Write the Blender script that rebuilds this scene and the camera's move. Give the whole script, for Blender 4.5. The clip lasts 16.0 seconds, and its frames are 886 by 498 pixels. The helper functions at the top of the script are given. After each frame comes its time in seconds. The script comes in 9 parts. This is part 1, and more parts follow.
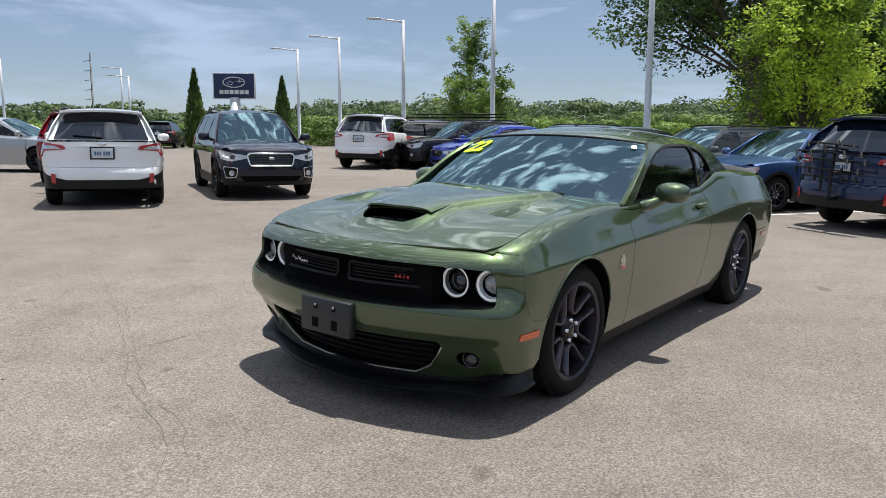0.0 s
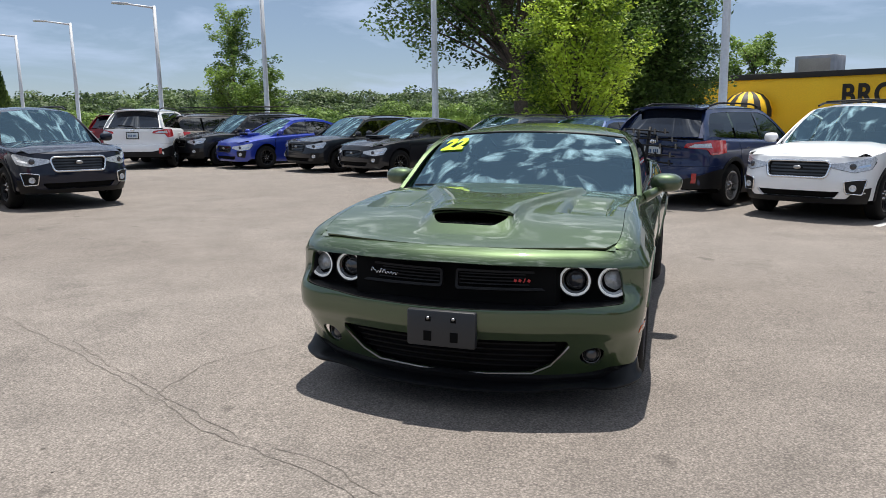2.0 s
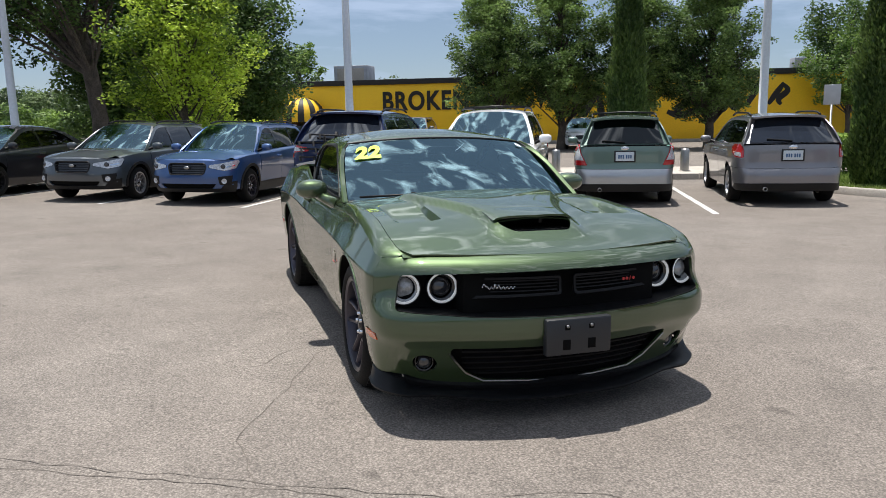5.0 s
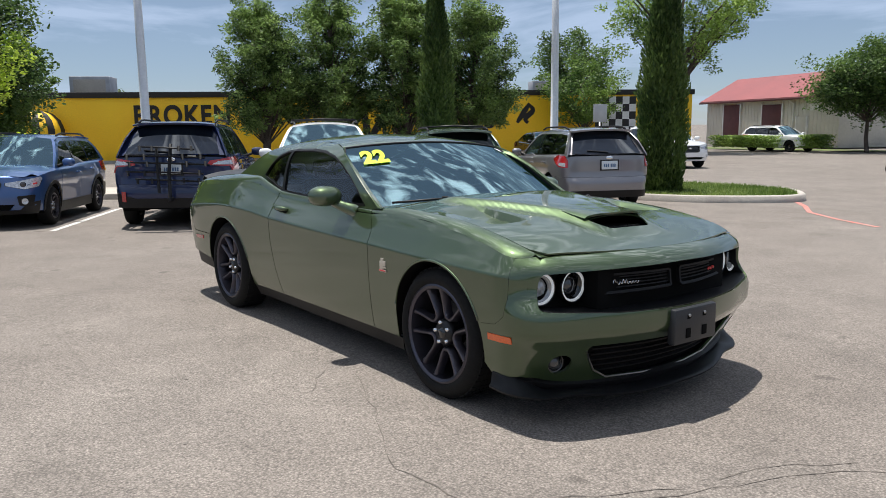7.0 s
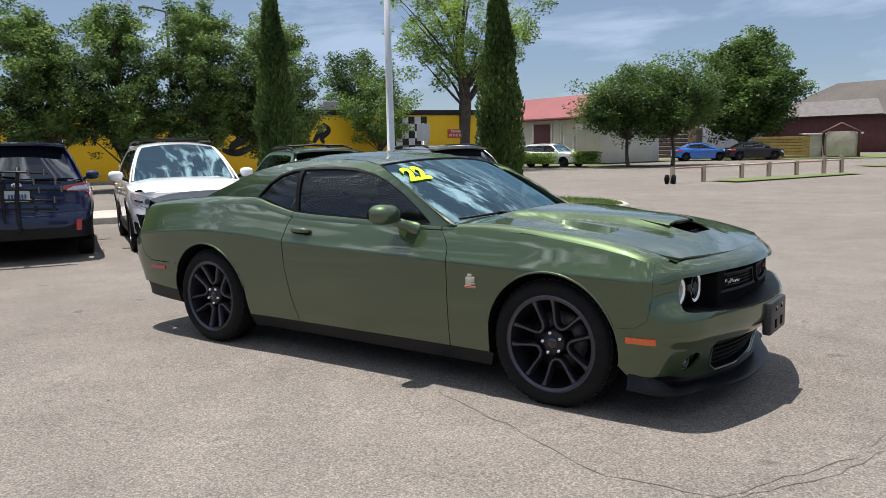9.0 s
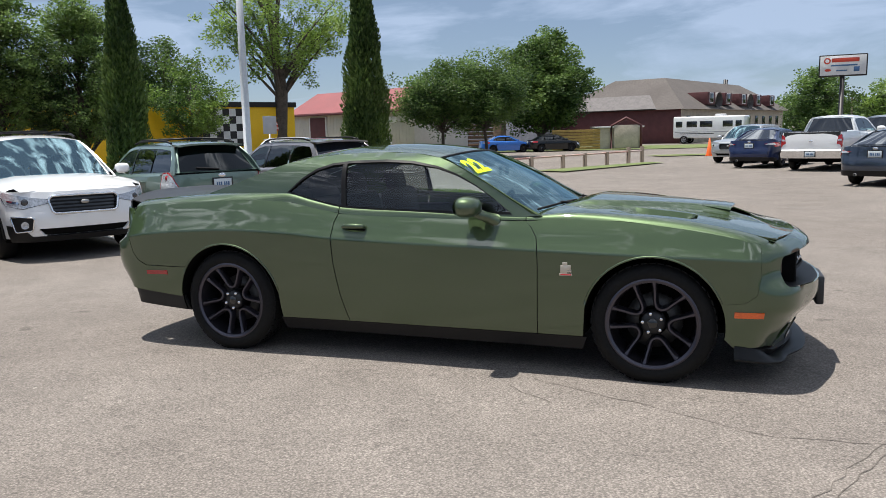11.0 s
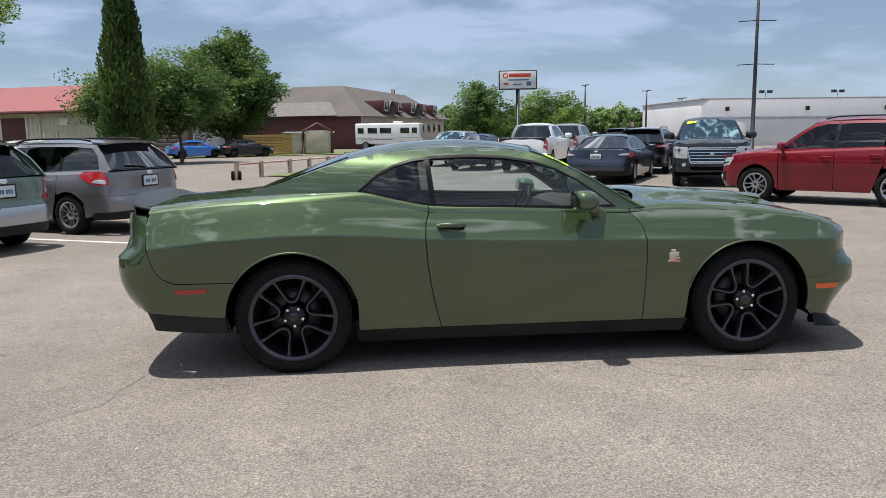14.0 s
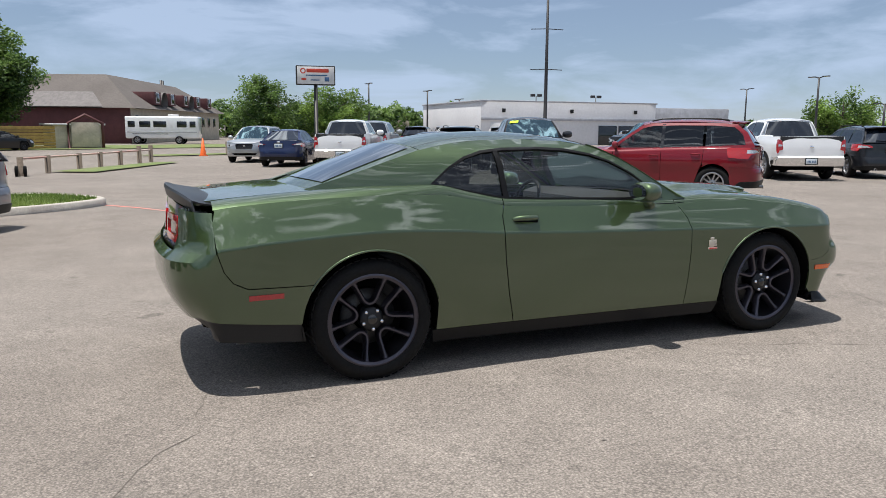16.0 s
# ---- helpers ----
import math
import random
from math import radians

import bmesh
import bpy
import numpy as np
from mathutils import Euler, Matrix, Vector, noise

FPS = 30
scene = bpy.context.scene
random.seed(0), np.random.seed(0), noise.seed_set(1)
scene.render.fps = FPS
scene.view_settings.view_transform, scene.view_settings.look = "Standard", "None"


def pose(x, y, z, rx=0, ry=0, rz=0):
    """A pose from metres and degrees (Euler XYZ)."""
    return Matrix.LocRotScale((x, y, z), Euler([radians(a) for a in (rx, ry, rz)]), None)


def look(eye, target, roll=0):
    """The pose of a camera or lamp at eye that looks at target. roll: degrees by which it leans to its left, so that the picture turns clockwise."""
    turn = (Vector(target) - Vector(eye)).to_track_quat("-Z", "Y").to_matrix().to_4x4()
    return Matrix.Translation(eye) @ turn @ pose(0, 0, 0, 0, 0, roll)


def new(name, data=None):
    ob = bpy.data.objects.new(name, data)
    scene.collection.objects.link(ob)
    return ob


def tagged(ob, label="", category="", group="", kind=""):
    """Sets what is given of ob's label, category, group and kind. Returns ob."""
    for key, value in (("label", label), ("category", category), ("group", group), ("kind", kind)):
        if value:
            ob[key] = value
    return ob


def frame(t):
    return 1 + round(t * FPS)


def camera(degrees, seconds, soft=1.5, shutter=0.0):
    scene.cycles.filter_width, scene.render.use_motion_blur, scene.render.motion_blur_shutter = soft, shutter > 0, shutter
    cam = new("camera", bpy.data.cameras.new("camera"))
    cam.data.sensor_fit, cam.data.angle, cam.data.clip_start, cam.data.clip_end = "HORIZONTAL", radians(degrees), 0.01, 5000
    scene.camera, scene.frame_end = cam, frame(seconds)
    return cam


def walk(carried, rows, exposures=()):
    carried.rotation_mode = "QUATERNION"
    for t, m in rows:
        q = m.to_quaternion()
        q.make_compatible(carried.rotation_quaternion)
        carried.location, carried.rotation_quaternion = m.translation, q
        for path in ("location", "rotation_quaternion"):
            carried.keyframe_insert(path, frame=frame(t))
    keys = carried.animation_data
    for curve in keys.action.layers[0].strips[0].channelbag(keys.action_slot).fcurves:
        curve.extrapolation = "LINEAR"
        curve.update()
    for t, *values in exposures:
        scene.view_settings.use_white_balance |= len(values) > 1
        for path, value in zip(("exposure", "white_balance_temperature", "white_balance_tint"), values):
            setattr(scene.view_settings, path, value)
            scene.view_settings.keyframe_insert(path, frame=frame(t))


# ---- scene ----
cam = camera(60.0, 16.0, soft=0.8)
# seconds, eye, yaw, pitch, lean
ROWS = [
    (0, 5.179, 2.686, 1.437, 126.48, -8.91, 0.24),
    (0.5, 5.422, 2.313, 1.44, 122.43, -8.95, 0.04),
    (1, 5.645, 1.92, 1.46, 117.65, -9.17, -0.24),
    (1.5, 5.787, 1.48, 1.49, 112.34, -9.53, -0.45),
    (2, 5.956, 1.003, 1.515, 106.68, -9.77, -0.87),
    (2.5, 5.999, 0.513, 1.518, 100.74, -10.12, -1.1),
    (3, 6.049, 0.028, 1.517, 94.67, -10.35, -1.22),
    (3.5, 6.043, -0.437, 1.522, 88.57, -10.44, -1.04),
    (4, 5.943, -0.884, 1.551, 82.48, -10.18, -0.76),
    (4.5, 5.878, -1.38, 1.569, 76.81, -10, -0.78),
    (5, 5.704, -1.833, 1.573, 71.64, -10.02, -1.13),
    (5.2, 5.635, -2.008, 1.594, 69.7, -9.96, -1.28),
    (7.3, 4.502, -3.666, 1.493, 49.24, -8.69, -0.68),
    (7.5, 4.371, -3.801, 1.509, 47.42, -8.47, -0.72),
    (8, 4.07, -4.158, 1.488, 43.13, -8.07, -0.82),
    (8.5, 3.735, -4.474, 1.482, 39.05, -8.01, -1.06),
    (9, 3.357, -4.718, 1.499, 34.76, -7.8, -1.2),
    (9.2, 3.2, -4.833, 1.492, 33.01, -7.79, -1.26),
    (11.3, 1.522, -5.6, 1.535, 17.04, -8.61, -1.14),
    (11.5, 1.345, -5.634, 1.52, 15.46, -8.55, -1.06),
    (12, 0.882, -5.756, 1.516, 11.39, -8.81, -1.09),
    (12.5, 0.419, -5.773, 1.515, 6.99, -9.09, -1.12),
    (13, -0.064, -5.817, 1.502, 2.83, -9.14, -1.15),
    (13.5, -0.53, -5.774, 1.493, -1.29, -8.99, -0.97),
    (14, -1.003, -5.701, 1.501, -5.67, -8.62, -0.72),
    (14.5, -1.467, -5.638, 1.497, -9.98, -8.61, -0.62),
    (15, -1.928, -5.481, 1.5, -14.08, -8.63, -0.23),
    (15.5, -2.389, -5.345, 1.482, -18.53, -8.8, 0.06),
    (16, -2.805, -5.107, 1.466, -22.8, -8.86, 0.36),
]
walk(cam, [(t, pose(x, y, z, 90 + pitch, -roll, yaw)) for t, x, y, z, yaw, pitch, roll in ROWS])

# ---- world and sun ----
world = bpy.data.worlds.new("sky")
scene.world = world
world.use_nodes = True
SUN_EL, SUN_AZ = 78.0, 180.0          # the sun stands high, on the -x side
wn = world.node_tree
wn.nodes.clear()


def link(tree, a, ao, b, bi):
    tree.links.new(a.outputs[ao], b.inputs[bi])


w_out = wn.nodes.new("ShaderNodeOutputWorld")
w_bg = wn.nodes.new("ShaderNodeBackground")
w_sky = wn.nodes.new("ShaderNodeTexSky")
w_sky.sky_type = "NISHITA"
w_sky.sun_disc = False
w_sky.sun_elevation = radians(SUN_EL)
w_sky.sun_rotation = radians(270.0)
w_sky.air_density, w_sky.dust_density, w_sky.ozone_density = 0.85, 0.1, 4.0
w_co = wn.nodes.new("ShaderNodeTexCoord")
w_map = wn.nodes.new("ShaderNodeMapping")
w_map.inputs["Scale"].default_value = (1.0, 1.0, 4.2)
w_noise = wn.nodes.new("ShaderNodeTexNoise")
w_noise.inputs["Scale"].default_value = 4.4
w_noise.inputs["Detail"].default_value = 7.0
w_noise.inputs["Roughness"].default_value = 0.56
w_noise.inputs["Distortion"].default_value = 0.35
w_ramp = wn.nodes.new("ShaderNodeValToRGB")
w_ramp.color_ramp.elements[0].position, w_ramp.color_ramp.elements[1].position = 0.49, 0.64
w_ramp.color_ramp.elements[0].color = (0.32, 0.32, 0.32, 1)
w_ramp.color_ramp.elements[1].color = (0.80, 0.80, 0.80, 1)
w_mix = wn.nodes.new("ShaderNodeMix")
w_mix.data_type = "RGBA"
w_sep = wn.nodes.new("ShaderNodeSeparateXYZ")
link(wn, w_co, "Generated", w_sep, "Vector")
w_high = wn.nodes.new("ShaderNodeMapRange")
w_high.inputs["From Min"].default_value, w_high.inputs["From Max"].default_value = 0.25, 0.6
link(wn, w_sep, "Z", w_high, "Value")
w_cloud = wn.nodes.new("ShaderNodeMix")
w_cloud.data_type = "RGBA"
w_cloud.inputs["A"].default_value = (7.3, 9.1, 12.2, 1)       # hazy clouds low down
w_cloud.inputs["B"].default_value = (29.0, 31.0, 33.5, 1)    # bright clouds near the sun
wn.links.new(w_high.outputs["Result"], w_cloud.inputs["Factor"])
wn.links.new(w_cloud.outputs["Result"], w_mix.inputs["B"])
link(wn, w_co, "Generated", w_map, "Vector")
link(wn, w_map, "Vector", w_noise, "Vector")
link(wn, w_noise, "Fac", w_ramp, "Fac")
# overhead the clouds are small and puffy, on a flat layer
w_div = wn.nodes.new("ShaderNodeVectorMath")
w_div.operation = "DIVIDE"
w_flat = wn.nodes.new("ShaderNodeCombineXYZ")
w_max = wn.nodes.new("ShaderNodeMath")
w_max.operation = "MAXIMUM"
w_max.inputs[1].default_value = 0.15
link(wn, w_sep, "Z", w_max, 0)
for k in ("X", "Y", "Z"):
    wn.links.new(w_max.outputs["Value"], w_flat.inputs[k])
link(wn, w_co, "Generated", w_div, 0)
link(wn, w_flat, "Vector", w_div, 1)
w_puff = wn.nodes.new("ShaderNodeTexNoise")
w_puff.inputs["Scale"].default_value = 7.5
w_puff.inputs["Detail"].default_value = 6.0
w_puff.inputs["Roughness"].default_value = 0.55
w_puff.inputs["Distortion"].default_value = 0.5
link(wn, w_div, "Vector", w_puff, "Vector")
w_pramp = wn.nodes.new("ShaderNodeValToRGB")
w_pramp.color_ramp.elements[0].position, w_pramp.color_ramp.elements[1].position = 0.515, 0.655
w_pramp.color_ramp.elements[0].color = (0.10, 0.10, 0.10, 1)
w_pramp.color_ramp.elements[1].color = (1, 1, 1, 1)
link(wn, w_puff, "Fac", w_pramp, "Fac")
w_both = wn.nodes.new("ShaderNodeMix")
w_both.data_type = "RGBA"
wn.links.new(w_high.outputs["Result"], w_both.inputs["Factor"])
wn.links.new(w_ramp.outputs["Color"], w_both.inputs["A"])
wn.links.new(w_pramp.outputs["Color"], w_both.inputs["B"])
wn.links.new(w_both.outputs["Result"], w_mix.inputs["Factor"])
link(wn, w_sky, "Color", w_mix, "A")
wn.links.new(w_mix.outputs["Result"], w_bg.inputs["Color"])
w_bg.inputs["Strength"].default_value = 0.054
link(wn, w_bg, "Background", w_out, "Surface")

sun_data = bpy.data.lights.new("sun", "SUN")
sun_data.energy, sun_data.angle, sun_data.color = 5.0, radians(0.55), (1.0, 0.955, 0.89)
sun = new("sun", sun_data)
sun.matrix_world = look((-3.0 * math.cos(radians(SUN_EL)), 0.0, 3.0 * math.sin(radians(SUN_EL))), (0, 0, 0))
scene.view_settings.exposure = 0.39

# ---- materials ----


def mat(name, color, rough=0.5, metal=0.0, grain=0.0, grain_scale=30.0, bump=0.0, coat=0.0, spec=0.5, vary=0.0, color2=None, scale2=2.0, fine=None):
    """A surface with colour variation at two scales and fine relief."""
    m = bpy.data.materials.new(name)
    m.use_nodes = True
    nt = m.node_tree
    p = nt.nodes["Principled BSDF"]
    p.inputs["Base Color"].default_value = (*color, 1)
    p.inputs["Roughness"].default_value = rough
    p.inputs["Metallic"].default_value = metal
    p.inputs["Specular IOR Level"].default_value = spec
    p.inputs["Coat Weight"].default_value = coat
    p.inputs["Coat Roughness"].default_value = 0.03
    if grain or color2 or vary:
        co = nt.nodes.new("ShaderNodeTexCoord")
        n1 = nt.nodes.new("ShaderNodeTexNoise")
        n1.inputs["Scale"].default_value = scale2
        n1.inputs["Detail"].default_value = 5
        link(nt, co, "Object", n1, "Vector")
        n2 = nt.nodes.new("ShaderNodeTexNoise")
        n2.inputs["Scale"].default_value = grain_scale
        n2.inputs["Detail"].default_value = 4
        link(nt, co, "Object", n2, "Vector")
        mx = nt.nodes.new("ShaderNodeMix")
        mx.data_type = "RGBA"
        mx.inputs["A"].default_value = (*color, 1)
        mx.inputs["B"].default_value = (*(color2 or tuple(c * 0.8 for c in color)), 1)
        rp = nt.nodes.new("ShaderNodeMapRange")
        rp.inputs["From Min"].default_value, rp.inputs["From Max"].default_value = 0.35, 0.65
        link(nt, n1, "Fac", rp, "Value")
        nt.links.new(rp.outputs["Result"], mx.inputs["Factor"])
        src = mx.outputs["Result"]
        mr = nt.nodes.new("ShaderNodeMapRange")
        mr.inputs["From Min"].default_value, mr.inputs["From Max"].default_value = 0.3, 0.7
        mr.inputs["To Min"].default_value, mr.inputs["To Max"].default_value = 1 - grain, 1 + grain
        link(nt, n2, "Fac", mr, "Value")
        value = mr.outputs["Result"]
        if vary:
            oi = nt.nodes.new("ShaderNodeObjectInfo")
            vr = nt.nodes.new("ShaderNodeMapRange")
            vr.inputs["To Min"].default_value, vr.inputs["To Max"].default_value = 1 - vary, 1 + vary
            link(nt, oi, "Random", vr, "Value")
            mu = nt.nodes.new("ShaderNodeMath")
            mu.operation = "MULTIPLY"
            nt.links.new(value, mu.inputs[0])
            nt.links.new(vr.outputs["Result"], mu.inputs[1])
            value = mu.outputs["Value"]
        vm = nt.nodes.new("ShaderNodeVectorMath")
        vm.operation = "SCALE"
        nt.links.new(src, vm.inputs[0])
        nt.links.new(value, vm.inputs["Scale"])
        nt.links.new(vm.outputs["Vector"], p.inputs["Base Color"])
        if bump:
            bp = nt.nodes.new("ShaderNodeBump")
            bp.inputs["Strength"].default_value = bump
            bp.inputs["Distance"].default_value = 0.01
            link(nt, n2, "Fac", bp, "Height")
            link(nt, bp, "Normal", p, "Normal")
    return m


def paint(name, color, metal=0.35, rough=0.38, fleck=0.10, ior=1.6):
    """Car paint: flake grain under a clear coat."""
    m = mat(name, color, rough, metal, grain=fleck, grain_scale=900.0, coat=1.0, color2=tuple(c * 0.93 for c in color), scale2=1.4)
    m.node_tree.nodes["Principled BSDF"].inputs["Coat IOR"].default_value = ior
    return m


def satin(m):
    """The same paint with a softer sheen, for narrow curved strips."""
    if m.name + " satin" not in bpy.data.materials:
        c = m.copy()
        c.name = m.name + " satin"
        p = c.node_tree.nodes["Principled BSDF"]
        p.inputs["Roughness"].default_value = 0.6
        p.inputs["Metallic"].default_value = 0.0
        p.inputs["Specular IOR Level"].default_value = 0.15
        p.inputs["Coat Weight"].default_value = 0.15
        p.inputs["Coat Roughness"].default_value = 0.25
    return bpy.data.materials[m.name + " satin"]


def glass(name, tint, gloss=1.0, ior=1.5, hue=(1.0, 1.0, 1.0)):
    """Tinted window glass: part see-through, mirror-like at a glance."""
    m = bpy.data.materials.new(name)
    m.use_nodes = True
    nt = m.node_tree
    nt.nodes.clear()
    out = nt.nodes.new("ShaderNodeOutputMaterial")
    tr = nt.nodes.new("ShaderNodeBsdfTransparent")
    tr.inputs["Color"].default_value = (*tint, 1)
    gl = nt.nodes.new("ShaderNodeBsdfGlossy")
    gl.inputs["Roughness"].default_value = 0.01
    gl.inputs["Color"].default_value = (*(gloss * h for h in hue), 1)
    fr = nt.nodes.new("ShaderNodeFresnel")
    fr.inputs["IOR"].default_value = ior
    mx = nt.nodes.new("ShaderNodeMixShader")
    link(nt, fr, "Fac", mx, "Fac")
    link(nt, tr, "BSDF", mx, 1)
    link(nt, gl, "BSDF", mx, 2)
    link(nt, mx, "Shader", out, "Surface")
    return m


def emissive(name, color, strength):
    m = mat(name, color, 0.4)
    p = m.node_tree.nodes["Principled BSDF"]
    p.inputs["Emission Color"].default_value = (*color, 1)
    p.inputs["Emission Strength"].default_value = strength
    return m


def leaf_mat(name, c1, c2):
    m = bpy.data.materials.new(name)
    m.use_nodes = True
    nt = m.node_tree
    p = nt.nodes["Principled BSDF"]
    g = nt.nodes.new("ShaderNodeNewGeometry")
    mx = nt.nodes.new("ShaderNodeMix")
    mx.data_type = "RGBA"
    mx.inputs["A"].default_value = (*(v * 1.15 for v in c1), 1)
    mx.inputs["B"].default_value = (*(v * 1.75 for v in c2), 1)
    co = nt.nodes.new("ShaderNodeTexCoord")
    nz = nt.nodes.new("ShaderNodeTexNoise")
    nz.inputs["Scale"].default_value, nz.inputs["Detail"].default_value = 0.35, 2.0
    link(nt, co, "Object", nz, "Vector")
    rg = nt.nodes.new("ShaderNodeMapRange")
    rg.inputs["From Min"].default_value, rg.inputs["From Max"].default_value = 0.35, 0.65
    rg.inputs["To Min"].default_value, rg.inputs["To Max"].default_value = -0.30, 0.55
    link(nt, nz, "Fac", rg, "Value")
    ad = nt.nodes.new("ShaderNodeMath")
    ad.operation = "MULTIPLY_ADD"
    ad.use_clamp = True
    ad.inputs[1].default_value = 0.65
    nt.links.new(g.outputs["Random Per Island"], ad.inputs[0])
    nt.links.new(rg.outputs["Result"], ad.inputs[2])
    nt.links.new(ad.outputs["Value"], mx.inputs["Factor"])
    nt.links.new(mx.outputs["Result"], p.inputs["Base Color"])
    p.inputs["Roughness"].default_value = 0.48
    p.inputs["Specular IOR Level"].default_value = 0.32
    tl = nt.nodes.new("ShaderNodeBsdfTranslucent")
    nt.links.new(mx.outputs["Result"], tl.inputs["Color"])
    ms = nt.nodes.new("ShaderNodeMixShader")
    ms.inputs["Fac"].default_value = 0.38
    out = nt.nodes["Material Output"]
    link(nt, p, "BSDF", ms, 1)
    link(nt, tl, "BSDF", ms, 2)
    link(nt, ms, "Shader", out, "Surface")
    return m


M_BLACK = mat("black plastic", (0.007, 0.007, 0.008), 0.5, spec=0.3, grain=0.15, grain_scale=200, bump=0.05)
M_TRIM = mat("grey black plastic", (0.014, 0.0145, 0.016), 0.5, spec=0.35, grain=0.15, grain_scale=150)
M_GLOSSB = mat("gloss black", (0.006, 0.006, 0.007), 0.12, coat=0.6)
# near-black: the shade of hollows and undersides is put into the colour
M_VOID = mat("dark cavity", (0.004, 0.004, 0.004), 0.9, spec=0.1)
M_RUBBER = mat("tyre rubber", (0.006, 0.006, 0.0065), 0.75, spec=0.2, grain=0.25, grain_scale=60, color2=(0.010, 0.0098, 0.0095), scale2=6, bump=0.2)
M_RIMDARK = mat("dark grey wheel metal", (0.085, 0.080, 0.098), 0.30, 0.85, grain=0.1, grain_scale=300)
M_RIMBLACK = mat("black wheel metal", (0.02, 0.02, 0.022), 0.35, 0.5, grain=0.1, grain_scale=300)
M_RIMSILVER = mat("silver wheel metal", (0.5, 0.5, 0.52), 0.3, 0.9, grain=0.05, grain_scale=300)
M_DISC = mat("dull brake steel", (0.10, 0.097, 0.095), 0.5, 0.8, grain=0.15, grain_scale=90)
M_CHROME = mat("chrome", (0.75, 0.76, 0.78), 0.08, 1.0)
M_STEEL = mat("brushed steel", (0.42, 0.41, 0.4), 0.35, 1.0, grain=0.15, grain_scale=120)
M_LENS = mat("clear lamp lens", (0.58, 0.60, 0.63), 0.15, 0.35, coat=1.0, grain=0.35, grain_scale=38)
M_RING = emissive("white lamp ring", (0.82, 0.83, 0.83), 0.16)
M_RED = mat("red lamp lens", (0.42, 0.012, 0.015), 0.12, coat=1.0, grain=0.2, grain_scale=90)
M_AMBER = mat("amber reflector", (0.75, 0.12, 0.015), 0.2, coat=0.8, grain=0.15, grain_scale=120)
M_PLATEW = mat("white number plate", (0.6, 0.66, 0.7), 0.4, grain=0.05)
M_PLATEB = mat("plate writing blue", (0.05, 0.12, 0.25), 0.5)
M_PLATER = mat("black plate bracket", (0.02, 0.022, 0.026), 0.42, grain=0.15, grain_scale=220, bump=0.08)
M_SEAT = mat("dark grey seat cloth", (0.016, 0.016, 0.018), 0.85, grain=0.3, grain_scale=120, bump=0.2)
M_DASH = mat("dark dashboard", (0.02, 0.02, 0.022), 0.6, grain=0.2, grain_scale=100)
M_GLASS_W = glass("windshield glass", (0.24, 0.36, 0.42), 1.0, 3.5, (0.64, 0.93, 1.0))
M_GLASS_S = glass("tinted side glass", (0.16, 0.19, 0.195), 1.0, 1.6)
M_GLASS_R = glass("dark privacy glass", (0.06, 0.07, 0.075), 1.0, 1.7)
M_GREEN = paint("metallic olive green paint", (0.047, 0.079, 0.029), 0.68, 0.45, 0.12, 1.72)
M_GLASS_C = glass("clear side glass", (0.82, 0.90, 0.90), 1.0, 1.6)
M_GLASS_Q = glass("tinted quarter glass", (0.20, 0.22, 0.22), 1.0, 1.6)
M_MARKER = mat("yellow green marker paint", (0.55, 0.80, 0.0), 0.45)

# ---- building helpers ----
from mathutils.geometry import delaunay_2d_cdt


def thing(name, m=None, label="", category="", group="", kind=""):
    ob = new(name)
    ob.empty_display_size = 0.2
    if m is not None:
        ob.matrix_world = m
    return tagged(ob, label, category, group, kind)


def finish(name, bm, material, smooth=True, angle=40):
    """A mesh from a bmesh, shaded smooth but for its sharp edges."""
    if angle and smooth:
        lim = math.radians(angle)
        for e in bm.edges:
            if len(e.link_faces) == 2 and e.calc_face_angle(0) > lim:
                e.smooth = False
    for f in bm.faces:
        f.smooth = smooth
    me = bpy.data.meshes.new(name)
    bm.to_mesh(me)
    bm.free()
    for x in material if isinstance(material, (list, tuple)) else (material,):
        me.materials.append(x)
    return me


def part(name, bm, material, parent=None, label="", smooth=True, angle=40):
    ob = new(name, finish(name, bm, material, smooth, angle) if isinstance(bm, bmesh.types.BMesh) else bm)
    if parent:
        ob.parent = parent
    return tagged(ob, label)


def box(bm, c, size, bevel=0.0, m=None, seg=2):
    """A box with rounded edges, added to bm."""
    b = bmesh.new()
    bmesh.ops.create_cube(b, size=1)
    bmesh.ops.scale(b, vec=size, verts=b.verts)
    if bevel:
        bmesh.ops.bevel(b, geom=b.edges[:], offset=bevel, segments=seg, affect="EDGES", profile=0.5)
    bmesh.ops.translate(b, vec=c, verts=b.verts)
    if m is not None:
        b.transform(m)
    me = bpy.data.meshes.new("t")
    b.to_mesh(me)
    b.free()
    bm.from_mesh(me)
    bpy.data.meshes.remove(me)
    return bm


def lathe(bm, prof, seg=32, axis="y", m=None, close=False):
    """Turns a profile of (radius, height) about an axis."""
    rings = []
    for r, h in prof:
        ring = []
        for k in range(seg):
            a = 2 * math.pi * k / seg
            c, s = r * math.cos(a), r * math.sin(a)
            p = {"y": (c, h, s), "z": (c, s, h), "x": (h, c, s)}[axis]
            v = Vector(p)
            ring.append(bm.verts.new(m @ v if m is not None else v))
        rings.append(ring)
    for a, b in zip(rings, rings[1:]):
        for k in range(seg):
            bm.faces.new((a[k], a[(k + 1) % seg], b[(k + 1) % seg], b[k]))
    if close:
        for ring in (rings[0], rings[-1]):
            bm.faces.new(ring)
    return bm


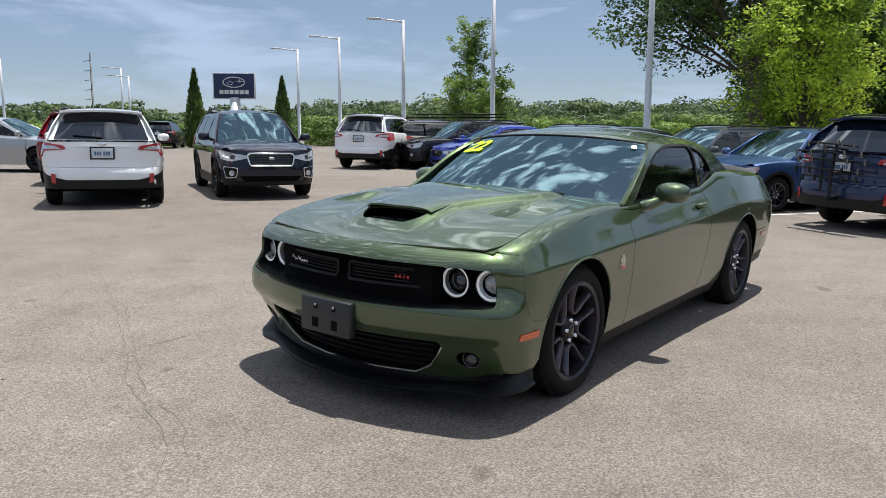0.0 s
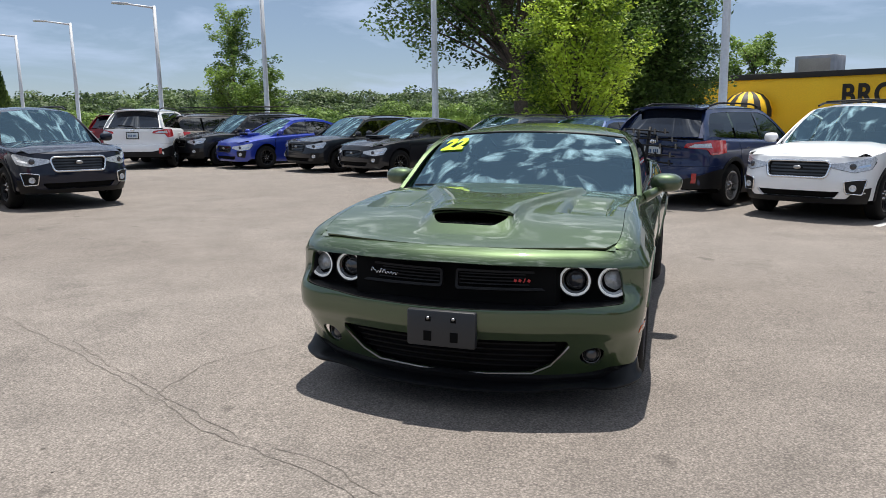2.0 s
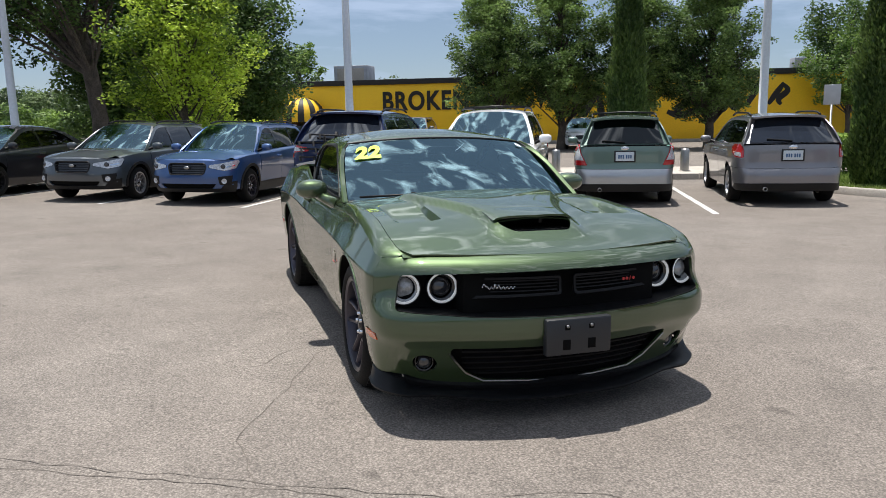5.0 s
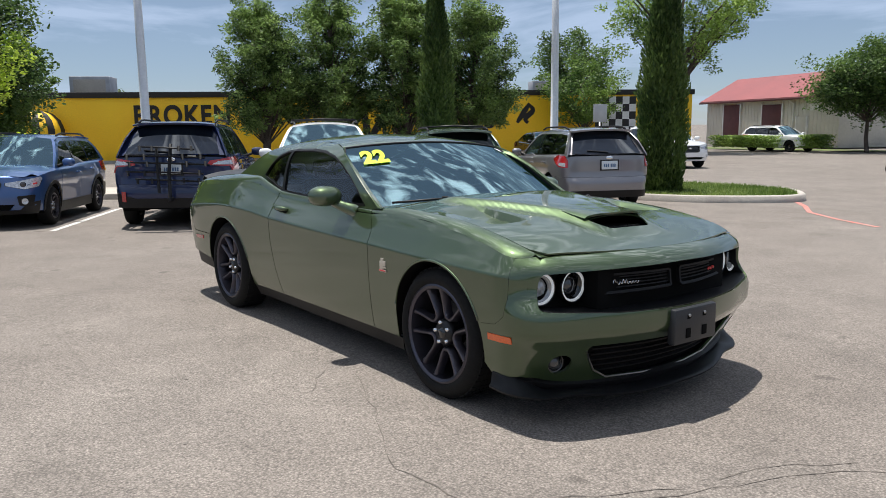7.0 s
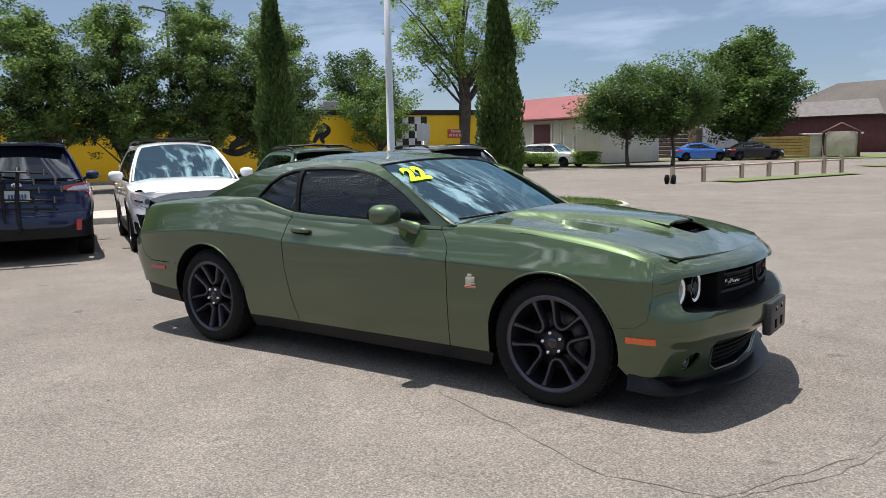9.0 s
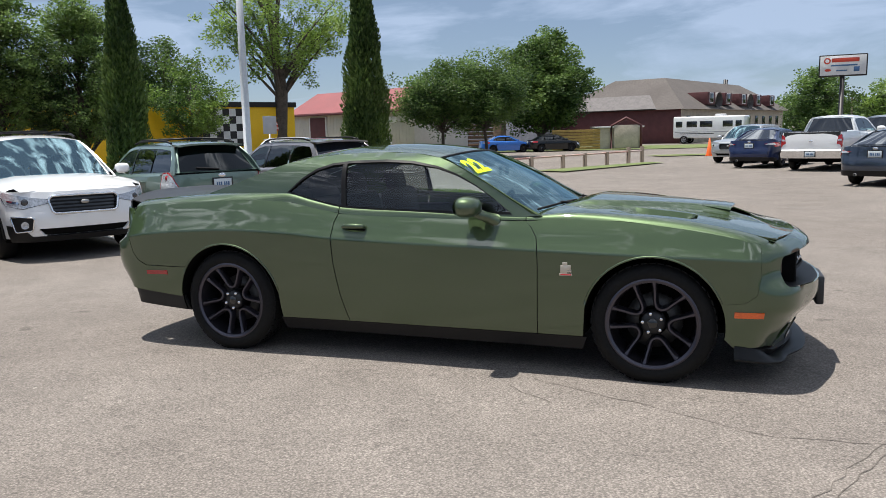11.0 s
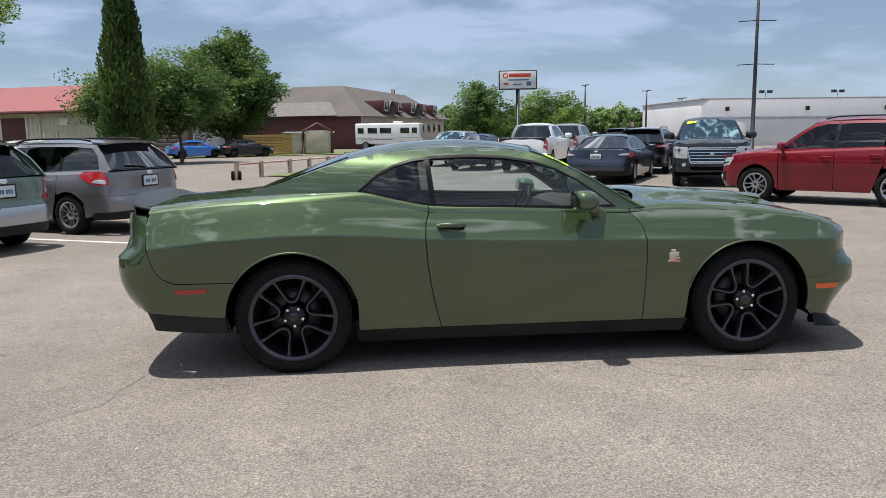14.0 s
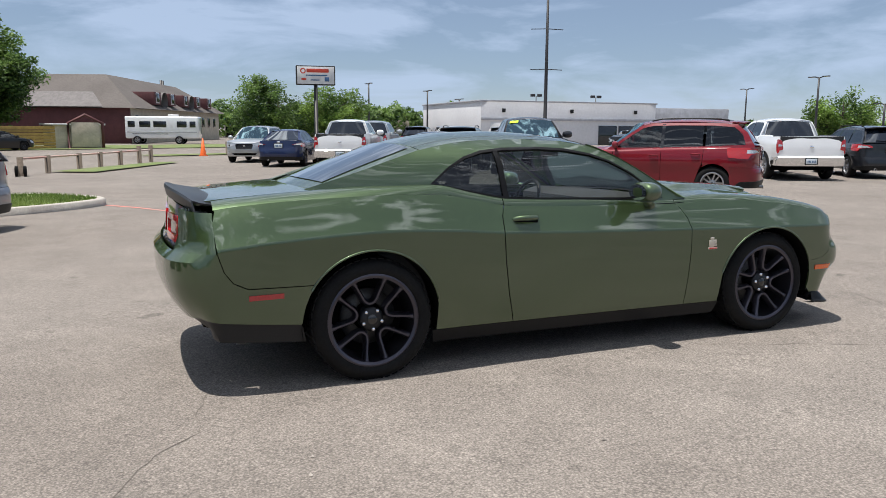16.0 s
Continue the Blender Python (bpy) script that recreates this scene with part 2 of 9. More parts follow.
def tube(bm, pts, radii, seg=8, cap=True):
    """A round bar along points."""
    pts = [Vector(p) for p in pts]
    if not isinstance(radii, (list, tuple)):
        radii = [radii] * len(pts)
    rings, up = [], Vector((0, 0, 1))
    for i, p in enumerate(pts):
        d = (pts[min(i + 1, len(pts) - 1)] - pts[max(i - 1, 0)]).normalized()
        side = d.cross(up if abs(d.z) < 0.95 else Vector((1, 0, 0))).normalized()
        top = side.cross(d)
        rings.append([bm.verts.new(p + radii[i] * (math.cos(2 * math.pi * k / seg) * side + math.sin(2 * math.pi * k / seg) * top)) for k in range(seg)])
    for a, b in zip(rings, rings[1:]):
        for k in range(seg):
            bm.faces.new((a[k], a[(k + 1) % seg], b[(k + 1) % seg], b[k]))
    if cap:
        bm.faces.new(rings[0])
        bm.faces.new(rings[-1])
    return bm


def spline(table):
    """A smooth curve through (x, y) pairs, monotone between them."""
    pts = sorted(table)
    xs, ys = np.array([p[0] for p in pts], float), np.array([p[1] for p in pts], float)
    h = np.diff(xs)
    d = np.diff(ys) / h
    m = np.zeros(len(xs))
    m[0], m[-1] = d[0], d[-1]
    for i in range(1, len(xs) - 1):
        if d[i - 1] * d[i] > 0:
            w1, w2 = 2 * h[i] + h[i - 1], h[i] + 2 * h[i - 1]
            m[i] = (w1 + w2) / (w1 / d[i - 1] + w2 / d[i])

    def f(x):
        x = min(max(x, xs[0]), xs[-1])
        i = min(max(int(np.searchsorted(xs, x)) - 1, 0), len(xs) - 2)
        t = (x - xs[i]) / h[i]
        return float((1 + 2 * t) * (1 - t) ** 2 * ys[i] + t * (1 - t) ** 2 * h[i] * m[i] + t * t * (3 - 2 * t) * ys[i + 1] + t * t * (t - 1) * h[i] * m[i + 1])

    return f


def smooth_loop(pts, n=6):
    """A closed curve through points."""
    out, k = [], len(pts)
    for i in range(k):
        p0, p1, p2, p3 = (np.array(pts[(i + j - 1) % k], float) for j in range(4))
        for j in range(n):
            t = j / n
            out.append(tuple(0.5 * (2 * p1 + (p2 - p0) * t + (2 * p0 - 5 * p1 + 4 * p2 - p3) * t * t + (3 * p1 - p0 - 3 * p2 + p3) * t ** 3)))
    return out


def rounded(pts, r, n=4):
    """A polygon with rounded corners."""
    out, k = [], len(pts)
    for i in range(k):
        a, b, c = (np.array(pts[(i + j) % k], float) for j in (-1, 0, 1))
        la, lc = np.linalg.norm(a - b), np.linalg.norm(c - b)
        q = min(r, la * 0.45, lc * 0.45)
        p, s = b + (a - b) / la * q, b + (c - b) / lc * q
        for j in range(n + 1):
            t = j / n
            out.append(tuple((1 - t) ** 2 * p + 2 * t * (1 - t) * b + t * t * s))
    return out


def dense(loop, step):
    out = []
    for a, b in zip(loop, loop[1:] + loop[:1]):
        a, b = np.array(a, float), np.array(b, float)
        n = max(1, int(np.ceil(np.linalg.norm(b - a) / step)))
        out += [tuple(a + (b - a) * j / n) for j in range(n)]
    return out


def inside(loops, p):
    """Even-odd test of many points against loops."""
    hit = np.zeros(len(p), bool)
    for loop in loops:
        a = np.array(loop)
        b = np.roll(a, -1, 0)
        for (ax, ay), (bx, by) in zip(a, b):
            if ay == by:
                continue
            c = ((ay > p[:, 1]) != (by > p[:, 1])) & (p[:, 0] < (bx - ax) * (p[:, 1] - ay) / (by - ay) + ax)
            hit ^= c
    return hit


def flat(outline, holes=(), step=0.05, lines=()):
    """A plane sheet within an outline, cut into small triangles: its points and its triangles."""
    loops = [dense(list(loop), step) for loop in (outline, *holes)]
    pts, edges = [], []
    for loop in loops:
        k = len(pts)
        pts += loop
        edges += [(k + i, k + (i + 1) % len(loop)) for i in range(len(loop))]
    rim = np.array(pts)
    if len(lines):                            # points along creases, where the bend must be sharp
        ln = np.array(lines, float)
        ln = ln[inside(loops, ln)]
        if len(ln):
            ln = ln[np.sqrt(((ln[:, None] - rim[None]) ** 2).sum(-1)).min(1) > 0.008]
            pts = pts + [tuple(q) for q in ln]
            rim = np.array(pts)
    lo, hi = rim.min(0), rim.max(0)
    gx, gy = np.meshgrid(np.arange(lo[0] + step / 2, hi[0], step), np.arange(lo[1] + step / 2, hi[1], step))
    grid = np.stack([gx.ravel(), gy.ravel()], 1)
    if len(grid):
        grid = grid[inside(loops, grid)]
    if len(grid):
        near = np.concatenate([np.sqrt(((grid[i:i + 400, None] - rim[None]) ** 2).sum(-1)).min(1) for i in range(0, len(grid), 400)])
        grid = grid[near > step * 0.4]
        pts = pts + [tuple(g) for g in grid]
    v, _, faces, *_ = delaunay_2d_cdt([Vector(p) for p in pts], edges, [], 0, 1e-5)
    v = np.array([tuple(q) for q in v])
    faces = [f for f in faces if len(f) == 3]
    ok = inside(loops, np.array([v[list(f)].mean(0) for f in faces]))
    return v, [f for f, k in zip(faces, ok) if k]


def outward(bm, ref=Vector((0, 0, 0.6))):
    """Turns the faces so that they look away from the car's middle."""
    bm.normal_update()
    if sum(f.normal.dot(f.calc_center_median() - ref) * f.calc_area() for f in bm.faces) < 0:
        bmesh.ops.reverse_faces(bm, faces=bm.faces[:])
        bm.normal_update()


def panel(fn, outline, holes=(), step=0.05, lip=0.012, flip=False, lines=()):
    """A sheet bent onto the surface fn(u, v), its edges turned inwards by lip."""
    v, faces = flat(outline, holes, step, lines)
    bm = bmesh.new()
    vs = [bm.verts.new(fn(*q)) for q in v]
    for f in faces:
        try:
            bm.faces.new([vs[i] for i in (f[::-1] if flip else f)])
        except ValueError:
            pass
    loose = [q for q in bm.verts if not q.link_faces]
    for q in loose:
        bm.verts.remove(q)
    outward(bm)
    if lip:
        rim = [e for e in bm.edges if len(e.link_faces) == 1]
        nor = {q: q.normal.copy() for e in rim for q in e.verts}
        ret = bmesh.ops.extrude_edge_only(bm, edges=rim)
        kd = {}
        for q in nor:
            kd[tuple(round(c, 6) for c in q.co)] = nor[q]
        for q in (g for g in ret["geom"] if isinstance(g, bmesh.types.BMVert)):
            n = kd.get(tuple(round(c, 6) for c in q.co))
            if n is not None:
                q.co -= n * lip
    return bm


def strip(fn, nu, nv, lip=0.0):
    """A grid on the surface fn(u, v), u and v from 0 to 1."""
    bm = bmesh.new()
    g = [[bm.verts.new(fn(i / nu, j / nv)) for j in range(nv + 1)] for i in range(nu + 1)]
    for i in range(nu):
        for j in range(nv):
            bm.faces.new((g[i][j], g[i + 1][j], g[i + 1][j + 1], g[i][j + 1]))
    outward(bm)
    if lip:
        rim = [e for e in bm.edges if len(e.link_faces) == 1]
        kd = {tuple(round(c, 6) for c in q.co): q.normal.copy() for e in rim for q in e.verts}
        ret = bmesh.ops.extrude_edge_only(bm, edges=rim)
        for q in (g for g in ret["geom"] if isinstance(g, bmesh.types.BMVert)):
            n = kd.get(tuple(round(c, 6) for c in q.co))
            if n is not None:
                q.co -= n * lip
    return bm


def text_mesh(body, size, depth, name="text", shear=0.0, spacing=1.0, fat=0.0):
    """Letters of the built-in font as a mesh lying in the xy plane, centred."""
    cu = bpy.data.curves.new(name, "FONT")
    cu.body, cu.size, cu.extrude, cu.shear, cu.space_character = body, size, depth, shear, spacing
    cu.offset = fat
    cu.align_x, cu.align_y = "CENTER", "CENTER"
    ob = new(name, cu)
    me = bpy.data.meshes.new_from_object(ob.evaluated_get(bpy.context.evaluated_depsgraph_get()))
    bpy.data.objects.remove(ob)
    bpy.data.curves.remove(cu)
    return me


def lerp(a, b, t):
    return a + (b - a) * t


def smoothstep(a, b, x):
    t = min(max((x - a) / (b - a), 0.0), 1.0)
    return t * t * (3 - 2 * t)


# ---- the car shell: one surface round the body, from which the panels are cut ----


class Shell:
    """Car frame: x ahead, y to the left, z up from the road, origin between the axles."""

    def __init__(self, plan, side, front, rear, belt, inner, green, front_x, rear_x, scale=(1, 1, 1), crease=None, taper=0.0):
        k = np.array(plan, float)
        ext = np.vstack([[k[1][0], -k[1][1]], k, [k[-2][0], -k[-2][1]]])
        pts = []
        for i in range(1, len(ext) - 2):
            p0, p1, p2, p3 = ext[i - 1:i + 3]
            for j in range(24):
                t = j / 24
                pts.append(0.5 * (2 * p1 + (p2 - p0) * t + (2 * p0 - 5 * p1 + 4 * p2 - p3) * t * t + (3 * p1 - p0 - 3 * p2 + p3) * t ** 3))
        pts.append(ext[-2])
        self.p = np.array(pts)
        self.s = np.r_[0, np.cumsum(np.linalg.norm(np.diff(self.p, axis=0), axis=1))]
        d = np.gradient(self.p, self.s, axis=0)
        d /= np.linalg.norm(d, axis=1)[:, None]
        self.n = np.stack([d[:, 1], -d[:, 0]], 1)
        self.side, self.front, self.rear = spline(side), spline(front), spline(rear)
        self.belt = spline(belt)
        self.yin, self.zin = spline([(x, y) for x, y, z in inner]), spline([(x, z) for x, y, z in inner])
        self.green = spline(green)
        self.fx, self.rx, self.k = front_x, rear_x, scale
        self.crease, self.taper = crease, taper

    def sx(self, x):
        return float(np.interp(-x, -self.p[:, 0], self.s))

    def sf(self, y):
        h = len(self.s) // 2
        return math.copysign(float(np.interp(abs(y), self.p[:h, 1], self.s[:h])), y)

    def sr(self, y):
        h = len(self.s) // 2
        return float(np.interp(abs(y), self.p[h:, 1][::-1], self.s[h:][::-1]))

    def at(self, s, z, out=0.0):
        a, back = abs(s), False
        if a > self.s[-1]:
            a, back = 2 * self.s[-1] - a, True
        x, y = np.interp(a, self.s, self.p[:, 0]), np.interp(a, self.s, self.p[:, 1])
        nx, ny = np.interp(a, self.s, self.n[:, 0]), np.interp(a, self.s, self.n[:, 1])
        zz = z
        if self.crease:
            zz = z - self.crease(x)
        wf, wr = smoothstep(*self.fx, x), smoothstep(*self.rx, x)
        i = self.side(zz) * (1 - wf) * (1 - wr)
        if wf:
            i += self.front(z) * wf
        if wr:
            i += self.rear(z) * wr
        i -= out
        v = Vector(((x - nx * i) * self.k[0], (y - ny * i) * self.k[1], z * self.k[2]))
        if (s < 0) != back:
            v.y = -v.y
        return v

    def xz(self, x, z, sgn=1, out=0.0):
        return self.at(sgn * self.sx(x), z, out)

    def shoulder(self, x, t, sgn=1):
        """Across the shoulder, from the side's upper edge (t = 0) to the inner edge (t = 1)."""
        a = self.at(self.sx(x), self.belt(x))
        b = Vector((a.x, self.yin(x) * self.k[1], self.zin(x) * self.k[2]))
        c = Vector((a.x, a.y - 0.3 * (a.y - b.y), lerp(a.z, b.z, 0.85)))
        v = (1 - t) ** 2 * a + 2 * t * (1 - t) * c + t * t * b
        v.y *= sgn
        return v

    def pane(self, x, z, sgn=1, out=0.0):
        """The upright sides of the cabin."""
        back = max(0.0, -0.55 - x)
        return Vector((x * self.k[0], sgn * (self.green(z) + out - self.taper * back * back / (back + 0.3)) * self.k[1], z * self.k[2]))


def arch(cx, cz, r, a0, a1, n=14):
    return [(cx + r * math.cos(radians(a0 + (a1 - a0) * i / n)), cz + r * math.sin(radians(a0 + (a1 - a0) * i / n))) for i in range(n + 1)]


# ---- wheels ----


def wheel_meshes(r, width, rim_r, rim_mat, spokes=5, split=True, seg=40, loose=False):
    """Meshes of a wheel whose outer face looks to +y, centred on its hub."""
    w = width / 2
    t = lathe(bmesh.new(), [(rim_r, w * 0.86), (rim_r + 0.012, w * 0.96), (rim_r + (r - rim_r) * 0.45, w), (r - 0.025, w * 0.9), (r - 0.006, w * 0.72),
                            (r, w * 0.5), (r, -w * 0.5), (r - 0.006, -w * 0.72), (r - 0.025, -w * 0.9), (rim_r, -w * 0.9)], seg)
    for k in range(seg):                      # tread blocks
        a = 2 * math.pi * (k + 0.5) / seg
        for h in (-0.5, -0.17, 0.17, 0.5):
            m = Matrix.Rotation(-a, 4, "Y") @ Matrix.Translation((r - 0.001, h * w * 1.1, 0))
            if seg >= 40:
                box(t, (0, 0, 0), (0.008, w * 0.28, 2 * math.pi * r / seg * 0.72), 0, m)
    tyre = finish("tyre", t, M_RUBBER)
    b = bmesh.new()
    lathe(b, [(rim_r + 0.004, w * 0.9), (rim_r - 0.006, w * 0.93), (rim_r - 0.022, w * 0.86), (rim_r - 0.03, w * 0.55), (rim_r - 0.045, -w * 0.8), (rim_r - 0.02, -w * 0.9)], seg)
    hub_y = w * 0.62
    hub_b = bmesh.new() if loose and seg >= 40 else b
    lathe(hub_b, [(0.001, hub_y + 0.004), (0.035, hub_y + 0.004), *(((0.066, hub_y - 0.004), (0.076, hub_y - 0.03), (0.074, hub_y - 0.08)) if hub_b is not b else ((0.08, hub_y - 0.004), (0.088, hub_y - 0.03), (0.085, hub_y - 0.08)))], 20)
    hub_me = finish("hub", hub_b, M_RIMBLACK) if hub_b is not b else None
    arm_meshes = []
    b_rim = b
    if loose and split and seg >= 40:         # five U-shaped webs, each with two arms
        for g in (math.pi / 5,):
            b = bmesh.new()
            path = [(rim_r - 0.014, -0.395), (rim_r * 0.80, -0.375), (rim_r * 0.60, -0.345), (rim_r * 0.47, -0.32), (rim_r * 0.39, -0.25), (rim_r * 0.350, -0.13)]
            path = path + [(rim_r * 0.343, 0.0)] + [(q[0], -q[1]) for q in path[::-1]]
            mid_ = [Vector((rr * math.cos(g + math.pi / 2 + an), 0, rr * math.sin(g + math.pi / 2 + an))) for rr, an in path]
            rows = []
            for i, (rr, an) in enumerate(path):
                t_ = (rr - rim_r * 0.34) / (rim_r * 0.62)
                tan = (mid_[min(i + 1, len(path) - 1)] - mid_[max(i - 1, 0)]).normalized()
                q = Vector((tan.z, 0, -tan.x))
                wide = lerp(0.0085, 0.0075, t_) + 0.010 * max(0.0, (t_ - 0.85) / 0.15)
                c = mid_[i] + Vector((0, hub_y - 0.004 + 0.026 * t_ ** 1.5 * (w / 0.12), 0))
                rows.append([b.verts.new(c - q * (wide + 0.010) + Vector((0, -0.045, 0))), b.verts.new(c - q * (wide + 0.003) + Vector((0, -0.008, 0))), b.verts.new(c - q * wide * 0.6), b.verts.new(c + q * wide * 0.6),
                             b.verts.new(c + q * (wide + 0.003) + Vector((0, -0.008, 0))), b.verts.new(c + q * (wide + 0.010) + Vector((0, -0.045, 0)))])
            for p, q in zip(rows, rows[1:]):
                for j in range(5):
                    b.faces.new((p[j], p[j + 1], q[j + 1], q[j]))
            bmesh.ops.recalc_face_normals(b, faces=b.faces)
            arm_meshes.append(finish("spoke", b, rim_mat, angle=30))
    for k in range(0 if arm_meshes else 1 if loose else spokes):
        a0 = 2 * math.pi * k / spokes + math.pi / 2
        arms = [(-0.17, -0.215), (0.17, 0.215)] if split else [(0.0, 0.0)]
        for s0, s1 in arms:
            b = bmesh.new() if loose else b_rim
            n = 6
            rows = []
            for i in range(n + 1):
                t_ = i / n
                rr = lerp(0.06, rim_r - 0.018, t_)
                ang = a0 + lerp(s0 * 2.2, s1, t_ ** 0.75) if split else a0
                half = lerp(0.017, 0.0125, t_) if split else lerp(0.045, 0.03, t_)
                if split and t_ > 0.8:
                    half *= 1 + 2.5 * (t_ - 0.8)
                yo = hub_y - 0.012 + 0.03 * t_ ** 2 * (w / 0.12)
                c = Vector((rr * math.cos(ang), yo, rr * math.sin(ang)))
                q = Vector((-math.sin(ang), 0, math.cos(ang)))
                rows.append([b.verts.new(c - q * half + Vector((0, -0.035, 0))), b.verts.new(c - q * half * 0.8), b.verts.new(c + q * half * 0.8), b.verts.new(c + q * half + Vector((0, -0.035, 0)))])
            for p, q in zip(rows, rows[1:]):
                for j in range(3):
                    b.faces.new((p[j], p[j + 1], q[j + 1], q[j]))
            if loose:
                bmesh.ops.recalc_face_normals(b, faces=b.faces)
                arm_meshes.append(finish("spoke", b, rim_mat, angle=35))
    b = b_rim
    bmesh.ops.recalc_face_normals(b, faces=b.faces)
    rim = finish("rim", b, rim_mat, angle=35)
    d = bmesh.new()
    lathe(d, [(0.09, hub_y - 0.1), (0.17 * r / 0.364, hub_y - 0.1), (0.17 * r / 0.364, hub_y - 0.125), (0.09, hub_y - 0.125)], 28)
    disc = finish("brake_disc", d, M_DISC)
    # near-black disc added to stand for the shade behind the spokes
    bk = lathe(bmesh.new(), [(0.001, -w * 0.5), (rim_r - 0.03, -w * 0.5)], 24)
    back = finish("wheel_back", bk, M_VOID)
    c = bmesh.new()
    for k in range(1 if loose else 5):
        a = 2 * math.pi * (k + (0.0 if seg >= 40 and loose else 0.5)) / 5 + math.pi / 2
        lathe(c, [(0.0005, hub_y + 0.014), (0.010, hub_y + 0.014), (0.013, hub_y - 0.005)], 6, "y", Matrix.Translation((0.058 * math.cos(a), 0, 0.058 * math.sin(a))))
    nuts = finish("wheel_nuts", c, M_CHROME)
    e = lathe(bmesh.new(), [(0.0005, hub_y + 0.011), (0.026, hub_y + 0.011), (0.031, hub_y + 0.004)], 18)
    capm = finish("centre_cap", e, M_GLOSSB)
    if loose:
        return {"tyre": tyre, "rim": rim, "brake_disc": disc, "wheel_back": back, "centre_cap": capm, "spoke": arm_meshes, "wheel_nut": [nuts], **({"hub": hub_me} if hub_me else {})}
    return {"tyre": tyre, "rim": rim, "brake_disc": disc, "wheel_back": back, "wheel_nuts": nuts, "centre_cap": capm}


def add_wheel(parent, meshes, x, y, z, spin=0.0, steer=0.0):
    wh = new("wheel", meshes["rim"])
    wh.parent = parent
    turn = 0 if y > 0 else 180
    wh.matrix_local = pose(x, y, z, 0, 0, turn + steer) @ Matrix.Rotation(radians(spin), 4, "Y")
    for n, me in meshes.items():
        if isinstance(me, list):
            for k in range(5):
                for arm in me:
                    o = new(n, arm)
                    o.parent = wh
                    o.matrix_local = Matrix.Rotation(2 * math.pi * k / 5, 4, "Y")
        elif n != "rim":
            o = new(n, me)
            o.parent = wh
    return wh


# ---- the green coupe ----
CAR_TILT = Matrix.Rotation(radians(-1.005), 4, "X") @ Matrix.Rotation(radians(-0.355), 4, "Y")


def green_coupe(m):
    car = thing("coupe", m, "olive green metallic two-door muscle coupe with black wheels and plate bracket", "car")
    sh = Shell(
        plan=[(2.44, 0), (2.43, 0.22), (2.385, 0.45), (2.322, 0.65), (2.268, 0.80), (2.20, 0.892), (2.10, 0.947), (1.95, 0.964), (1.47, 0.967), (0.9, 0.945), (0.0, 0.938), (-0.7, 0.942),
              (-1.3, 0.968), (-1.8, 0.967), (-2.15, 0.96), (-2.39, 0.925), (-2.51, 0.85), (-2.575, 0.71), (-2.605, 0.5), (-2.62, 0.25), (-2.625, 0)],
        side=[(-0.70, 0.12), (-0.60, 0.075), (-0.48, 0.042), (-0.3, 0.016), (-0.15, 0.0035), (-0.02, 0.0003), (0.0, 0.0), (0.008, 0.0042), (0.05, 0.027), (0.1, 0.050), (0.16, 0.080), (0.22, 0.115), (0.3, 0.165)],
        front=[(0.12, 0.2), (0.22, 0.155), (0.32, 0.100), (0.38, 0.066), (0.44, 0.030), (0.462, 0.008), (0.5, 0.001), (0.55, 0.0), (0.582, 0.006), (0.63, 0.034), (0.69, 0.060), (0.772, 0.064), (0.792, 0.067), (0.820, 0.085), (0.840, 0.118), (0.860, 0.17)],
        rear=[(0.15, 0.40), (0.25, 0.30), (0.33, 0.205), (0.42, 0.105), (0.50, 0.048), (0.58, 0.014), (0.66, 0.0), (0.74, 0.0), (0.772, 0.006), (0.795, 0.040), (0.815, 0.066), (0.84, 0.074), (0.95, 0.082), (1.02, 0.09), (1.07, 0.10)],
        belt=[(-2.6, 1.0), (-2.45, 1.015), (-2.2, 1.045), (-1.8, 1.07), (-1.3, 1.08), (-1.0, 1.07), (-0.8, 1.03), (-0.5, 0.985), (0.0, 0.968), (0.6, 0.96), (0.9, 0.965), (1.2, 0.965), (1.6, 0.928), (1.9, 0.880), (2.07, 0.843), (2.11, 0.842), (2.17, 0.848), (2.26, 0.853), (2.32, 0.855)],
        inner=[(-2.6, 0.66, 1.045), (-2.45, 0.69, 1.06), (-2.2, 0.71, 1.085), (-1.8, 0.735, 1.112), (-1.4, 0.785, 1.128), (-1.05, 0.812, 1.128), (-0.8, 0.826, 1.075), (-0.58, 0.836, 1.032),
               (0.0, 0.84, 1.008), (0.6, 0.838, 0.985), (0.75, 0.825, 0.99), (0.97, 0.805, 1.006), (1.5, 0.80, 0.98), (1.9, 0.815, 0.920), (2.0, 0.812, 0.895), (2.08, 0.80, 0.874), (2.16, 0.785, 0.857), (2.24, 0.745, 0.847)],
        green=[(0.9, 0.87), (0.985, 0.845), (1.03, 0.835), (1.1, 0.82), (1.2, 0.795), (1.28, 0.762), (1.33, 0.722), (1.36, 0.68), (1.39, 0.615), (1.42, 0.53)],
        front_x=(1.97, 2.22), rear_x=(-2.33, -2.50),
        crease=spline([(2.3, 0.745), (2.1, 0.755), (0.78, 0.786), (-0.63, 0.834), (-1.0, 0.865), (-1.4, 0.88), (-1.9, 0.86), (-2.5, 0.80)]), taper=0.16)
    ST = 0.04
    EDGE = [(x, sh.crease(x) + o) for x in np.arange(-2.42, 2.08, 0.022) for o in (-0.013, 0.0, 0.009)]
    R, ZW, XW = 0.408, 0.355, 1.473

    def rail(x):                                       # the roof's edge, seen from the side
        return RAIL(x)
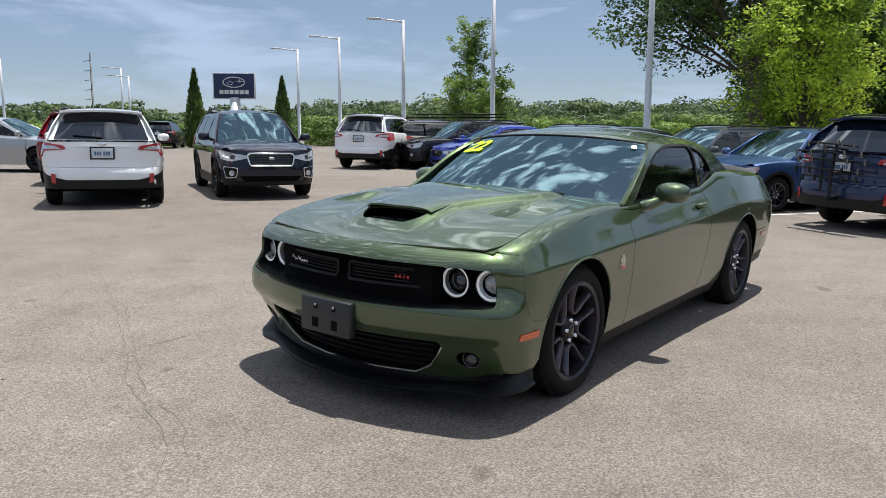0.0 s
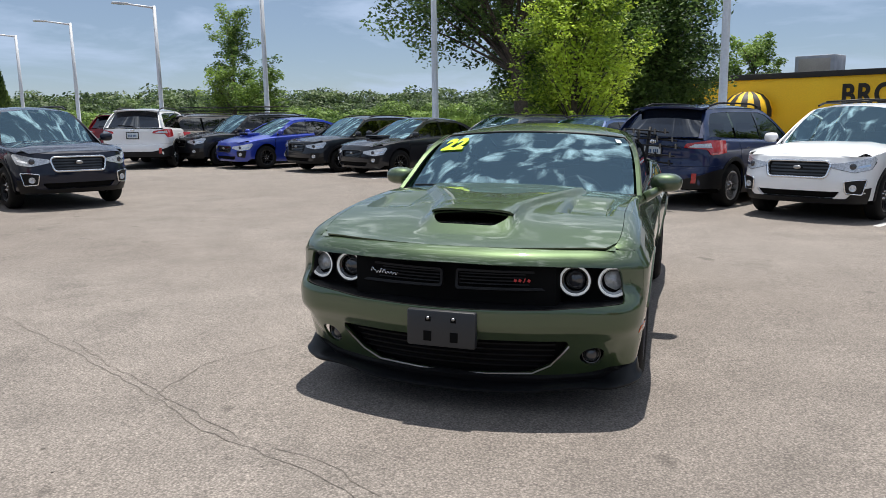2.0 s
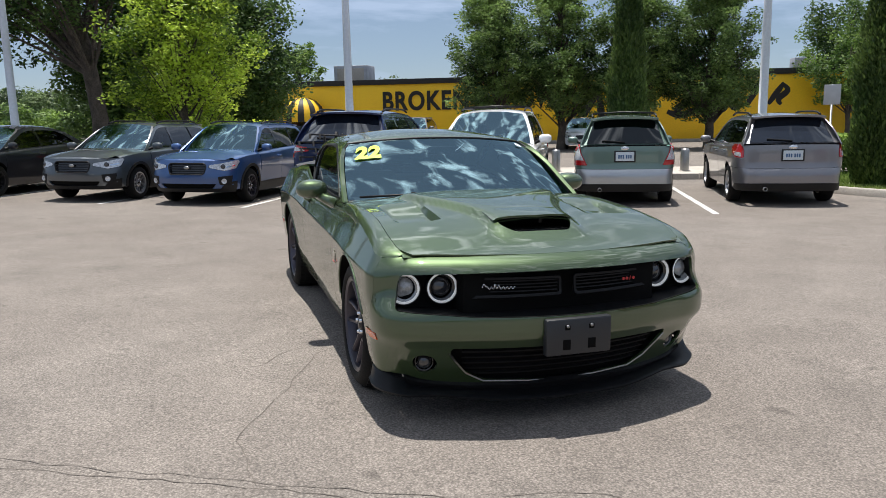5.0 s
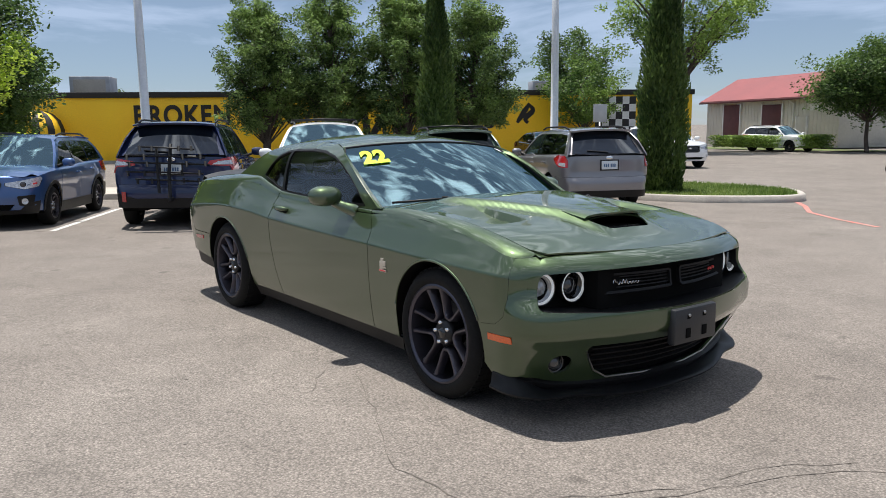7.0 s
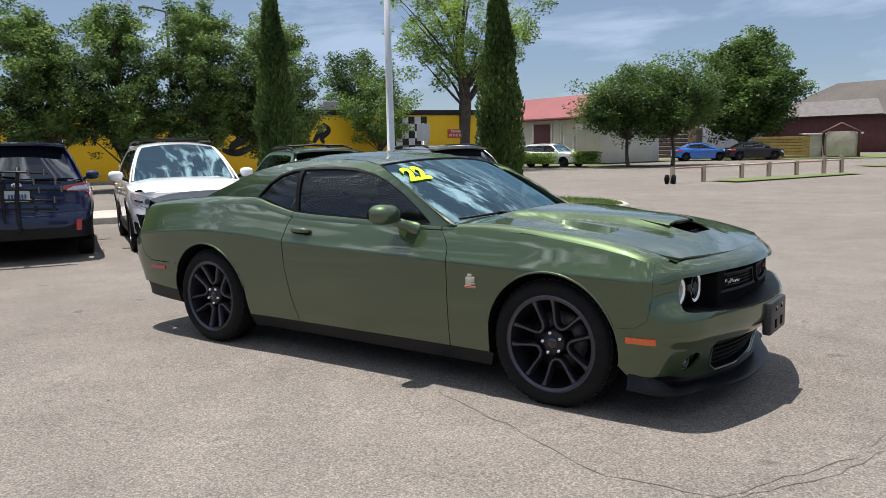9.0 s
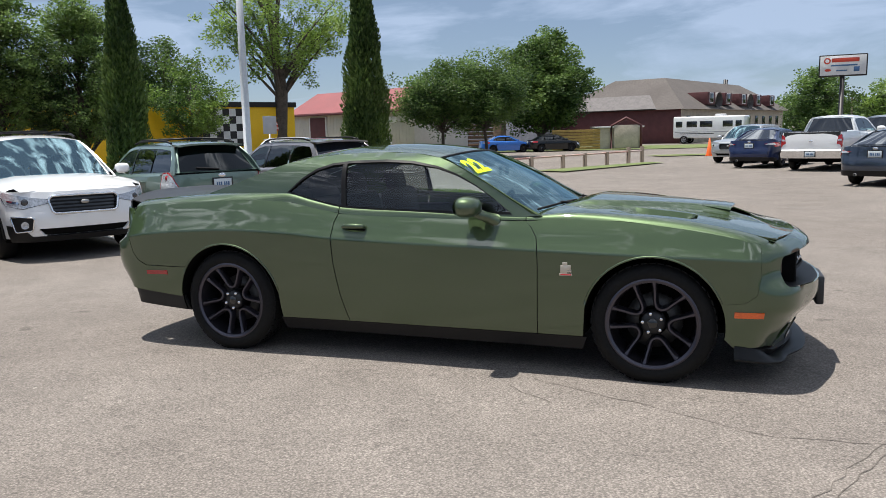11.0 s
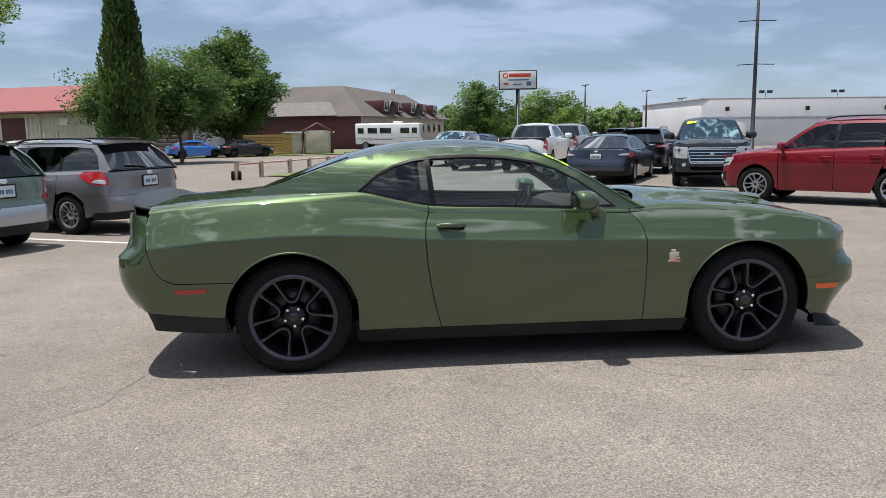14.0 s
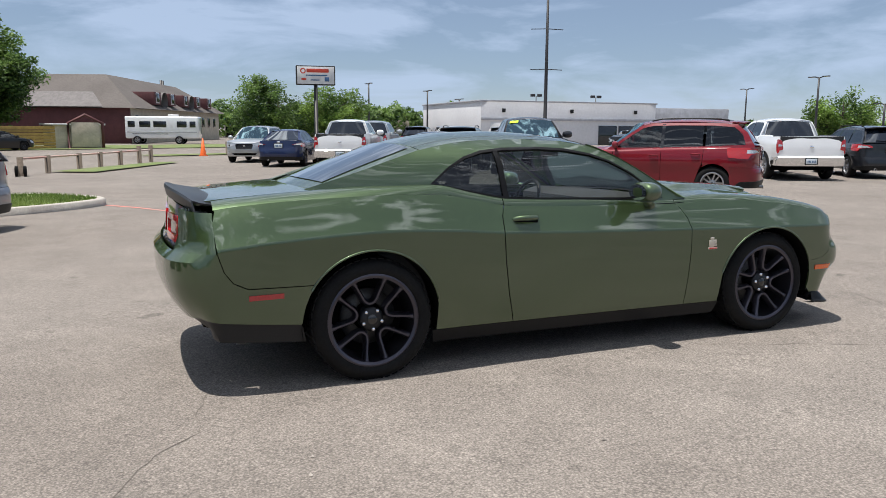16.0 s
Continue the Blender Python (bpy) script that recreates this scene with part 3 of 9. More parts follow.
    RAIL = spline([(0.80, 0.99), (0.62, 1.085), (0.40, 1.215), (0.22, 1.305), (0.08, 1.354), (-0.1, 1.384), (-0.35, 1.397), (-0.65, 1.392), (-0.9, 1.370), (-1.1, 1.332), (-1.45, 1.220), (-1.80, 1.115)])

    for sg in (1, -1):
        flip = sg < 0
        S = lambda x, z, sg=sg: sh.xz(x, z, sg)
        # front wing
        fa = arch(XW, ZW, R, 168, 20)
        fa = [p for p in fa if p[1] > 0.255]
        wing = [(0.7785, 0.255), (1.06, 0.255)] + fa + [(1.885, 0.505), (1.98, 0.515), (2.04, 0.56), (2.06, 0.65), (2.063, 0.78), (2.067, 0.842)] + [(x, sh.belt(x)) for x in (2.0, 1.9, 1.75, 1.6, 1.4, 1.2, 1.0, 0.82)] + [(0.70, 0.955), (0.7385, 0.92), (0.7755, 0.86), (0.7885, 0.786), (0.7915, 0.68), (0.7875, 0.5)]
        part("front_wing", panel(S, wing, step=ST, lip=0.005, lines=EDGE), M_GREEN, car)
        part("wing_top", strip(lambda u, v, sg=sg: sh.shoulder(lerp(0.70, 2.155, u) if sg > 0 else lerp(2.155, 0.70, u), v, sg), 36, 6, 0.01), M_GREEN, car)
        # door
        door = [(-0.5365, 0.255), (0.7735, 0.255), (0.7825, 0.5), (0.7865, 0.68), (0.7835, 0.786), (0.7705, 0.86), (0.7335, 0.92), (0.698, 0.955), (0.6, 0.955)] + [(x, sh.belt(x)) for x in (0.3, 0.0, -0.3, -0.5)] + [(-0.60, 0.992), (-0.622, 0.93), (-0.63, 0.834), (-0.617, 0.65), (-0.585, 0.45)]
        d_ob = part("door", panel(S, door, step=ST, lip=0.005, lines=EDGE), M_GREEN, car)
        part("door_top", strip(lambda u, v, sg=sg: sh.shoulder(lerp(-0.60, 0.695, u) if sg > 0 else lerp(0.695, -0.60, u), v, sg), 26, 5, 0.01), M_GREEN, car)
        # rear quarter
        ra = [p for p in arch(-XW, ZW, R + 0.008, 172, 10) if p[1] > 0.255]
        quarter = [(-0.5415, 0.255), (-0.5915, 0.45), (-0.6235, 0.65), (-0.6365, 0.834), (-0.6285, 0.93), (-0.606, 0.994)] + [(x, sh.belt(x)) for x in (-0.7, -0.8, -0.9, -1.0, -1.2, -1.4, -1.6, -1.8, -2.0, -2.2, -2.35)] + [(-2.36, 0.95), (-2.33, 0.8), (-2.30, 0.70), (-2.255, 0.64), (-2.18, 0.605), (-1.82, 0.60)] + [p for p in ra if p[1] > 0.60 or p[0] > -1.4] + [(-1.06, 0.255)]
        part("rear_quarter", panel(S, quarter, step=ST, lip=0.005, lines=EDGE), M_GREEN, car)
        part("quarter_top", strip(lambda u, v, sg=sg: sh.shoulder(lerp(-2.36, -0.606, u) if sg > 0 else lerp(-0.606, -2.36, u), v, sg), 36, 6, 0.01), M_GREEN, car)
        # sill
        sill = [(-1.06, 0.165), (1.05, 0.165), (1.08, 0.248), (-1.08, 0.248)]
        part("sill", panel(lambda x, z, sg=sg: sh.xz(x, z, sg, -0.012), sill, step=0.08, flip=flip), M_BLACK, car, "black sill under the door")
        # rolled edges of the wheel arches
        for cx, rr, a0, a1 in ((XW, R, 165, 22), (-XW, R + 0.008, 150, 14)):
            part("arch_edge", tube(bmesh.new(), [sh.xz(x_, z_, sg, -0.001) for x_, z_ in arch(cx, ZW, rr + 0.004, a0, a1, 30)], 0.0075, 6), M_GREEN, car)
        # arch liners, the shade of the wells put into their near-black colour
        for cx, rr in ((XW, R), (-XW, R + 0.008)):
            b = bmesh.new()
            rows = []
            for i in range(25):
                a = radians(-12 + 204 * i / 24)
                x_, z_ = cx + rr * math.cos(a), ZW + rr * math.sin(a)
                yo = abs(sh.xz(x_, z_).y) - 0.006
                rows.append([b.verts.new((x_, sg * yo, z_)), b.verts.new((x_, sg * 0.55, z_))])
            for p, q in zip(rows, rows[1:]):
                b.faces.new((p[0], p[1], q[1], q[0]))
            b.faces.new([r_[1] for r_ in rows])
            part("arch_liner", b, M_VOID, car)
        # cabin side frame and glass
        dlo = [(-1.045, 1.132), (-0.93, 1.225), (-0.82, 1.287), (-0.70, 1.322), (-0.55, 1.337), (-0.3, 1.341), (-0.10, 1.329), (0.08, 1.296), (0.22, 1.247), (0.36, 1.175), (0.48, 1.095), (0.60, 1.003), (0.3, 1.003), (0.0, 1.013), (-0.3, 1.022), (-0.58, 1.037), (-0.72, 1.062), (-0.86, 1.094)]
        xs = [0.80, 0.62, 0.4, 0.22, 0.08, -0.1, -0.35, -0.65, -0.9, -1.1, -1.3, -1.45, -1.62, -1.80]
        outer = [(x, RAIL(x)) for x in xs] + [(-1.6, 1.095), (-1.3, 1.10), (-1.05, 1.10), (-0.85, 1.07), (-0.58, 1.018), (0.0, 0.995), (0.6, 0.975)]
        G = lambda x, z, sg=sg: sh.pane(x, z, sg)
        part("cabin_frame", panel(G, outer, [dlo], step=ST, lip=0.025, flip=not flip), M_GREEN, car)
        cen = np.mean(dlo, axis=0)
        ring = [tuple(np.array(p) + (np.array(p) - cen) * np.array([0.010, 0.045])) for p in dlo]
        inner_ring = [tuple(np.array(p) - (np.array(p) - cen) * np.array([0.012, 0.045])) for p in dlo]
        part("window_trim", panel(lambda x, z, sg=sg: sh.pane(x, z, sg, 0.004), ring, [inner_ring], step=0.05, lip=0.01, flip=not flip), M_SEAL, car, "black window surround")
        part("pillar_trim", panel(lambda x, z, sg=sg: sh.pane(x, z, sg, 0.003), [(-0.555, 1.03), (-0.588, 1.33), (-0.62, 1.33), (-0.592, 1.03)], step=0.05, flip=flip), M_SEAL, car)
        w1 = [(-0.57, 1.337)] + [p for p in dlo[5:15]] + [(-0.57, 1.036)]
        w2 = dlo[:4] + [(-0.59, 1.334), (-0.59, 1.036)] + dlo[16:]
        part("door_window", panel(lambda x, z, sg=sg: sh.pane(x, z, sg, -0.008), w1, step=0.08, lip=0, flip=not flip), M_GLASS_C, car)
        part("quarter_window", panel(lambda x, z, sg=sg: sh.pane(x, z, sg, -0.008), w2, step=0.08, lip=0, flip=not flip), M_GLASS_Q, car)
        # door handle
        b = bmesh.new()
        hp = sh.xz(-0.47, 0.895, sg)
        box(b, (hp.x, hp.y - sg * 0.003, 0.888), (0.17, 0.016, 0.055), 0.006)
        hm = part("handle_recess", b, M_VOID, d_ob)
        b = bmesh.new()
        tube(b, [(hp.x - 0.085, hp.y - sg * 0.004, 0.905), (hp.x - 0.06, hp.y + sg * 0.022, 0.913), (hp.x, hp.y + sg * 0.028, 0.915), (hp.x + 0.06, hp.y + sg * 0.022, 0.913), (hp.x + 0.085, hp.y - sg * 0.004, 0.905)], [0.012, 0.017, 0.018, 0.017, 0.012], 10)
        part("door_handle", b, M_GREEN, d_ob)
        # mirror
        b = bmesh.new()
        cx, cy, cz = 0.345, sg * 0.99, 1.052
        bmesh.ops.create_uvsphere(b, u_segments=24, v_segments=14, radius=1.0)
        for v in b.verts:
            q = v.co
            sx_ = 0.105 if q.x > 0 else 0.055
            v.co = (cx + sx_ * math.copysign(abs(q.x) ** 0.85, q.x), cy + 0.11 * math.copysign(abs(q.y) ** 0.8, q.y), cz + 0.066 * math.copysign(abs(q.z) ** 0.8, q.z))
        mir = part("door_mirror", b, M_GREEN, car)
        b = bmesh.new()
        base = sh.xz(0.50, 0.935, sg)
        tube(b, [(0.50, base.y - sg * 0.03, 0.955), (0.45, sg * 0.905, 0.985), (0.40, sg * 0.955, 1.015)], [0.045, 0.034, 0.03], 10)
        part("mirror_arm", b, M_GREEN, mir)
        b = bmesh.new()
        lathe(b, [(0.0005, cx - 0.052), (0.058, cx - 0.05)], 20, "x", Matrix.Translation((0, cy, cz)) @ Matrix.Diagonal((1, 1.6, 0.9, 1)))
        part("mirror_glass", b, M_CHROME, mir)
        # side marker lamps
        mk = [(1.925, 0.428), (2.085, 0.428), (2.085, 0.462), (1.925, 0.462)]
        part("front_side_marker", panel(lambda x, z, sg=sg: sh.xz(x, z, sg, 0.005), mk, step=0.05, lip=0.008, flip=flip), M_AMBER, car, "amber side marker")
        mk = [(-2.18, 0.535), (-1.99, 0.538), (-1.99, 0.567), (-2.18, 0.564)]
        part("rear_side_marker", panel(lambda x, z, sg=sg: sh.xz(x, z, sg, 0.005), mk, step=0.05, lip=0.008, flip=flip), M_RED, car, "red side marker")
        # wing badge: a small plain figure on a bar
        b = bmesh.new()
        e = sh.xz(0.965, 0.67, sg)
        out_ = Matrix.Translation((e.x, e.y + sg * 0.003, 0.675))
        for cx_, cz_, w_, h_ in ((0, -0.032, 0.078, 0.014), (-0.012, 0.0, 0.04, 0.05), (0.018, 0.012, 0.026, 0.03), (-0.005, 0.034, 0.03, 0.018), (0.02, -0.012, 0.03, 0.012)):
            box(b, (cx_, 0, cz_), (w_, 0.006, h_), 0.002, out_)
        bd = part("wing_badge", b, M_BADGE, car, "pale badge with a red bar")
        b = box(bmesh.new(), (0, sg * 0.004, -0.032), (0.066, 0.004, 0.007), 0.001, out_)
        part("badge_bar", b, M_BADGER, bd)

    # front bumper: one sheet round the nose with its openings
    px_ = lambda s: float(np.interp(abs(s), sh.s, sh.p[:, 0]))
    zt = lambda s: lerp(0.856, sh.belt(px_(s)), smoothstep(sh.sf(0.55), sh.sf(0.80), abs(s)))
    half = [(sh.sx(1.872), 0.30)] + [(sh.sx(x), z) for x, z in arch(XW, ZW, R, -8, 21, 5)] + [(sh.sx(1.887), 0.503), (sh.sx(1.981), 0.514), (sh.sx(2.0415), 0.559), (sh.sx(2.0615), 0.65), (sh.sx(2.0645), 0.78), (sh.sx(2.0685), 0.842)]
    top = [(s, zt(s)) for s in np.linspace(sh.sx(2.10), -sh.sx(2.10), 40)]
    bot = [(s, lerp(0.178, 0.25, smoothstep(0.4, 1.1, abs(s)))) for s in np.linspace(-sh.sx(1.92), sh.sx(1.92), 30)]
    outl = half + [tuple(p) for p in top] + [(-s, z) for s, z in half[::-1]] + [tuple(p) for p in bot]
    q = sh.sf(0.883)
    slot = rounded([(-q, 0.604), (-0.5, 0.576), (0.0, 0.569), (0.5, 0.576), (q, 0.604), (q + 0.015, 0.70), (q - 0.01, 0.772), (0.5, 0.783), (0, 0.789), (-0.5, 0.783), (-q + 0.01, 0.772), (-q - 0.015, 0.70)], 0.035)
    low = rounded([(-0.46, 0.208), (0.0, 0.192), (0.46, 0.208), (0.575, 0.27), (0.64, 0.385), (0.625, 0.410), (-0.625, 0.410), (-0.64, 0.385), (-0.575, 0.27)], 0.03)
    fy = sh.sf(0.755)
    fogs = [[(sgn * fy + 0.072 * math.cos(a), 0.315 + 0.055 * math.sin(a)) for a in np.linspace(0, 2 * math.pi, 20, endpoint=False)] for sgn in (1, -1)]
    part("front_bumper", panel(lambda s, z: sh.at(s, z), outl, [slot, low] + fogs, step=0.026, lip=0.014), M_GREEN, car)
    for loop_, dp in ((slot, 0.17), (low, 0.07)):
        b = bmesh.new()
        lp_ = dense(loop_, 0.04)
        r0, r1 = [b.verts.new(sh.at(s, z, -0.012)) for s, z in lp_], [b.verts.new(sh.at(s, z, -0.012) + Vector((-dp, 0, 0))) for s, z in lp_]
        for i in range(len(lp_)):
            j = (i + 1) % len(lp_)
            b.faces.new((r0[i], r0[j], r1[j], r1[i]))
        bmesh.ops.recalc_face_normals(b, faces=b.faces)
        part("opening_lining", b, M_BLACK, car)
    # bumper upper ledge and black grille set back in the slot
    part("grille_panel", panel(lambda s, z: Vector((min(sh.at(s * 0.97, z, -0.012).x - 0.09, 2.125), sh.at(s * 0.97, z, -0.012).y, z)), [(-q - 0.03, 0.555), (q + 0.03, 0.555), (q + 0.03, 0.805), (-q - 0.03, 0.805)], step=0.06, lip=0), M_VOID, car, "black front grille panel")
    for sg in (1, -1):
        # grille insert with frame, bars
        g0, g1 = sg * 0.035, sg * 0.545
        lo, hi = min(g0, g1), max(g0, g1)
        o = rounded([(lo, 0.650), (hi, 0.655), (hi, 0.747), (lo, 0.751)], 0.02)
        i_ = rounded([(lo + 0.013, 0.663), (hi - 0.013, 0.667), (hi - 0.013, 0.736), (lo + 0.013, 0.739)], 0.014)
        gf = part("grille_frame", panel(lambda s, z: sh.at(s, z, -0.055), o, [i_], step=0.05, lip=0.02), M_GRILLE, car)
        for k in range(4):
            z0 = 0.675 + 0.0165 * k
            part("grille_bar", panel(lambda s, z: sh.at(s, z, -0.066), [(lo + 0.013, z0), (hi - 0.013, z0), (hi - 0.013, z0 + 0.006), (lo + 0.013, z0 + 0.006)], step=0.08, lip=0.01), M_GRILLE, gf)
        # twin round headlamps with pale rings
        for y_ in (0.612, 0.800):
            m_ = Matrix.Translation((2.170 if y_ < 0.7 else 2.136, sg * y_, 0.694)) @ Matrix.Rotation(radians(sg * (2 if y_ < 0.7 else 11)), 4, "Z") @ Matrix.Diagonal((1, 0.99, 0.99, 1))
            b = lathe(bmesh.new(), [(0.084, -0.05), (0.084, 0.006), (0.081, 0.010), (0.078, 0.0), (0.075, -0.05)], 36, "x", m_)
            hl = part("headlamp", b, M_GLOSSB, car, "round headlamp with a white ring")
            b = lathe(bmesh.new(), [(0.079, 0.0), (0.0785, 0.006), (0.0685, 0.004), (0.067, -0.002)], 36, "x", m_)
            part("lamp_ring", b, M_RING, hl)
            b = lathe(bmesh.new(), [(0.069, -0.001), (0.063, -0.010), (0.060, -0.008), (0.056, -0.03), (0.050, -0.045)], 32, "x", m_)
            part("lamp_reflector", b, M_LENSG if y_ > 0.7 else M_GLOSSB, hl)
            b = lathe(bmesh.new(), [(0.055, -0.045), (0.050, -0.026), (0.032, -0.014), (0.0005, -0.009)], 28, "x", m_)
            part("lamp_lens", b, M_LENSG if y_ > 0.7 else M_LENSD, hl)
        # fog lamp
        c = sh.at(sg * fy, 0.315, -0.045)
        m_ = Matrix.Translation(c) @ Matrix.Rotation(radians(sg * 14), 4, "Z")
        b = lathe(bmesh.new(), [(0.078, -0.02), (0.055, -0.02), (0.050, 0.004), (0.044, 0.006), (0.040, -0.006)], 28, "x", m_)
        fg = part("fog_lamp", b, M_GLOSSB, car)
        part("fog_lens", lathe(bmesh.new(), [(0.040, -0.01), (0.034, 0.004), (0.02, 0.012), (0.0005, 0.014)], 24, "x", m_), M_LENSD, fg)
        # script and letters on the grille as plain shapes
    c = sh.at(sh.sf(0.33) * -1, 0.715, -0.012)
    b = bmesh.new()
    pts = [Vector((c.x, -0.44 + 0.0016 * i, 0.700 + 0.0065 * math.sin(i * 0.52) + 0.020 * math.exp(-((i - 7) / 5) ** 2) + 0.014 * math.exp(-((i - 38) / 3) ** 2) + 0.014 * math.exp(-((i - 48) / 3) ** 2))) for i in range(100)]
    for p in pts:
        p.x = sh.at(sh.sf(p.y), p.z, -0.05).x
    tube(b, [(p.x, p.y, p.z) for p in pts], 0.0021, 5)
    part("grille_script", b, M_CHROME, car, "chrome script badge, plain strokes")
    b = bmesh.new()
    for i in range(4):
        yy = 0.335 + 0.022 * i
        xx = sh.at(sh.sf(yy), 0.715, -0.055).x
        box(b, (0, 0, 0), (0.005, 0.014 if i != 2 else 0.005, 0.015 if i != 2 else 0.026), 0.002, Matrix.Translation((xx, yy, 0.701)) @ Matrix.Rotation(radians(-22), 4, "X"))
    bm_sh = part("grille_letters", b, M_BADGER, car, "small red grille badge, plain bars")
    # lower grille, its bright strip and the splitter
    part("lower_grille_back", panel(lambda s, z: sh.at(s, z, -0.06), [(-0.66, 0.18), (0.66, 0.18), (0.66, 0.425), (-0.66, 0.425)], step=0.08, lip=0), M_VOID, car)
    for k in range(5):
        z0 = 0.235 + 0.034 * k
        part("lower_grille_bar", panel(lambda s, z: sh.at(s, z, -0.04), [(-0.58, z0), (0.58, z0), (0.58, z0 + 0.009), (-0.58, z0 + 0.009)], step=0.08, lip=0.02), M_GRILLE, car)
    b = bmesh.new()
    tube(b, [sh.at(s, z, 0.0) for s, z in ((-0.64, 0.38), (-0.612, 0.33), (-0.56, 0.258), (-0.46, 0.208), (-0.2, 0.198), (0, 0.192), (0.2, 0.198), (0.46, 0.208), (0.56, 0.258), (0.612, 0.33), (0.64, 0.38))], 0.005, 6)
    part("grille_strip", b, M_STEEL, car, "thin bright strip under the lower grille")
    smax = sh.sx(1.93)

    def chin(u, v):                                    # dark underside between bumper and blade
        s = lerp(-smax, smax, u)
        p = sh.at(s, 0.245, lerp(-0.004, -0.035, v))
        return Vector((p.x, p.y, lerp(0.187, 0.135, v) + 0.05 * smoothstep(0.4, 1.0, abs(s) / smax)))
    part("chin", strip(chin, 40, 4, 0.03), M_BLACK, car)

    def blade(u, v):                                   # thin blade that rises towards the wheels
        s = lerp(-smax, smax, u)
        a = abs(s) / smax
        end = smoothstep(0.70, 1.0, a)
        reach = lerp(0.075, 0.05, smoothstep(0.3, 0.6, a)) + 0.035 * smoothstep(0.55, 0.75, a) - 0.055 * smoothstep(0.8, 1.0, a)
        prof = [(-0.05, 0.192 + 0.085 * end), (0.25 * reach, 0.188 + 0.055 * end), (reach - 0.012, 0.181 + 0.004 * end), (reach, 0.174), (reach - 0.004, 0.163), (reach - 0.03, 0.158), (-0.05, 0.156)]
        k = min(int(v * 6), 5)
        t = v * 6 - k
        o_, z = lerp(prof[k][0], prof[k + 1][0], t), lerp(prof[k][1], prof[k + 1][1], t)
        p = sh.at(s, 0.245, o_)
        return Vector((p.x, p.y, z - 0.034 + 0.022 * smoothstep(0.2, 0.7, a) + 0.026 * end))
    part("splitter", strip(blade, 60, 12, 0.0), M_SPLIT, car, "satin black front splitter")
    # plate bracket
    b = bmesh.new()
    box(b, (2.44, 0, 0.468), (0.05, 0.355, 0.185), 0.012)
    pl = part("plate_bracket", b, M_PLATER, car, "empty black front plate bracket")
    for y_ in (-0.065, 0.065):
        part("bracket_hole", box(bmesh.new(), (2.466, y_, 0.515), (0.004, 0.028, 0.022), 0.001), M_VOID, pl)
        part("bracket_slot", box(bmesh.new(), (2.466, y_ * 1.05, 0.43), (0.004, 0.04, 0.05), 0.001), M_VOID, pl)
        part("bracket_screw", lathe(bmesh.new(), [(0.0005, 2.474), (0.008, 2.472), (0.009, 2.465)], 10, "x", Matrix.Translation((0, y_, 0.522))), M_STEEL, pl)
    b = bmesh.new()
    box(b, (2.40, 0, 0.468), (0.07, 0.20, 0.10), 0.01)
    part("bracket_mount", b, M_BLACK, pl)

    # bonnet, with its scoop, two vents and the raised centre
    HC = spline([(0.80, 1.038), (0.95, 1.043), (1.2, 1.033), (1.6, 0.993), (1.9, 0.944), (2.07, 0.905), (2.21, 0.870), (2.30, 0.852)])

    def bonnet_z(x, y):
        a = abs(y)
        edge = sh.zin(x)
        yh = sh.yin(x)
        t = min(a / yh, 1.0)
        z = lerp(HC(x), edge, t ** 2.2)
        # raised centre that widens towards the windscreen, and hollows on each side
        wdt = lerp(0.52, 0.25, smoothstep(0.95, 1.80, x))
        z += 0.033 * (1 - smoothstep(wdt - 0.030, wdt + 0.018, a)) * (1 - smoothstep(1.7, 2.15, x)) * smoothstep(0.84, 1.05, x)
        # scoop hump
        hump = math.exp(-((a / 0.26) ** 4)) * smoothstep(1.25, 1.82, x) * (1 - smoothstep(1.92, 2.16, x))
        z += 0.016 * hump
        # side vent hollows
        vx = smoothstep(1.16, 1.48, x) * (1 - smoothstep(1.665, 1.685, x))
        vy = smoothstep(0.455, 0.480, a) * (1 - smoothstep(0.695, 0.715, a))
        z -= 0.044 * vx * vy
        return z
    xb0 = lambda y: 0.93 - 0.24 * (y / 0.8) ** 2
    xb1 = lambda y: sh.at(sh.sf(y), zt(sh.sf(y))).x - 0.003
    bon = [(xb1(y), y) for y in np.linspace(-0.755, 0.755, 30)] + [(x, sh.yin(x) - 0.003) for x in np.linspace(2.06, 0.75, 24)] + [(xb0(y), y) for y in np.linspace(0.76, -0.76, 24)] + [(x, -sh.yin(x) + 0.003) for x in np.linspace(0.75, 2.06, 24)]
    # sheet under the bonnet's front edge, so that the joints stay tight
    part("bonnet_front_frame", strip(lambda u, v: Vector((lerp(2.05, xb1(lerp(-0.80, 0.80, v)) + 0.001, u), lerp(-0.80, 0.80, v), lerp(bonnet_z(2.05, lerp(-0.80, 0.80, v)), zt(sh.sf(lerp(-0.80, 0.80, v))), u) - 0.009 + 0.004 * u)), 8, 40), M_GREEN, car)
    scoop = rounded([(1.955, -0.20), (2.02, -0.155), (2.025, 0.155), (1.955, 0.20), (1.895, 0.215), (1.875, 0.0), (1.895, -0.215)], 0.03)
    vents = [rounded([(1.665, sg * 0.505), (1.665, sg * 0.70), (1.705, sg * 0.68), (1.705, sg * 0.51)], 0.01) for sg in (1, -1)]
    bo = part("bonnet", panel(lambda x, y: Vector((x, y, bonnet_z(x, y))), bon, [scoop] + vents, step=0.022, lip=0.008), M_GREEN, car)
    part("bonnet_scoop", panel(lambda x, y: Vector((x, y, bonnet_z(2.08, y) + 0.003 + (2.04 - x) * 0.05)), rounded([(1.80, -0.23), (2.035, -0.17), (2.035, 0.17), (1.80, 0.23)], 0.03), step=0.05, lip=0), M_VOID, bo)
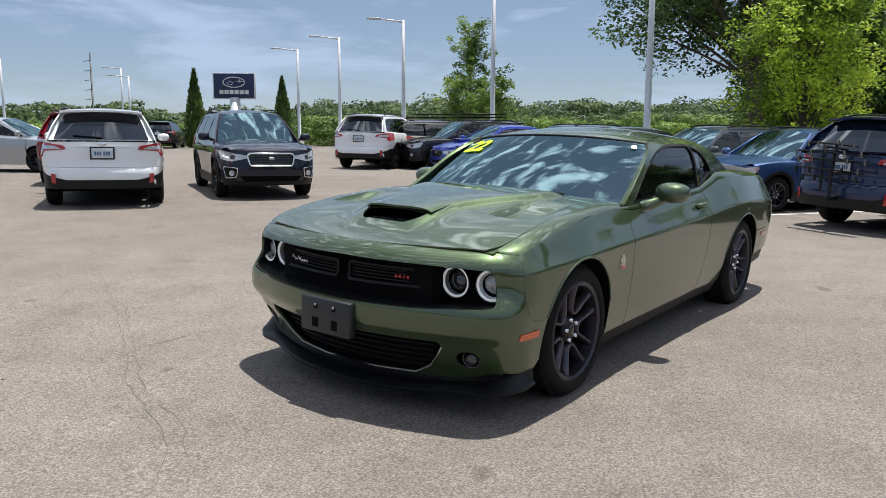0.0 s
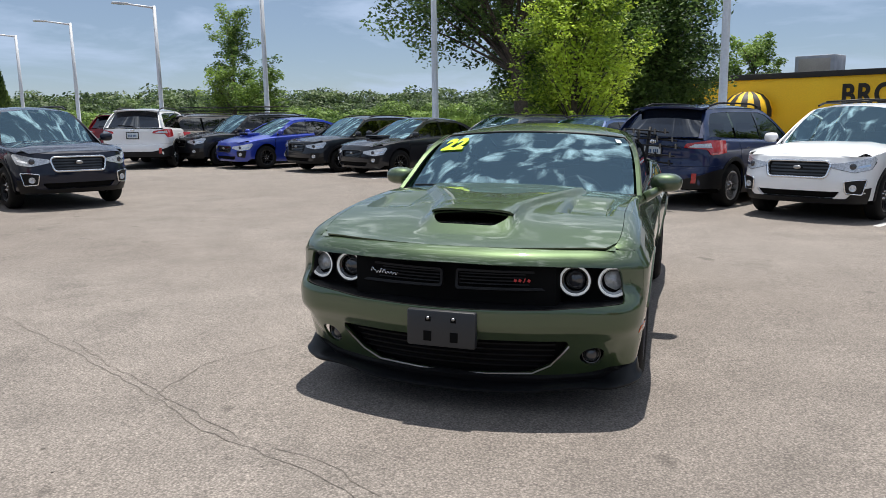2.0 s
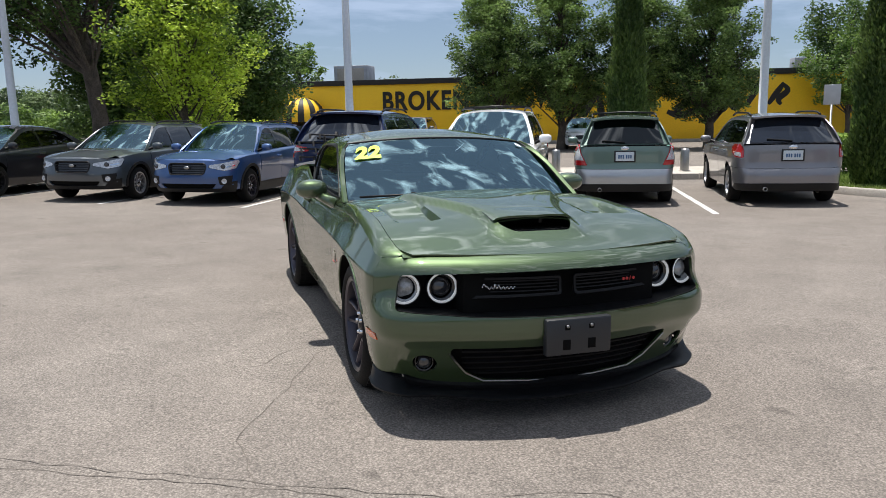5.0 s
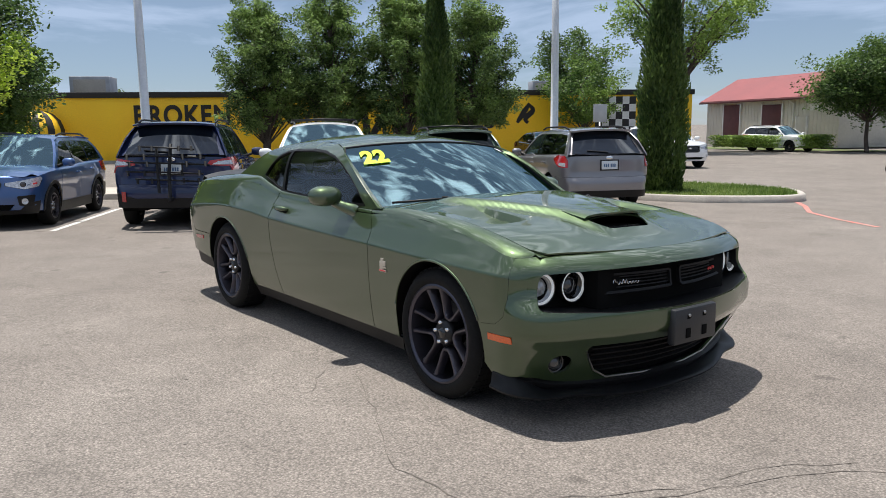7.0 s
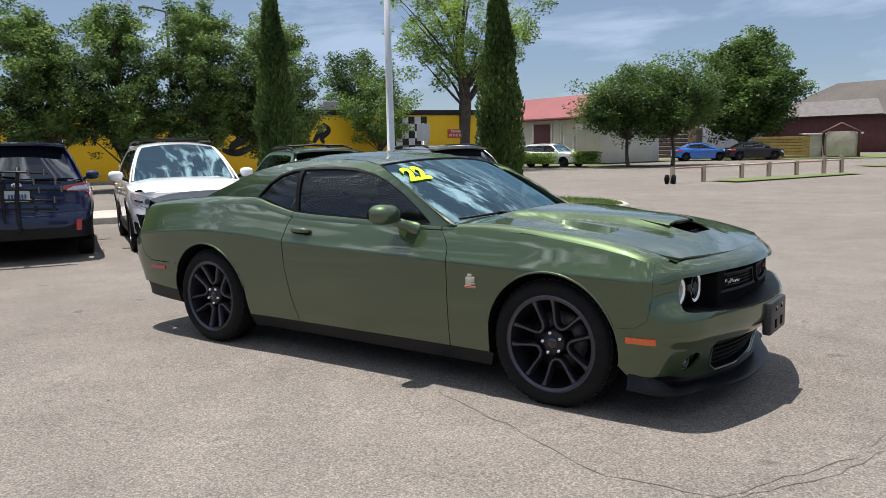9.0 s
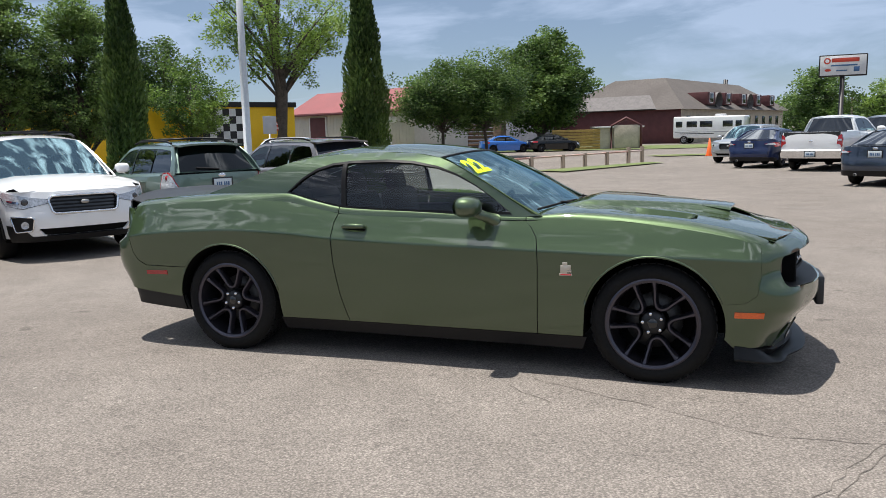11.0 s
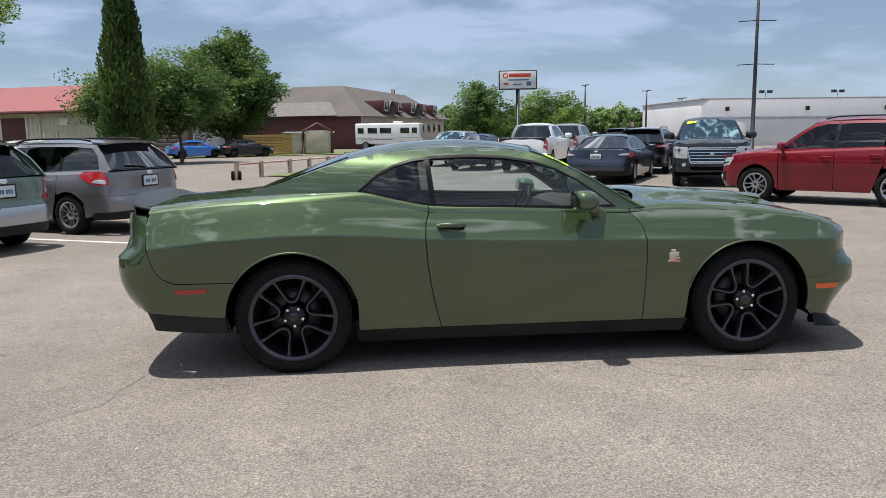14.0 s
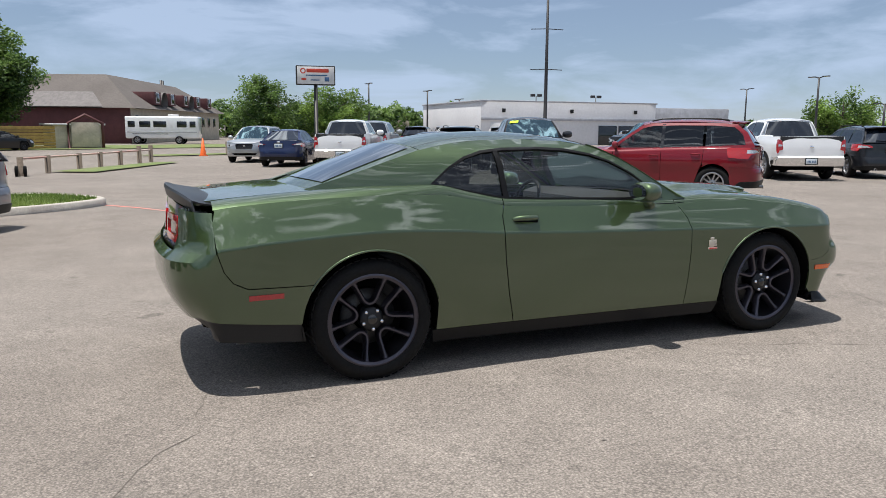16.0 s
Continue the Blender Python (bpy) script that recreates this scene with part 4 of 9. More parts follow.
    # rear lip of the scoop stands proud over the mouth
    part("scoop_lip", strip(lambda u, v: Vector((lerp(1.72, 1.925 - 0.03 * abs(2 * v - 1), u), lerp(-0.235, 0.235, v), bonnet_z(lerp(1.72, 1.84, u), lerp(-0.235, 0.235, v)) + (0.003 + 0.006 * u) * (1 - abs(2 * v - 1) ** 6))), 8, 24, 0.012), M_GREEN, bo)
    b = bmesh.new()
    for k in range(9):
        box(b, (1.935, -0.16 + 0.04 * k, bonnet_z(2.08, 0) + 0.014), (0.006, 0.004, 0.02), 0)
    box(b, (1.935, 0, bonnet_z(2.08, 0) + 0.016), (0.006, 0.38, 0.005), 0)
    part("scoop_grille", b, M_TRIM, bo)
    for sg in (1, -1):
        part("vent_floor", panel(lambda x, y: Vector((x, y, bonnet_z(1.74, 0.6) - 0.036)), [(1.65, sg * 0.49), (1.72, sg * 0.49), (1.72, sg * 0.72), (1.65, sg * 0.72)], step=0.08, lip=0, flip=sg > 0), M_VOID, bo)
        b = bmesh.new()
        for k in range(11):
            box(b, (1.685, sg * (0.515 + 0.017 * k), bonnet_z(1.74, 0.6) - 0.014), (0.04, 0.005, 0.012), 0)
        part("vent_slats", b, M_BLACK, bo)
    # cowl, wipers
    def cowl(u, v):
        y = lerp(-0.76, 0.76, v)
        return Vector((lerp(0.98 - 0.3 * (y / 0.8) ** 2, 0.84 - 0.30 * (y / 0.8) ** 2, u), y, lerp(1.012, 1.0, u) - 0.03 * (y / 0.8) ** 2))
    part("cowl", strip(cowl, 4, 20), M_BLACK, car, "black cowl below the windscreen")

    # windscreen
    def screen(u, v):
        w_ = 2 * v - 1
        zb, zt_ = 1.0 - 0.012 * w_ * w_, 1.392 - 0.04 * abs(w_) ** 2.2
        z = lerp(zb, zt_, u)
        x = lerp(0.90 - 0.20 * w_ * w_, 0.165 - 0.085 * w_ * w_, u) + 0.018 * math.sin(math.pi * u)
        return Vector((x, w_ * (sh.green(lerp(1.0, 1.352, u)) - lerp(0.008, 0.020, u)), z + 0.012 * math.sin(math.pi * u) * (1 - w_ * w_)))
    part("windscreen", strip(screen, 14, 24), M_GLASS_W, car, "tinted windscreen reflecting clouds").visible_shadow = False
    b = bmesh.new()
    border = [screen(0, j / 20) for j in range(21)] + [screen(i / 10, 1) for i in range(1, 11)] + [screen(1, 1 - j / 20) for j in range(1, 21)] + [screen(1 - i / 10, 0) for i in range(1, 11)]
    tube(b, border, 0.009, 6)
    part("screen_seal", b, M_BLACK, car)
    for sg in (1, -1):       # windscreen pillars join the screen to the cabin frame
        b = bmesh.new()
        rows = []
        for i in range(21):
            u = i / 20
            p = screen(u, 0.5 + 0.5 * sg)
            z = lerp(0.99, 1.352, u)
            x = lerp(0.80, 0.08, u)
            for _ in range(20):                       # meet the rail at this height
                x += (z - RAIL(x)) * (-0.6)
            a = sh.pane(x, RAIL(x), sg)
            mid = (p + a) / 2 + Vector((0.012, sg * 0.012, 0.010))
            rows.append([b.verts.new(p + Vector((0, 0, 0.004))), b.verts.new(lerp(p, mid, 0.6) + Vector((0.004, 0, 0.004))), b.verts.new(mid), b.verts.new(lerp(mid, a, 0.6)), b.verts.new(a)])
        for p, q_ in zip(rows, rows[1:]):
            for j in range(4):
                b.faces.new((p[j], p[j + 1], q_[j + 1], q_[j]))
        bmesh.ops.recalc_face_normals(b, faces=b.faces)
        part("screen_pillar", b, satin(M_GREEN), car)
        # wiper
        b = bmesh.new()
        base = Vector((0.86, sg * 0.36 - 0.20, 1.015))
        tip_v = 0.5 + (0.06 if sg > 0 else -0.42)
        p0, p1 = screen(0.05, 0.78 if sg > 0 else 0.42), screen(0.03, 0.42 if sg > 0 else 0.06)
        for p in (p0, p1):
            p += Vector((0.02, 0, 0.018))
        tube(b, [p0, lerp(p0, p1, 0.5) + Vector((0.006, 0, 0.004)), p1], 0.008, 6)
        tube(b, [p0 + Vector((0.05, 0, -0.02)), lerp(p0, p1, 0.45) + Vector((0.01, 0, 0.012))], 0.01, 6)
        part("wiper", b, M_BLACK, car)

    # roof
    def rooff(u, v):
        w_ = 2 * v - 1
        x = lerp(0.165 - 0.085 * w_ * w_, -1.10 + 0.02 * w_ * w_, u)
        xr = lerp(0.08, -1.09, u)
        ye = sh.pane(xr, RAIL(xr)).y
        zc = RC(lerp(0.165, -1.10, u))
        return Vector((x, w_ * ye, lerp(zc, RAIL(xr), abs(w_) ** 2.4)))
    RC = spline([(0.165, 1.392), (0.05, 1.417), (-0.15, 1.443), (-0.4, 1.456), (-0.7, 1.446), (-0.9, 1.422), (-1.10, 1.380)])
    part("roof", strip(rooff, 30, 30), M_GREEN, car)
    for sg in (1, -1):
        b = tube(bmesh.new(), [rooff(i / 20, 0.5 + sg * 0.41) + Vector((0, 0, -0.0055)) for i in range(21)], 0.007, 5)
        part("roof_seam", b, M_BLACK, car)
    # rear window and boot lid
    def backlight(u, v):
        w_ = 2 * v - 1
        x0, x1 = -1.10 + 0.02 * w_ * w_, -1.80 + 0.06 * w_ * w_
        z0, z1 = lerp(1.380, 1.332, abs(w_) ** 2.4), 1.118 - 0.006 * w_ * w_
        x = lerp(x0, x1, u)
        return Vector((x, w_ * lerp(sh.pane(-1.10, 1.332).y - 0.004, sh.pane(-1.74, 1.115).y - 0.02, u), lerp(z0, z1, u) + 0.006 * math.sin(math.pi * u)))
    part("rear_window_frame", strip(backlight, 12, 16), M_GREEN, car)
    part("rear_window", strip(lambda u, v: backlight(0.03 + 0.84 * u, 0.5 + (v - 0.5) * lerp(0.80, 0.86, u)) + Vector((-0.003, 0, 0.004)), 12, 16), M_GLASS_D, car, "dark blue-tinted rear window")
    def boot(u, v):
        w_ = 2 * v - 1
        x = lerp(-1.80 + 0.06 * w_ * w_, -2.52 + 0.06 * w_ * w_, u)
        return Vector((x, w_ * (sh.yin(x) + 0.004), lerp(lerp(1.12, 1.082, u), sh.zin(x), abs(w_) ** 2)))
    part("boot_lid", strip(boot, 14, 16, 0.02), M_GREEN, car)
    # rear spoiler
    def spoil(u, v):
        w_ = 2 * v - 1
        prof = [(-2.22, 1.080), (-2.37, 1.096), (-2.49, 1.118), (-2.535, 1.132), (-2.542, 1.120), (-2.536, 1.095), (-2.53, 1.065), (-2.46, 1.05)]
        i = min(int(u * 7), 6)
        t = u * 7 - i
        x, z = lerp(prof[i][0], prof[i + 1][0], t), lerp(prof[i][1], prof[i + 1][1], t)
        return Vector((x + 0.10 * abs(w_) ** 2.5, w_ * lerp(0.735, 0.79, u), z - (0.058 - 0.01 * u) * abs(w_) ** 3.5))
    part("rear_spoiler", strip(spoil, 21, 30, 0.01), M_GLOSSG, car, "dark grey boot spoiler")
    # rear bumper and lamp panel
    rear_out = [(sh.sx(-1.895), 0.375)] + [(sh.sx(x), z) for x, z in arch(-XW, ZW, R + 0.008, 176, 145, 7)] + [(sh.sx(-1.823), 0.595), (sh.sx(-2.182), 0.599), (sh.sx(-2.259), 0.636), (sh.sx(-2.305), 0.70), (sh.sx(-2.336), 0.8)]
    zmax = sh.s[-1]
    half_r = [(zmax - 0.7, 0.425), (zmax - 0.9, 0.435), (sh.sx(-2.3), 0.415)] + rear_out
    part("rear_bumper", panel(lambda s, z: sh.at(s, z), half_r + [(2 * zmax - s, z) for s, z in half_r[::-1]], step=0.045, lip=0.02), M_GREEN, car)
    for sg in (1, -1):
        lp = [(sh.sx(-2.34), 0.805), (zmax, 0.805), (zmax, 1.05), (sh.sx(-2.40), 1.03)]
        part("lamp_panel", panel(lambda s, z, sg=sg: sh.at(sg * s, z), [(sh.sx(-2.338), 0.80), (zmax - 0.66, 0.80), (zmax - 0.64, 1.03), (sh.sx(-2.365), 1.012)], step=0.045, lip=0.02, flip=sg < 0), M_GREEN, car)
        part("tail_panel", panel(lambda s, z, sg=sg: sh.at(sg * s, z, -0.015), [(zmax - 0.8, 0.80), (zmax, 0.80), (zmax, 1.06), (zmax - 0.8, 1.035)], step=0.06, lip=0, flip=sg < 0), M_GLOSSB, car)
        tl = part("tail_lamp", panel(lambda s, z, sg=sg: sh.at(sg * s, z, -0.004), rounded([(zmax - 0.63, 0.83), (zmax - 0.12, 0.83), (zmax - 0.12, 0.97), (zmax - 0.61, 0.985)], 0.03), [rounded([(zmax - 0.59, 0.865), (zmax - 0.16, 0.865), (zmax - 0.16, 0.94), (zmax - 0.575, 0.95)], 0.02)], step=0.06, lip=0.012, flip=sg < 0), M_RED, car, "red ring-shaped tail lamp")
        val = [(sh.sx(-1.888), 0.378), (sh.sx(-2.3), 0.418), (zmax - 0.9, 0.438), (zmax - 0.7, 0.428), (zmax, 0.428), (zmax, 0.31), (zmax - 0.7, 0.31), (sh.sx(-2.4), 0.305), (sh.sx(-1.86), 0.262)]
        part("rear_valance", panel(lambda s, z, sg=sg: sh.at(sg * s, z, -0.02), val, step=0.06, lip=0.02, flip=sg < 0), M_TRIM, car, "black lower rear valance")
        b = lathe(bmesh.new(), [(0.04, -2.20), (0.05, -2.22), (0.05, -2.0)], 20, "x", Matrix.Translation((0, sg * 0.62, 0.27)))
        part("exhaust_tip", b, M_STEEL, car)

    # underbody, so that no light passes through
    # the last three boxes are unseen, added only to stop sun leaking through
    for nm_, c_, s_ in (("floor_pan", (0.0, 0, 0.30), (2.1, 1.55, 0.18)), ("underbody", (0.0, 0, 0.36), (4.1, 1.05, 0.26)), ("engine_bay", (1.62, 0, 0.62), (1.3, 1.08, 0.42)), ("boot_floor", (-1.85, 0, 0.62), (1.1, 1.08, 0.62)), ("rear_tray", (-2.12, 0, 0.46), (0.44, 1.56, 0.05)), ("side_floor", (0.0, 0.80, 0.275), (2.0, 0.11, 0.04)), ("side_floor", (0.0, -0.80, 0.275), (2.0, 0.11, 0.04))):
        part(nm_, box(bmesh.new(), c_, s_, 0.03), M_VOID, car)
    b = bmesh.new()
    box(b, (0.05, 0.82, 0.63), (1.9, 0.10, 0.62), 0.03)
    box(b, (0.05, -0.82, 0.63), (1.9, 0.10, 0.62), 0.03)
    box(b, (-1.1, 0, 0.72), (0.6, 1.5, 0.62), 0.04)
    part("cabin_trim", b, M_DASH, car)
    # dashboard, wheel, seats
    def dash(u, v):
        w_ = 2 * v - 1
        return Vector((lerp(0.86 - 0.2 * w_ * w_, 0.36, u), 0.74 * w_, lerp(0.985, 0.95, u) + 0.03 * math.sin(math.pi * u) - (0.25 if u > 0.95 else 0)))
    part("dashboard", strip(dash, 12, 16), M_DASHT, car)
    b = bmesh.new()
    mm = Matrix.Translation((0.20, 0.37, 0.90)) @ Matrix.Rotation(radians(-65), 4, "Y")
    rr_ = [(0.185 * math.cos(a), 0.185 * math.sin(a), 0) for a in np.linspace(0, 2 * math.pi, 33)]
    tube(b, [mm @ Vector(p) for p in rr_], 0.015, 8, False)
    for a in (0.0, math.pi, -math.pi / 2):
        tube(b, [mm @ Vector((0, 0, -0.02)), mm @ Vector((0.18 * math.sin(a) if a in (0,) else 0.18 * math.cos(a), 0.18 * math.sin(a), 0))], 0.014, 6)
    tube(b, [mm @ Vector((0, 0, 0.0)), mm @ Vector((0, 0, -0.3))], 0.05, 10)
    part("steering_wheel", b, M_BLACK, car)
    for x_, ys in ((-0.30, (0.37, -0.37)), (-1.02, (0.34, -0.34))):
        for y_ in ys:
            b = bmesh.new()
            rk = Matrix.Translation((x_, y_, 0)) @ Matrix.Rotation(radians(-14), 4, "Y")
            box(b, (0.20, 0, 0.56), (0.52, 0.50, 0.18), 0.06, Matrix.Translation((x_, y_, 0)))
            box(b, (-0.12, 0, 0.86), (0.15, 0.50, 0.62), 0.06, rk)
            st = part("seat", b, M_SEAT, car)
            b = bmesh.new()
            box(b, (-0.12, 0, 1.235 if x_ > -0.5 else 1.19), (0.10, 0.27, 0.17), 0.045, rk)
            part("headrest", b, M_SEAT, st)
    b = bmesh.new()
    box(b, (0.16, 0, 1.30), (0.03, 0.23, 0.06), 0.012, Matrix.Translation((0.05, 0, 0)))
    part("rear_view_mirror", b, M_BLACK, car)
    # year written on the windscreen, and the small sticker
    me = text_mesh("22", 0.155, 0.0, "year", 0.05, 1.05, 0.008)
    c2 = bmesh.new()
    c2.from_mesh(me)
    bmesh.ops.subdivide_edges(c2, edges=c2.edges[:], cuts=2)
    for v in c2.verts:
        u_, v_ = 0.765 + v.co.y / 0.54, 0.118 + v.co.x * 1.06 / 1.45
        p = screen(u_, v_)
        v.co = p + Vector((0.006, 0, 0.008))
    yr = part("year_marking", c2, M_MARKER, car, "yellow-green number painted on the windscreen", smooth=False)
    b = bmesh.new()
    q4 = [screen(a_, b_) + Vector((0.006, 0, 0.008)) for a_, b_ in ((0.86, 0.93), (0.86, 0.955), (0.92, 0.955), (0.92, 0.93))]
    b.faces.new([b.verts.new(p) for p in q4])
    part("inspection_sticker", b, M_PLATEW, car)
    # wheels
    wm = wheel_meshes(0.362, 0.26, 0.272, M_RIMDARK, 5, True, 48, True)
    for x_ in (XW, -XW):
        for sg in (1, -1):
            add_wheel(car, wm, x_, sg * 0.812, ZW + 0.004, 12 if x_ > 0 else 40, 0)
    return car


M_SEAL = mat("dark window seal", (0.006, 0.006, 0.0065), 0.45, spec=0.2)
M_GRILLE = mat("dark grille plastic", (0.006, 0.006, 0.007), 0.6, spec=0.25)
M_BADGE = mat("pale badge", (0.55, 0.5, 0.42), 0.3, 0.4)
M_BADGER = mat("red badge", (0.5, 0.03, 0.03), 0.35)
M_LENSG = mat("grey lamp lens", (0.38, 0.39, 0.40), 0.2, 0.2, coat=1.0, grain=0.25, grain_scale=60)
M_LENSD = mat("dark lamp lens", (0.03, 0.03, 0.035), 0.06, 0.0, coat=1.0)
M_SPLIT = mat("satin black splitter", (0.007, 0.0075, 0.009), 0.42, spec=0.25, grain=0.15, grain_scale=150)
M_GLASS_D = mat("dark rear glass", (0.008, 0.011, 0.018), 0.03, coat=1.0)
M_GLOSSG = mat("dark grey spoiler paint", (0.010, 0.011, 0.013), 0.42, coat=0.1)
M_DASHT = mat("grey dashboard top", (0.03, 0.03, 0.032), 0.6, grain=0.2, grain_scale=120)
green_coupe(CAR_TILT @ pose(0.0, -0.052, 0.0, 0, 0, -0.7))


# ---- ground ----
def ground_z(x, y):
    """The lot falls gently towards +y and away from the middle."""
    return 0.0062 * 25 * math.tanh(x / 25) + (0.30 * math.tanh(-y / 15) if y < 0 else -0.06 * math.tanh(0.3 * y))


def stand(x, y, yaw):
    """A pose on the ground that leans with it."""
    e = 0.8
    n = Vector((ground_z(x - e, y) - ground_z(x + e, y), ground_z(x, y - e) - ground_z(x, y + e), 2 * e)).normalized()
    f = Vector((math.cos(radians(yaw)), math.sin(radians(yaw)), 0))
    left = n.cross(f).normalized()
    f = left.cross(n)
    return Matrix(((f.x, left.x, n.x, x), (f.y, left.y, n.y, y), (f.z, left.z, n.z, ground_z(x, y)), (0, 0, 0, 1)))


def asphalt():
    m = bpy.data.materials.new("weathered pale asphalt")
    m.use_nodes = True
    nt = m.node_tree
    p = nt.nodes["Principled BSDF"]
    p.inputs["Roughness"].default_value = 0.88
    p.inputs["Specular IOR Level"].default_value = 0.3
    co = nt.nodes.new("ShaderNodeTexCoord")

    def noise_node(scale, detail, rough=0.5, w=0):
        n = nt.nodes.new("ShaderNodeTexNoise")
        n.inputs["Scale"].default_value, n.inputs["Detail"].default_value, n.inputs["Roughness"].default_value = scale, detail, rough
        link(nt, co, "Object", n, "Vector")
        return n

    def ranged(src, out, a, b, c, d):
        r = nt.nodes.new("ShaderNodeMapRange")
        r.inputs["From Min"].default_value, r.inputs["From Max"].default_value, r.inputs["To Min"].default_value, r.inputs["To Max"].default_value = a, b, c, d
        link(nt, src, out, r, "Value")
        return r

    big, mid, fine = noise_node(0.22, 4), noise_node(1.6, 6, 0.6), noise_node(70, 4, 0.75)
    stain = noise_node(0.9, 7, 0.65)
    grit, spot = noise_node(20, 3, 0.6), noise_node(3.2, 2, 0.4)
    vor = nt.nodes.new("ShaderNodeTexVoronoi")
    vor.inputs["Scale"].default_value = 85
    link(nt, co, "Object", vor, "Vector")
    mx = nt.nodes.new("ShaderNodeMix")
    mx.data_type = "RGBA"
    mx.inputs["A"].default_value = (0.195, 0.170, 0.150, 1)
    mx.inputs["B"].default_value = (0.230, 0.204, 0.182, 1)
    nt.links.new(ranged(big, "Fac", 0.35, 0.65, 0, 1).outputs["Result"], mx.inputs["Factor"])
    vals = [ranged(mid, "Fac", 0.3, 0.7, 0.86, 1.12), ranged(fine, "Fac", 0.3, 0.7, 0.52, 1.48), ranged(vor, "Distance", 0.0, 0.7, 1.30, 0.66), ranged(stain, "Fac", 0.56, 0.74, 1.0, 0.76), ranged(grit, "Fac", 0.3, 0.7, 0.90, 1.10), ranged(spot, "Fac", 0.70, 0.76, 1.0, 0.62)]
    cur = None
    for v in vals:
        if cur is None:
            cur = v.outputs["Result"]
            continue
        mu = nt.nodes.new("ShaderNodeMath")
        mu.operation = "MULTIPLY"
        nt.links.new(cur, mu.inputs[0])
        nt.links.new(v.outputs["Result"], mu.inputs[1])
        cur = mu.outputs["Value"]
    vm = nt.nodes.new("ShaderNodeVectorMath")
    vm.operation = "SCALE"
    nt.links.new(mx.outputs["Result"], vm.inputs[0])
    nt.links.new(cur, vm.inputs["Scale"])
    nt.links.new(vm.outputs["Vector"], p.inputs["Base Color"])
    bp = nt.nodes.new("ShaderNodeBump")
    bp.inputs["Strength"].default_value, bp.inputs["Distance"].default_value = 0.5, 0.006
    link(nt, fine, "Fac", bp, "Height")
    link(nt, bp, "Normal", p, "Normal")
    return m


M_ASPHALT = asphalt()
bm = bmesh.new()
ticks = sorted(set([-3000, -1200, -500, -250, -150, -100] + list(range(-72, 73, 4)) + [100, 150, 250, 500, 1200, 3000]))
gv = [[bm.verts.new((x, y, ground_z(x, y))) for y in ticks] for x in ticks]
for i in range(len(ticks) - 1):
    for j in range(len(ticks) - 1):
        bm.faces.new((gv[i][j], gv[i + 1][j], gv[i + 1][j + 1], gv[i][j + 1]))
ground = tagged(part("ground", bm, M_ASPHALT), "pale weathered asphalt car park with fine cracks", "ground", kind="structure")


def on_ground(pts_list, lift):
    return [(x, y, ground_z(x, y) + lift) for x, y in pts_list]


def ribbon(name, pts_list, width, material, lift=0.004, parent=None, label="", wob=0.0, seed=0):
    """A thin band on the ground along a line."""
    rnd = random.Random(seed)
    b = bmesh.new()
    dens = []
    for (x0, y0), (x1, y1) in zip(pts_list, pts_list[1:]):
        n = max(1, int(math.hypot(x1 - x0, y1 - y0) / (0.08 if wob else 0.6)))
        dens += [(lerp(x0, x1, i / n), lerp(y0, y1, i / n)) for i in range(n)]
    dens.append(pts_list[-1])
    prev = None
    off = 0.0
    for i, (x, y) in enumerate(dens):
        a, c = dens[max(i - 1, 0)], dens[min(i + 1, len(dens) - 1)]
        d = Vector((c[0] - a[0], c[1] - a[1])).normalized()
        nx, ny = -d.y, d.x
        off = off * 0.8 + rnd.uniform(-wob, wob)
        w_ = width * (rnd.uniform(0.4, 1.2) if wob else 1.0) / 2
        x, y = x + nx * off, y + ny * off
        cur = [b.verts.new((x + nx * w_, y + ny * w_, ground_z(x, y) + lift)), b.verts.new((x - nx * w_, y - ny * w_, ground_z(x, y) + lift))]
        if prev:
            b.faces.new((prev[0], prev[1], cur[1], cur[0]))
        prev = cur
    return part(name, b, material, parent, label)


